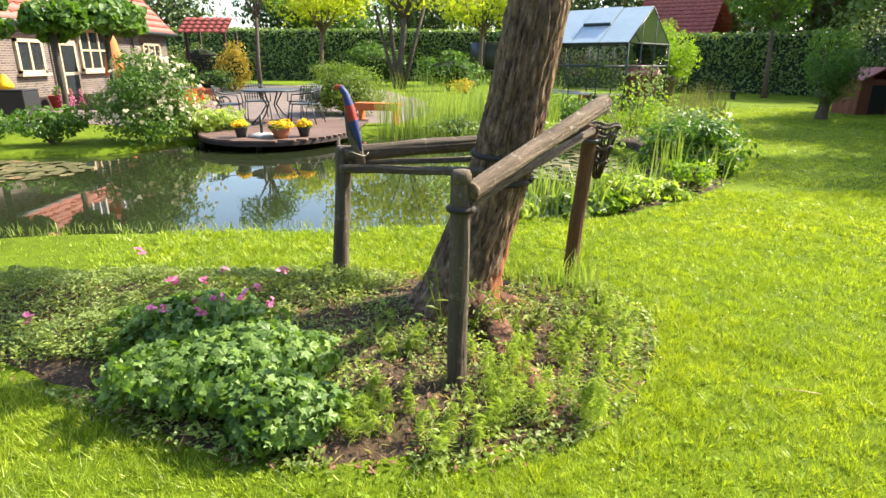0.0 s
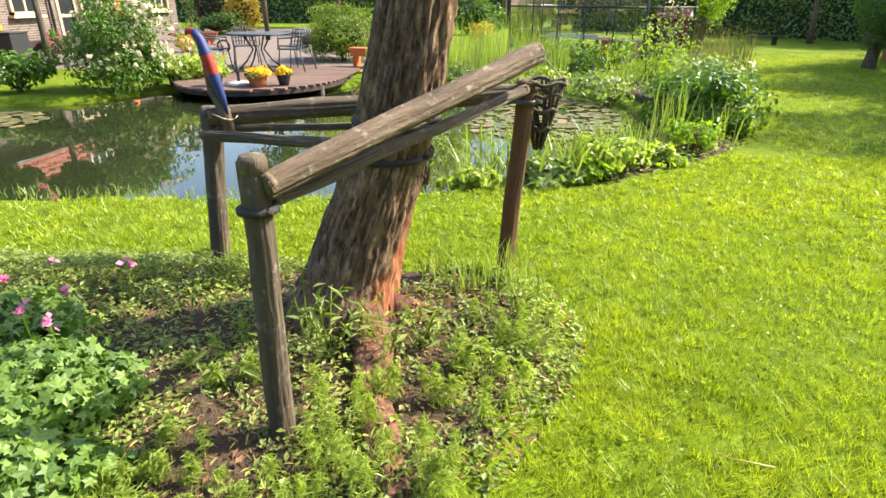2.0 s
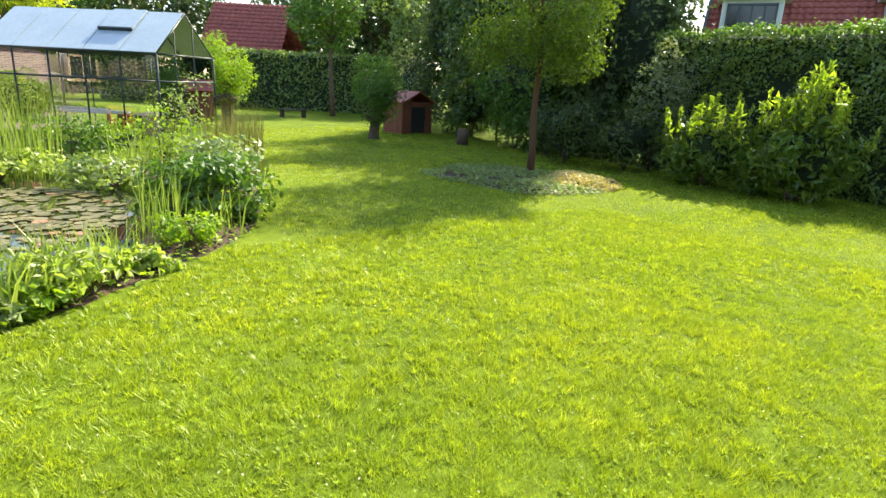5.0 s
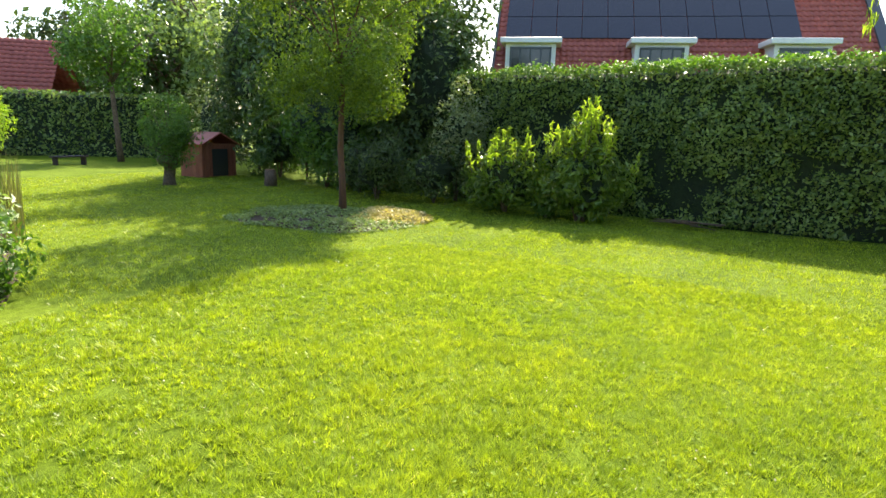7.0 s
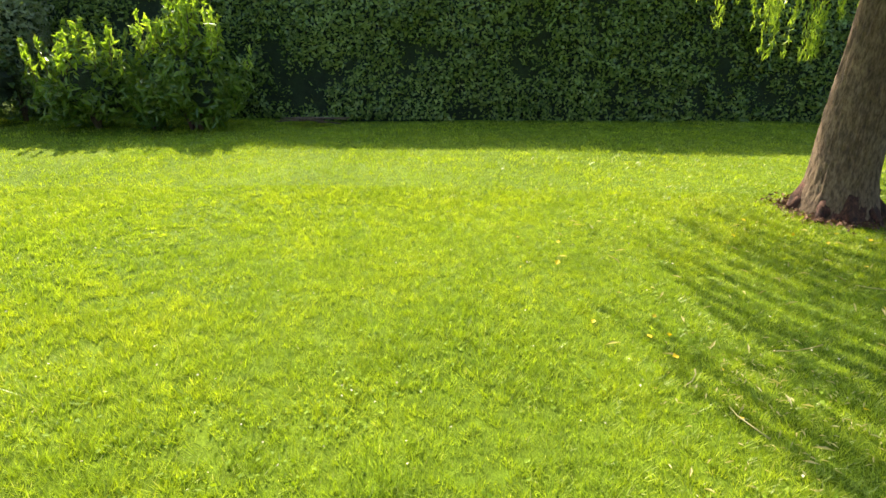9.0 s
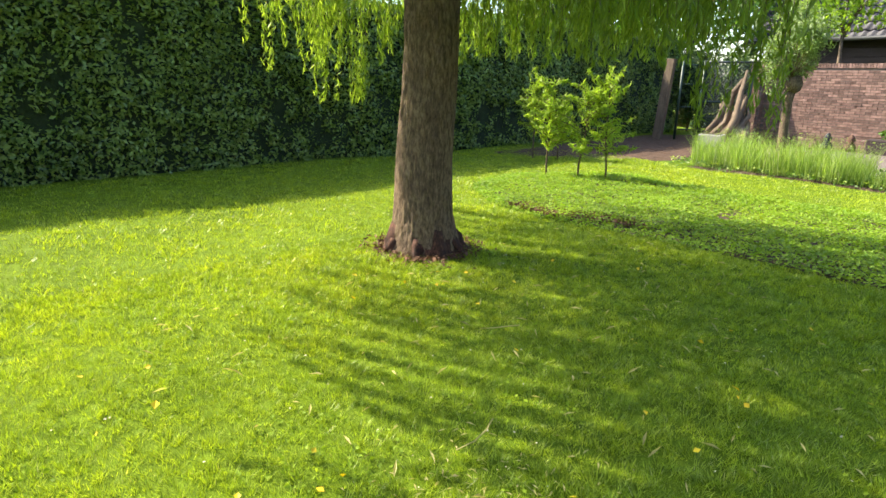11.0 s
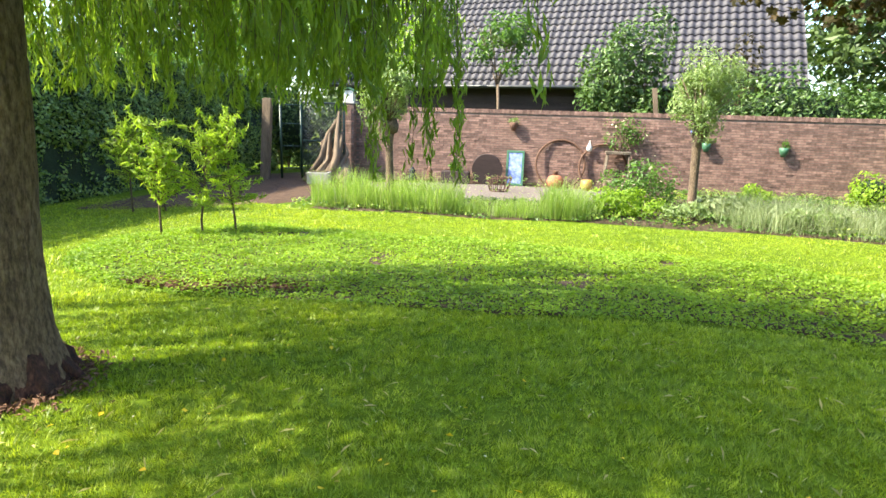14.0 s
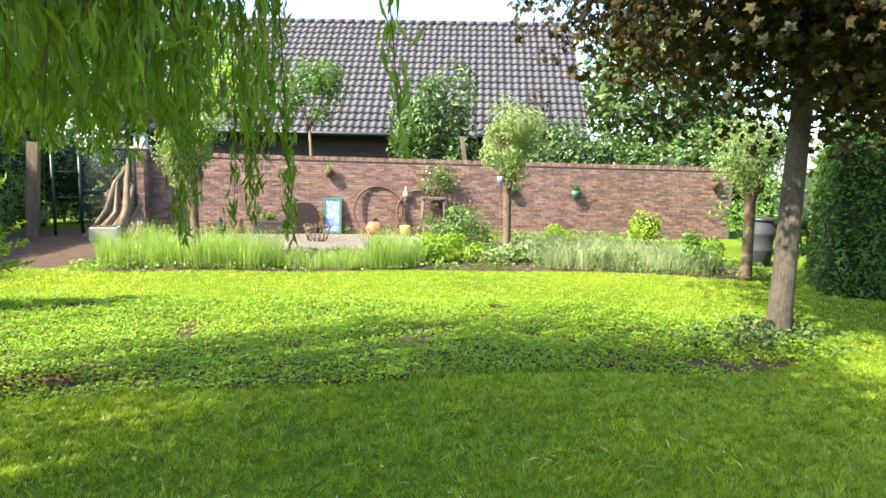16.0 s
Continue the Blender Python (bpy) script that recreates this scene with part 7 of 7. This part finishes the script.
def value_noise(x, y, seed):
    """Smooth noise from 0 to 1 on a unit grid."""
    table = np.random.default_rng(seed).random((64, 64))
    xi, yi = np.floor(x).astype(int), np.floor(y).astype(int)
    u, v = x - xi, y - yi
    u, v = u * u * (3 - 2 * u), v * v * (3 - 2 * v)
    t = lambda i, j: table[(xi + i) % 64, (yi + j) % 64]
    return (t(0, 0) * (1 - u) + t(1, 0) * u) * (1 - v) + (t(0, 1) * (1 - u) + t(1, 1) * u) * v


def turf(name, rng, centres, per, radius, h, w):
    """Tufts of grass: each a fan of blades leaning out from one root."""
    n = len(centres)
    lush = 0.55 * value_noise(centres[:, 0] * 1.3, centres[:, 1] * 1.3, 21) + 0.45 * value_noise(centres[:, 0] * 5.5, centres[:, 1] * 5.5, 22)
    tall = h * (0.45 + 1.1 * lush) * rng.uniform(0.75, 1.25, n)
    lean_to = rng.normal(size=(n, 2)) * 0.35
    k = np.repeat(np.arange(n), per)
    a, q = rng.uniform(0, 2 * math.pi, len(k)), np.sqrt(rng.random(len(k)))
    off = np.column_stack([np.cos(a), np.sin(a)]) * q[:, None]
    base = centres[k] + np.column_stack([off * radius, np.zeros(len(k))])
    hh = tall[k] * rng.uniform(0.6, 1.15, len(k))
    tip = base.copy()
    tip[:, :2] += (off * 0.6 + lean_to[k]) * hh[:, None]
    tip[:, 2] += hh * rng.uniform(0.6, 1.0, len(k))
    s = a + rng.normal(1.57, 0.6, len(k))
    wide = (w[k] if np.ndim(w) else np.full(len(k), w)) * rng.uniform(0.7, 1.3, len(k)) * 0.5
    side = np.column_stack([np.cos(s) * wide, np.sin(s) * wide, np.zeros(len(k))])
    return np_mesh(name, np.stack([base - side, base + side, tip], 1).reshape(-1, 3), np.arange(len(k) * 3).reshape(-1, 3))


gr = np.random.default_rng(5)
near_pts = scatter(gr, 135000, -2.5, -4.2, 8.5, 6.8)
dist = np.hypot(near_pts[:, 0] - np.clip(near_pts[:, 0], 0.0, 4.8), near_pts[:, 1] - 0.8)
keep = gr.random(len(dist)) < np.clip(2.4 / (dist + 0.3), 0.3, 1)
near_pts, dist = near_pts[keep], dist[keep]
keep = value_noise(near_pts[:, 0] * 9, near_pts[:, 1] * 9, 23) > gr.uniform(-0.35, 0.4, len(near_pts))
near_pts, dist = near_pts[keep], dist[keep]
g1 = part("lawn_grass", turf("lawn_grass", gr, near_pts, 12, 0.03, 0.045, 0.0042 * np.clip(dist / 2.2, 1, 2.2)), "grass")
tagged(g1, "short bright green lawn grass in the sun", "grass", "", "stuff")
far_pts = np.concatenate([scatter(gr, 16000, 4.0, 4.0, 13.3, 20), scatter(gr, 13000, 8.0, -9.5, 13.3, 6), scatter(gr, 13000, -8, -9.4, 9, -3.5), scatter(gr, 4000, -8, -4, -2, 5)])
g2 = part("lawn_grass", turf("lawn_grass_far", gr, far_pts, 9, 0.09, 0.042, 0.010), "grass")
tagged(g2, "mown lawn grass further from the path", "grass", "", "stuff")
cl = scatter(gr, 42000, -2.5, -4.2, 8.5, 6.8)
kk = np.array([noise.noise(Vector((x * 1.4, y * 1.4, 11))) for x, y in cl[:, :2]]) > 0.05
cl = cl[kk]
cl[:, 2] += gr.uniform(0.012, 0.036, len(cl))
tagged(part("lawn_clover", leaf_cloud("lawn_clover", cl, 0.022, gr, 0.8, np.tile([0, 0, 1.0], (len(cl), 1))), "clover"), "patches of small clover leaves in the lawn", "clover", "", "stuff")

# ---- gate, logs and ornaments by the wall ----
gp = thing("gate_post", "grey leaning timber gate post", "post", "", "", (12.3, -13.95, 0))
part("timber", boxed(-0.12, -0.07, -0.05, 0.12, 0.07, 2.15, Matrix.Rotation(radians(-4), 4, "Y"), bevel=0.008), "pale_log", gp)
gt = thing("garden_gate", "dark green metal gate with chain-link mesh", "gate", "", "", (11.95, -14.25, 0), math.degrees(math.atan2(-1.1, -1.55)))
GWL = 1.75
for x in (0.0, 0.55, GWL):
    part("upright", tube([(x, 0, 0), (x, 0, 2.1)], 0.035, 8), "green_metal", gt)
for z in (0.1, 1.05, 2.08):
    part("crossbar", tube([(0.55, 0, z), (GWL, 0, z)], 0.028, 8), "green_metal" if z < 2 else "grey_metal", gt)
for z in (0.3, 0.9, 1.5, 2.0):
    part("rung", tube([(0.0, 0, z), (0.55, 0, z)], 0.015, 6), "green_metal", gt)
bm = bmesh.new()
for i in range(-20, 14):
    for s in (1, -1):
        x0 = 0.55 + i * 0.085
        a, b = (x0, 0.1), (x0 + 2.0, 2.08)
        lo, hi = max(0.56, a[0]), min(GWL - 0.01, b[0])
        if hi > lo:
            f = lambda x: 0.1 + (x - x0) * 0.99
            za, zb = f(lo), f(hi)
            if s < 0:
                lo, hi = 0.55 + GWL - lo, 0.55 + GWL - hi
            tube([(lo, 0.004 * s, za), (hi, 0.004 * s, zb)], 0.006, 4, bm=bm)
tagged(part("chain_link", bm, "grey_metal", gt), kind="stuff")
pr = thing("brick_pillar", "square brick gate pillar", "pillar", "", "", (10.45, -15.55, 0))
part("core", boxed(-0.17, -0.17, -0.05, 0.17, 0.17, 2.1), "mortar", pr)
for c in range(33):
    for s in range(4):
        m = Matrix.Rotation(s * math.pi / 2 , 4, "Z")
        part("brick", boxed(-0.165 + (0.06 if c % 2 else 0), -0.18, 0.01 + c * 0.063, 0.12 + (0.06 if c % 2 else 0), -0.15, 0.061 + c * 0.063, m), "brick", pr)
part("cap", boxed(-0.2, -0.2, 2.1, 0.2, 0.2, 2.16, bevel=0.01), "stone", pr)
bh = thing("birdhouse", "small white birdhouse with a dark roof on the pillar", "birdhouse", "", "", (10.45, -15.55, 2.16))
part("box_body", boxed(-0.13, -0.12, 0, 0.13, 0.12, 0.3), "white_paint", bh)
for s in (-1, 1):
    part("roof_slope", boxed(-0.01 if s > 0 else -0.2, -0.17, -0.015, 0.2 if s > 0 else 0.01, 0.17, 0.01, Matrix.Translation((0, 0, 0.38)) @ Matrix.Rotation(s * radians(28), 4, "Y")), "green_paint", bh)
# Black disc paints the darkness inside the entrance; the box is solid.
part("hole", lathe([(0.03, 0), (0.03, 0.01)], 10, at=(0, 0.12, 0.18)), "black_plastic", bh)
lg = thing("leaning_logs", "heap of pale dead branches leaning on the pillar", "logs", "", "", (10.0, -14.1, 0))
rgl = random.Random(12)
for k in range(14):
    x = -0.6 + k * 0.095
    h = rgl.uniform(0.9, 1.9) if k > 2 else rgl.uniform(0.6, 1.0)
    tx = 0.25 + rgl.uniform(-0.2, 0.2)
    part("branch", tube([(x + 0.5, 0.25, 0.0), (x * 0.7 + 0.4 + rgl.uniform(-0.12, 0.12), -0.1, h * 0.35), (x * 0.35 + tx + 0.2 + rgl.uniform(-0.18, 0.18), -0.5, h * 0.72), (tx + 0.2, -0.75, h)], [r * rgl.uniform(0.85, 1.2) for r in (0.075, 0.068, 0.05, 0.025)], 12, rough=0.9, seed=k), "pale_log", lg)
blk = thing("stone_block", "pale stone block planter beside the logs", "planter", "", "", (10.6, -13.6, 0), 10)
part("body", boxed(-0.28, -0.2, 0, 0.28, 0.2, 0.3, bevel=0.015), "stone", blk)
part("soil", boxed(-0.22, -0.15, 0.302, 0.22, 0.15, 0.32), "soil", blk)

WF = lambda x: WA[1] + (x - WA[0]) / (WB[0] - WA[0]) * (WB[1] - WA[1]) + 0.12    # front of the wall at x
pic = thing("tile_picture", "tall green-framed tile picture with blue flowers, leaning", "picture", "", "", (5.65, WF(5.65) + 0.22, 0.04), 180)
tl = Matrix.Rotation(radians(-11), 4, "X")
for a in ((-0.24, -0.02, 0, -0.18, 0.02, 0.95), (0.18, -0.02, 0, 0.24, 0.02, 0.95), (-0.18, -0.02, 0, 0.18, 0.02, 0.06), (-0.18, -0.02, 0.89, 0.18, 0.02, 0.95)):
    part("frame", boxed(*a, tl), "green_paint", pic)
part("panel", boxed(-0.18, -0.008, 0.06, 0.18, 0.008, 0.89, tl), "picture_blue", pic)


def hoop(label, x, z, r, tilt):
    t = thing("iron_hoop", label, "hoop", "iron hoops on the wall", "", (x, WF(x) + 0.1, z))
    part("rim", tube([(r * math.cos(a), 0.10 * math.sin(a) * -1 + 0.02, r * math.sin(a)) for a in np.linspace(0, 6.283, 44)], 0.028, 8, False), "rust", t)
    return t


hoop("rusty iron wheel hoop leaning on the wall", 4.45, 0.66, 0.64, 0)
hoop("rusty iron wheel hoop standing before the wall", 3.35, 0.62, 0.6, 0)
jug = thing("terracotta_jug", "round terracotta jug with a dark neck", "jug", "", "", (4.55, WF(4.55) + 0.5, 0.04))
part("body", lathe([(0.08, 0), (0.2, 0.08), (0.23, 0.2), (0.17, 0.32), (0.08, 0.36)], 20), "terracotta", jug)
part("neck", lathe([(0.07, 0.36), (0.06, 0.42), (0.09, 0.46), (0.08, 0.465), (0.04, 0.42)], 16), "rust", jug)
yp2 = thing("ochre_pot", "ochre yellow glazed pot by the wall", "pot", "", "", (3.75, WF(3.75) + 0.6, 0.04))
part("pot", lathe([(0.1, 0), (0.15, 0.12), (0.14, 0.26), (0.11, 0.28), (0.1, 0.23), (0.01, 0.21)], 18), "ochre", yp2)
sb = thing("tall_plant_stool", "tall rustic wooden stool holding a climbing plant", "stool", "", "", (3.0, WF(3.0) + 0.3, 0.04))
part("seat", boxed(-0.32, -0.2, 0.95, 0.32, 0.2, 1.02, bevel=0.01), "post", sb)
for x, y in ((-0.26, -0.15), (0.26, -0.15), (-0.26, 0.15), (0.26, 0.15)):
    part("leg", tube([(x * 1.3, y * 1.2, 0), (x, y, 0.95)], 0.03, 8), "post", sb)
shrub("climbing_plant", "climbing rose sprawling up the brick wall", "plant", (2.85, WF(2.85) + 0.15, 1.0), (0.6, 0.22, 0.55), 0.08, "leaf_mid", 480, 501, flowers=("white", 10, 0.06))
for k, (x, z, mt, fm) in enumerate(((5.75, 1.62, "rust", "leaf_grey"), (1.15, 1.55, "picture_blue", "leaf_grey"), (0.85, 1.25, "green_paint", "leaf_grey"), (-0.95, 1.2, "green_paint", "leaf_mid"), (-5.0, 1.55, "rust", "leaf_mid"))):
    t = thing("wall_planter", "small planter hanging on the brick wall", "wall planter", "planters on the wall", "", (x, WF(x) + 0.08, z))
    part("pot", lathe([(0.05, -0.12), (0.1, 0), (0.115, 0.1), (0.1, 0.1), (0.01, 0.08)], 14), mt, t)
    rng = np.random.default_rng(510 + k)
    p, o = blob_points(rng, 90, (0, 0, 0.17), (0.16, 0.1, 0.12), 8, 0.5)
    part("leaves", leaf_cloud("leaves", p, 0.06, rng, 0.5, o), fm, t)
orn = thing("hanging_gourd", "white gourd ornament hanging on the wall", "ornament", "", "", (3.72, WF(3.72) + 0.08, 0.98))
part("gourd", lathe([(0.01, 0.04), (0.065, 0.07), (0.08, 0.13), (0.045, 0.2), (0.014, 0.29), (0.006, 0.34)], 16), "white_paint", orn)
tp = thing("stone_trough", "dark stone trough planter by the wall", "planter", "", "", (7.25, WF(7.25) + 0.35, 0.03))
part("body", boxed(-0.38, -0.2, 0, 0.38, 0.2, 0.34, bevel=0.02), "dark_wood", tp)
shrub("trough_plant", "green leaves growing in the trough", "plant", (7.25, WF(7.25) + 0.35, 0.3), (0.25, 0.15, 0.18), 0.1, "leaf_mid", 90, 521)
ms = thing("millstone", "round dark stone leaning on the wall", "stone", "", "", (6.4, WF(6.4) + 0.25, 0.03))
part("disc", tube([(0, 0.06, 0.4), (0, -0.06, 0.42)], 0.42, 28, rough=0.06, seed=2), "dark_wood", ms)
for k, x in enumerate((8.0, 8.5)):
    t = thing("small_ornament", "small grey garden ornament by the wall", "ornament", "", "", (x, WF(x) + 0.3, 0.03))
    part("body", lathe([(0.12, 0), (0.13, 0.12), (0.06, 0.2), (0.1, 0.28), (0.02, 0.4)], 12), "bin" if k else "rust", t)
ib = thing("iron_basket", "open rusty iron fire basket on the gravel", "fire basket", "", "", (5.9, -13.4, 0.03))
for k in range(14):
    a = k / 14 * 6.283
    part("rod", tube([(0.2 * math.cos(a), 0.2 * math.sin(a), 0), (0.32 * math.cos(a), 0.32 * math.sin(a), 0.4)], 0.01, 5), "rust", ib)
for z, r in ((0.05, 0.215), (0.36, 0.31)):
    part("ring", tube([(r * math.cos(t), r * math.sin(t), z) for t in np.linspace(0, 6.283, 24)], 0.012, 6, False), "rust", ib)
bmz = thing("timber_beams", "short stack of sawn timber beams", "timber", "", "", (2.75, -12.9, 0.05), 8)
for k, (y, z) in enumerate(((0, 0), (0.18, 0), (0.09, 0.15), (0.0, 0.3))):
    part("beam", boxed(-0.7 + 0.08 * k, y - 0.08, z, 0.6 + 0.05 * k, y + 0.08, z + 0.14, bevel=0.008), "pale_log", bmz)
brl = thing("compost_bin", "black ribbed plastic water butt beside the hedge", "barrel", "", "", (-3.1, -10.35, 0))
part("body", lathe([(0.2, 0), (0.23, 0.02), (0.24, 0.3), (0.25, 0.32), (0.24, 0.34), (0.24, 0.62), (0.25, 0.64), (0.24, 0.66), (0.225, 0.9), (0.01, 0.9)], 28), "bin", brl)
part("lid", lathe([(0.01, 0.9), (0.245, 0.9), (0.245, 0.94), (0.2, 0.97), (0.01, 0.98)], 28), "black_plastic", brl)
sk = thing("leaning_board", "grey board rising behind the wall", "board", "", "", (1.75, -15.9, 0))
part("board", boxed(-0.06, -0.02, 0, 0.06, 0.02, 2.75, Matrix.Rotation(radians(8), 4, "Y")), "pale_log", sk)

# twigs, dry thatch and fallen leaves on the lawn
rng = np.random.default_rng(62)
q = np.column_stack([rng.normal(4.85, 0.34, 260), rng.normal(0.05, 0.26, 260)])
tagged(part("dry_thatch", leaf_cloud("dry_thatch", np.column_stack([q, height_at(q[:, 0], q[:, 1]) + rng.uniform(0.008, 0.028, 260)]), 0.034, rng, 0.2, np.tile([0, 0, 1.0], (260, 1)), 0, 0.9), "straw"), "thin dry patch of pale thatch in the lawn", "dry grass", "", "stuff")
for x, y, a, L in ((4.6, 0.25, 0.4, 0.22), (5.35, -0.4, 1.9, 0.3), (5.1, 0.35, 2.6, 0.18), (4.3, -0.6, 0.9, 0.45), (1.75, 2.35, 2.9, 0.2), (6.0, -1.3, 1.2, 0.26)):
    t = thing("fallen_twig", "curved pale willow twig lying on the grass", "twig", "twigs on the lawn", "", (x, y, 0.035), math.degrees(a))
    part("twig", tube([(0, 0, 0), (L * 0.35, L * 0.07, 0.012), (L * 0.7, L * 0.05, 0.01), (L, -L * 0.1, 0.0)], [0.004, 0.0035, 0.003, 0.0015], 5), "straw", t)
rng = np.random.default_rng(61)
pts = scatter(rng, 260, 2.5, -3.8, 7.5, 0.8)
pts[:, 2] += 0.035
tagged(part("fallen_leaves", leaf_cloud("fallen_leaves", pts, 0.07, rng, 0.16, np.tile([0, 0, 1.0], (len(pts), 1)), 0, 0.9), "straw"), "narrow yellow willow leaves fallen on the grass", "fallen leaves", "", "stuff")
pts = scatter(rng, 900, -2, -3, 8.5, 6.5)
pts[:, 2] += 0.03
tagged(part("clover_blooms", leaf_cloud("clover_blooms", pts, 0.013, rng, 0.8, np.tile([0, 0, 1.0], (len(pts), 1)), 0, 0.5), "white"), "tiny white daisies and clover dotted over the lawn", "flowers", "", "stuff")
pts = scatter(rng, 60, 2.5, -3, 7.5, 1.5)
pts[:, 2] += 0.05
tagged(part("buttercups", leaf_cloud("buttercups", pts, 0.035, rng, 0.9, np.tile([0, 0, 1.0], (len(pts), 1)), 0, 0.5), "yellow"), "few yellow buttercups in the lawn", "flowers", "", "stuff")

# ---- bricks of the garden wall ----
rgw = random.Random(3)
variants = []
for k in range(4):
    bm = boxed(-0.104, 0, -0.025, 0.104, 0.035, 0.025)
    for v in bm.verts:
        v.co += Vector((rgw.uniform(-0.004, 0.004), rgw.uniform(-0.003, 0.003), rgw.uniform(-0.003, 0.003)))
    me = bpy.data.meshes.new("brick")
    bm.to_mesh(me); bm.free()
    me.materials.append(M["brick"])
    variants.append(me)
V, F = [], []
cube_f = [(0, 1, 3, 2), (4, 6, 7, 5), (0, 4, 5, 1), (2, 3, 7, 6), (0, 2, 6, 4), (1, 5, 7, 3)]


def joined_brick(x0, x1, y0, y1, z0, z1):
    k = len(V)
    for x in (x0, x1):
        for y in (y0, y1):
            for z in (z0, z1):
                V.append((x + rgw.uniform(-0.003, 0.003), y, z + rgw.uniform(-0.003, 0.003)))
    F.extend([tuple(k + i for i in f) for f in cube_f])


count = 0
for c in range(30):
    z = 0.03 + c * 0.0635
    off = 0.109 if c % 2 else 0.0
    for i in range(int(wlen / 0.218)):
        x = 0.11 + off + i * 0.218
        if x > wlen - 0.1:
            continue
        out = -WT / 2 - abs(rgw.gauss(0, 0.005)) - (0.008 if rgw.random() < 0.08 else 0)
        if 4.1 < x < 6.2 and count < 300:
            b = new("brick", variants[rgw.randrange(4)])
            b.parent = wall_s
            b.matrix_basis = pose(x, out, z, 0, 0, rgw.uniform(-0.6, 0.6))
            count += 1
        else:
            joined_brick(x - 0.104, x + 0.104, out, -WT / 2 + 0.03, z - 0.025, z + 0.025)
for i in range(int(wlen / 0.062)):
    x = 0.03 + i * 0.062
    joined_brick(x - 0.026, x + 0.026, -WT / 2 - 0.012 - rgw.uniform(0, 0.006), WT / 2 + 0.01, WH - 0.1, WH + rgw.uniform(0, 0.012))
tagged(part("bricks", np_mesh("bricks", V, F), "brick_joined", wall_s), kind="stuff")
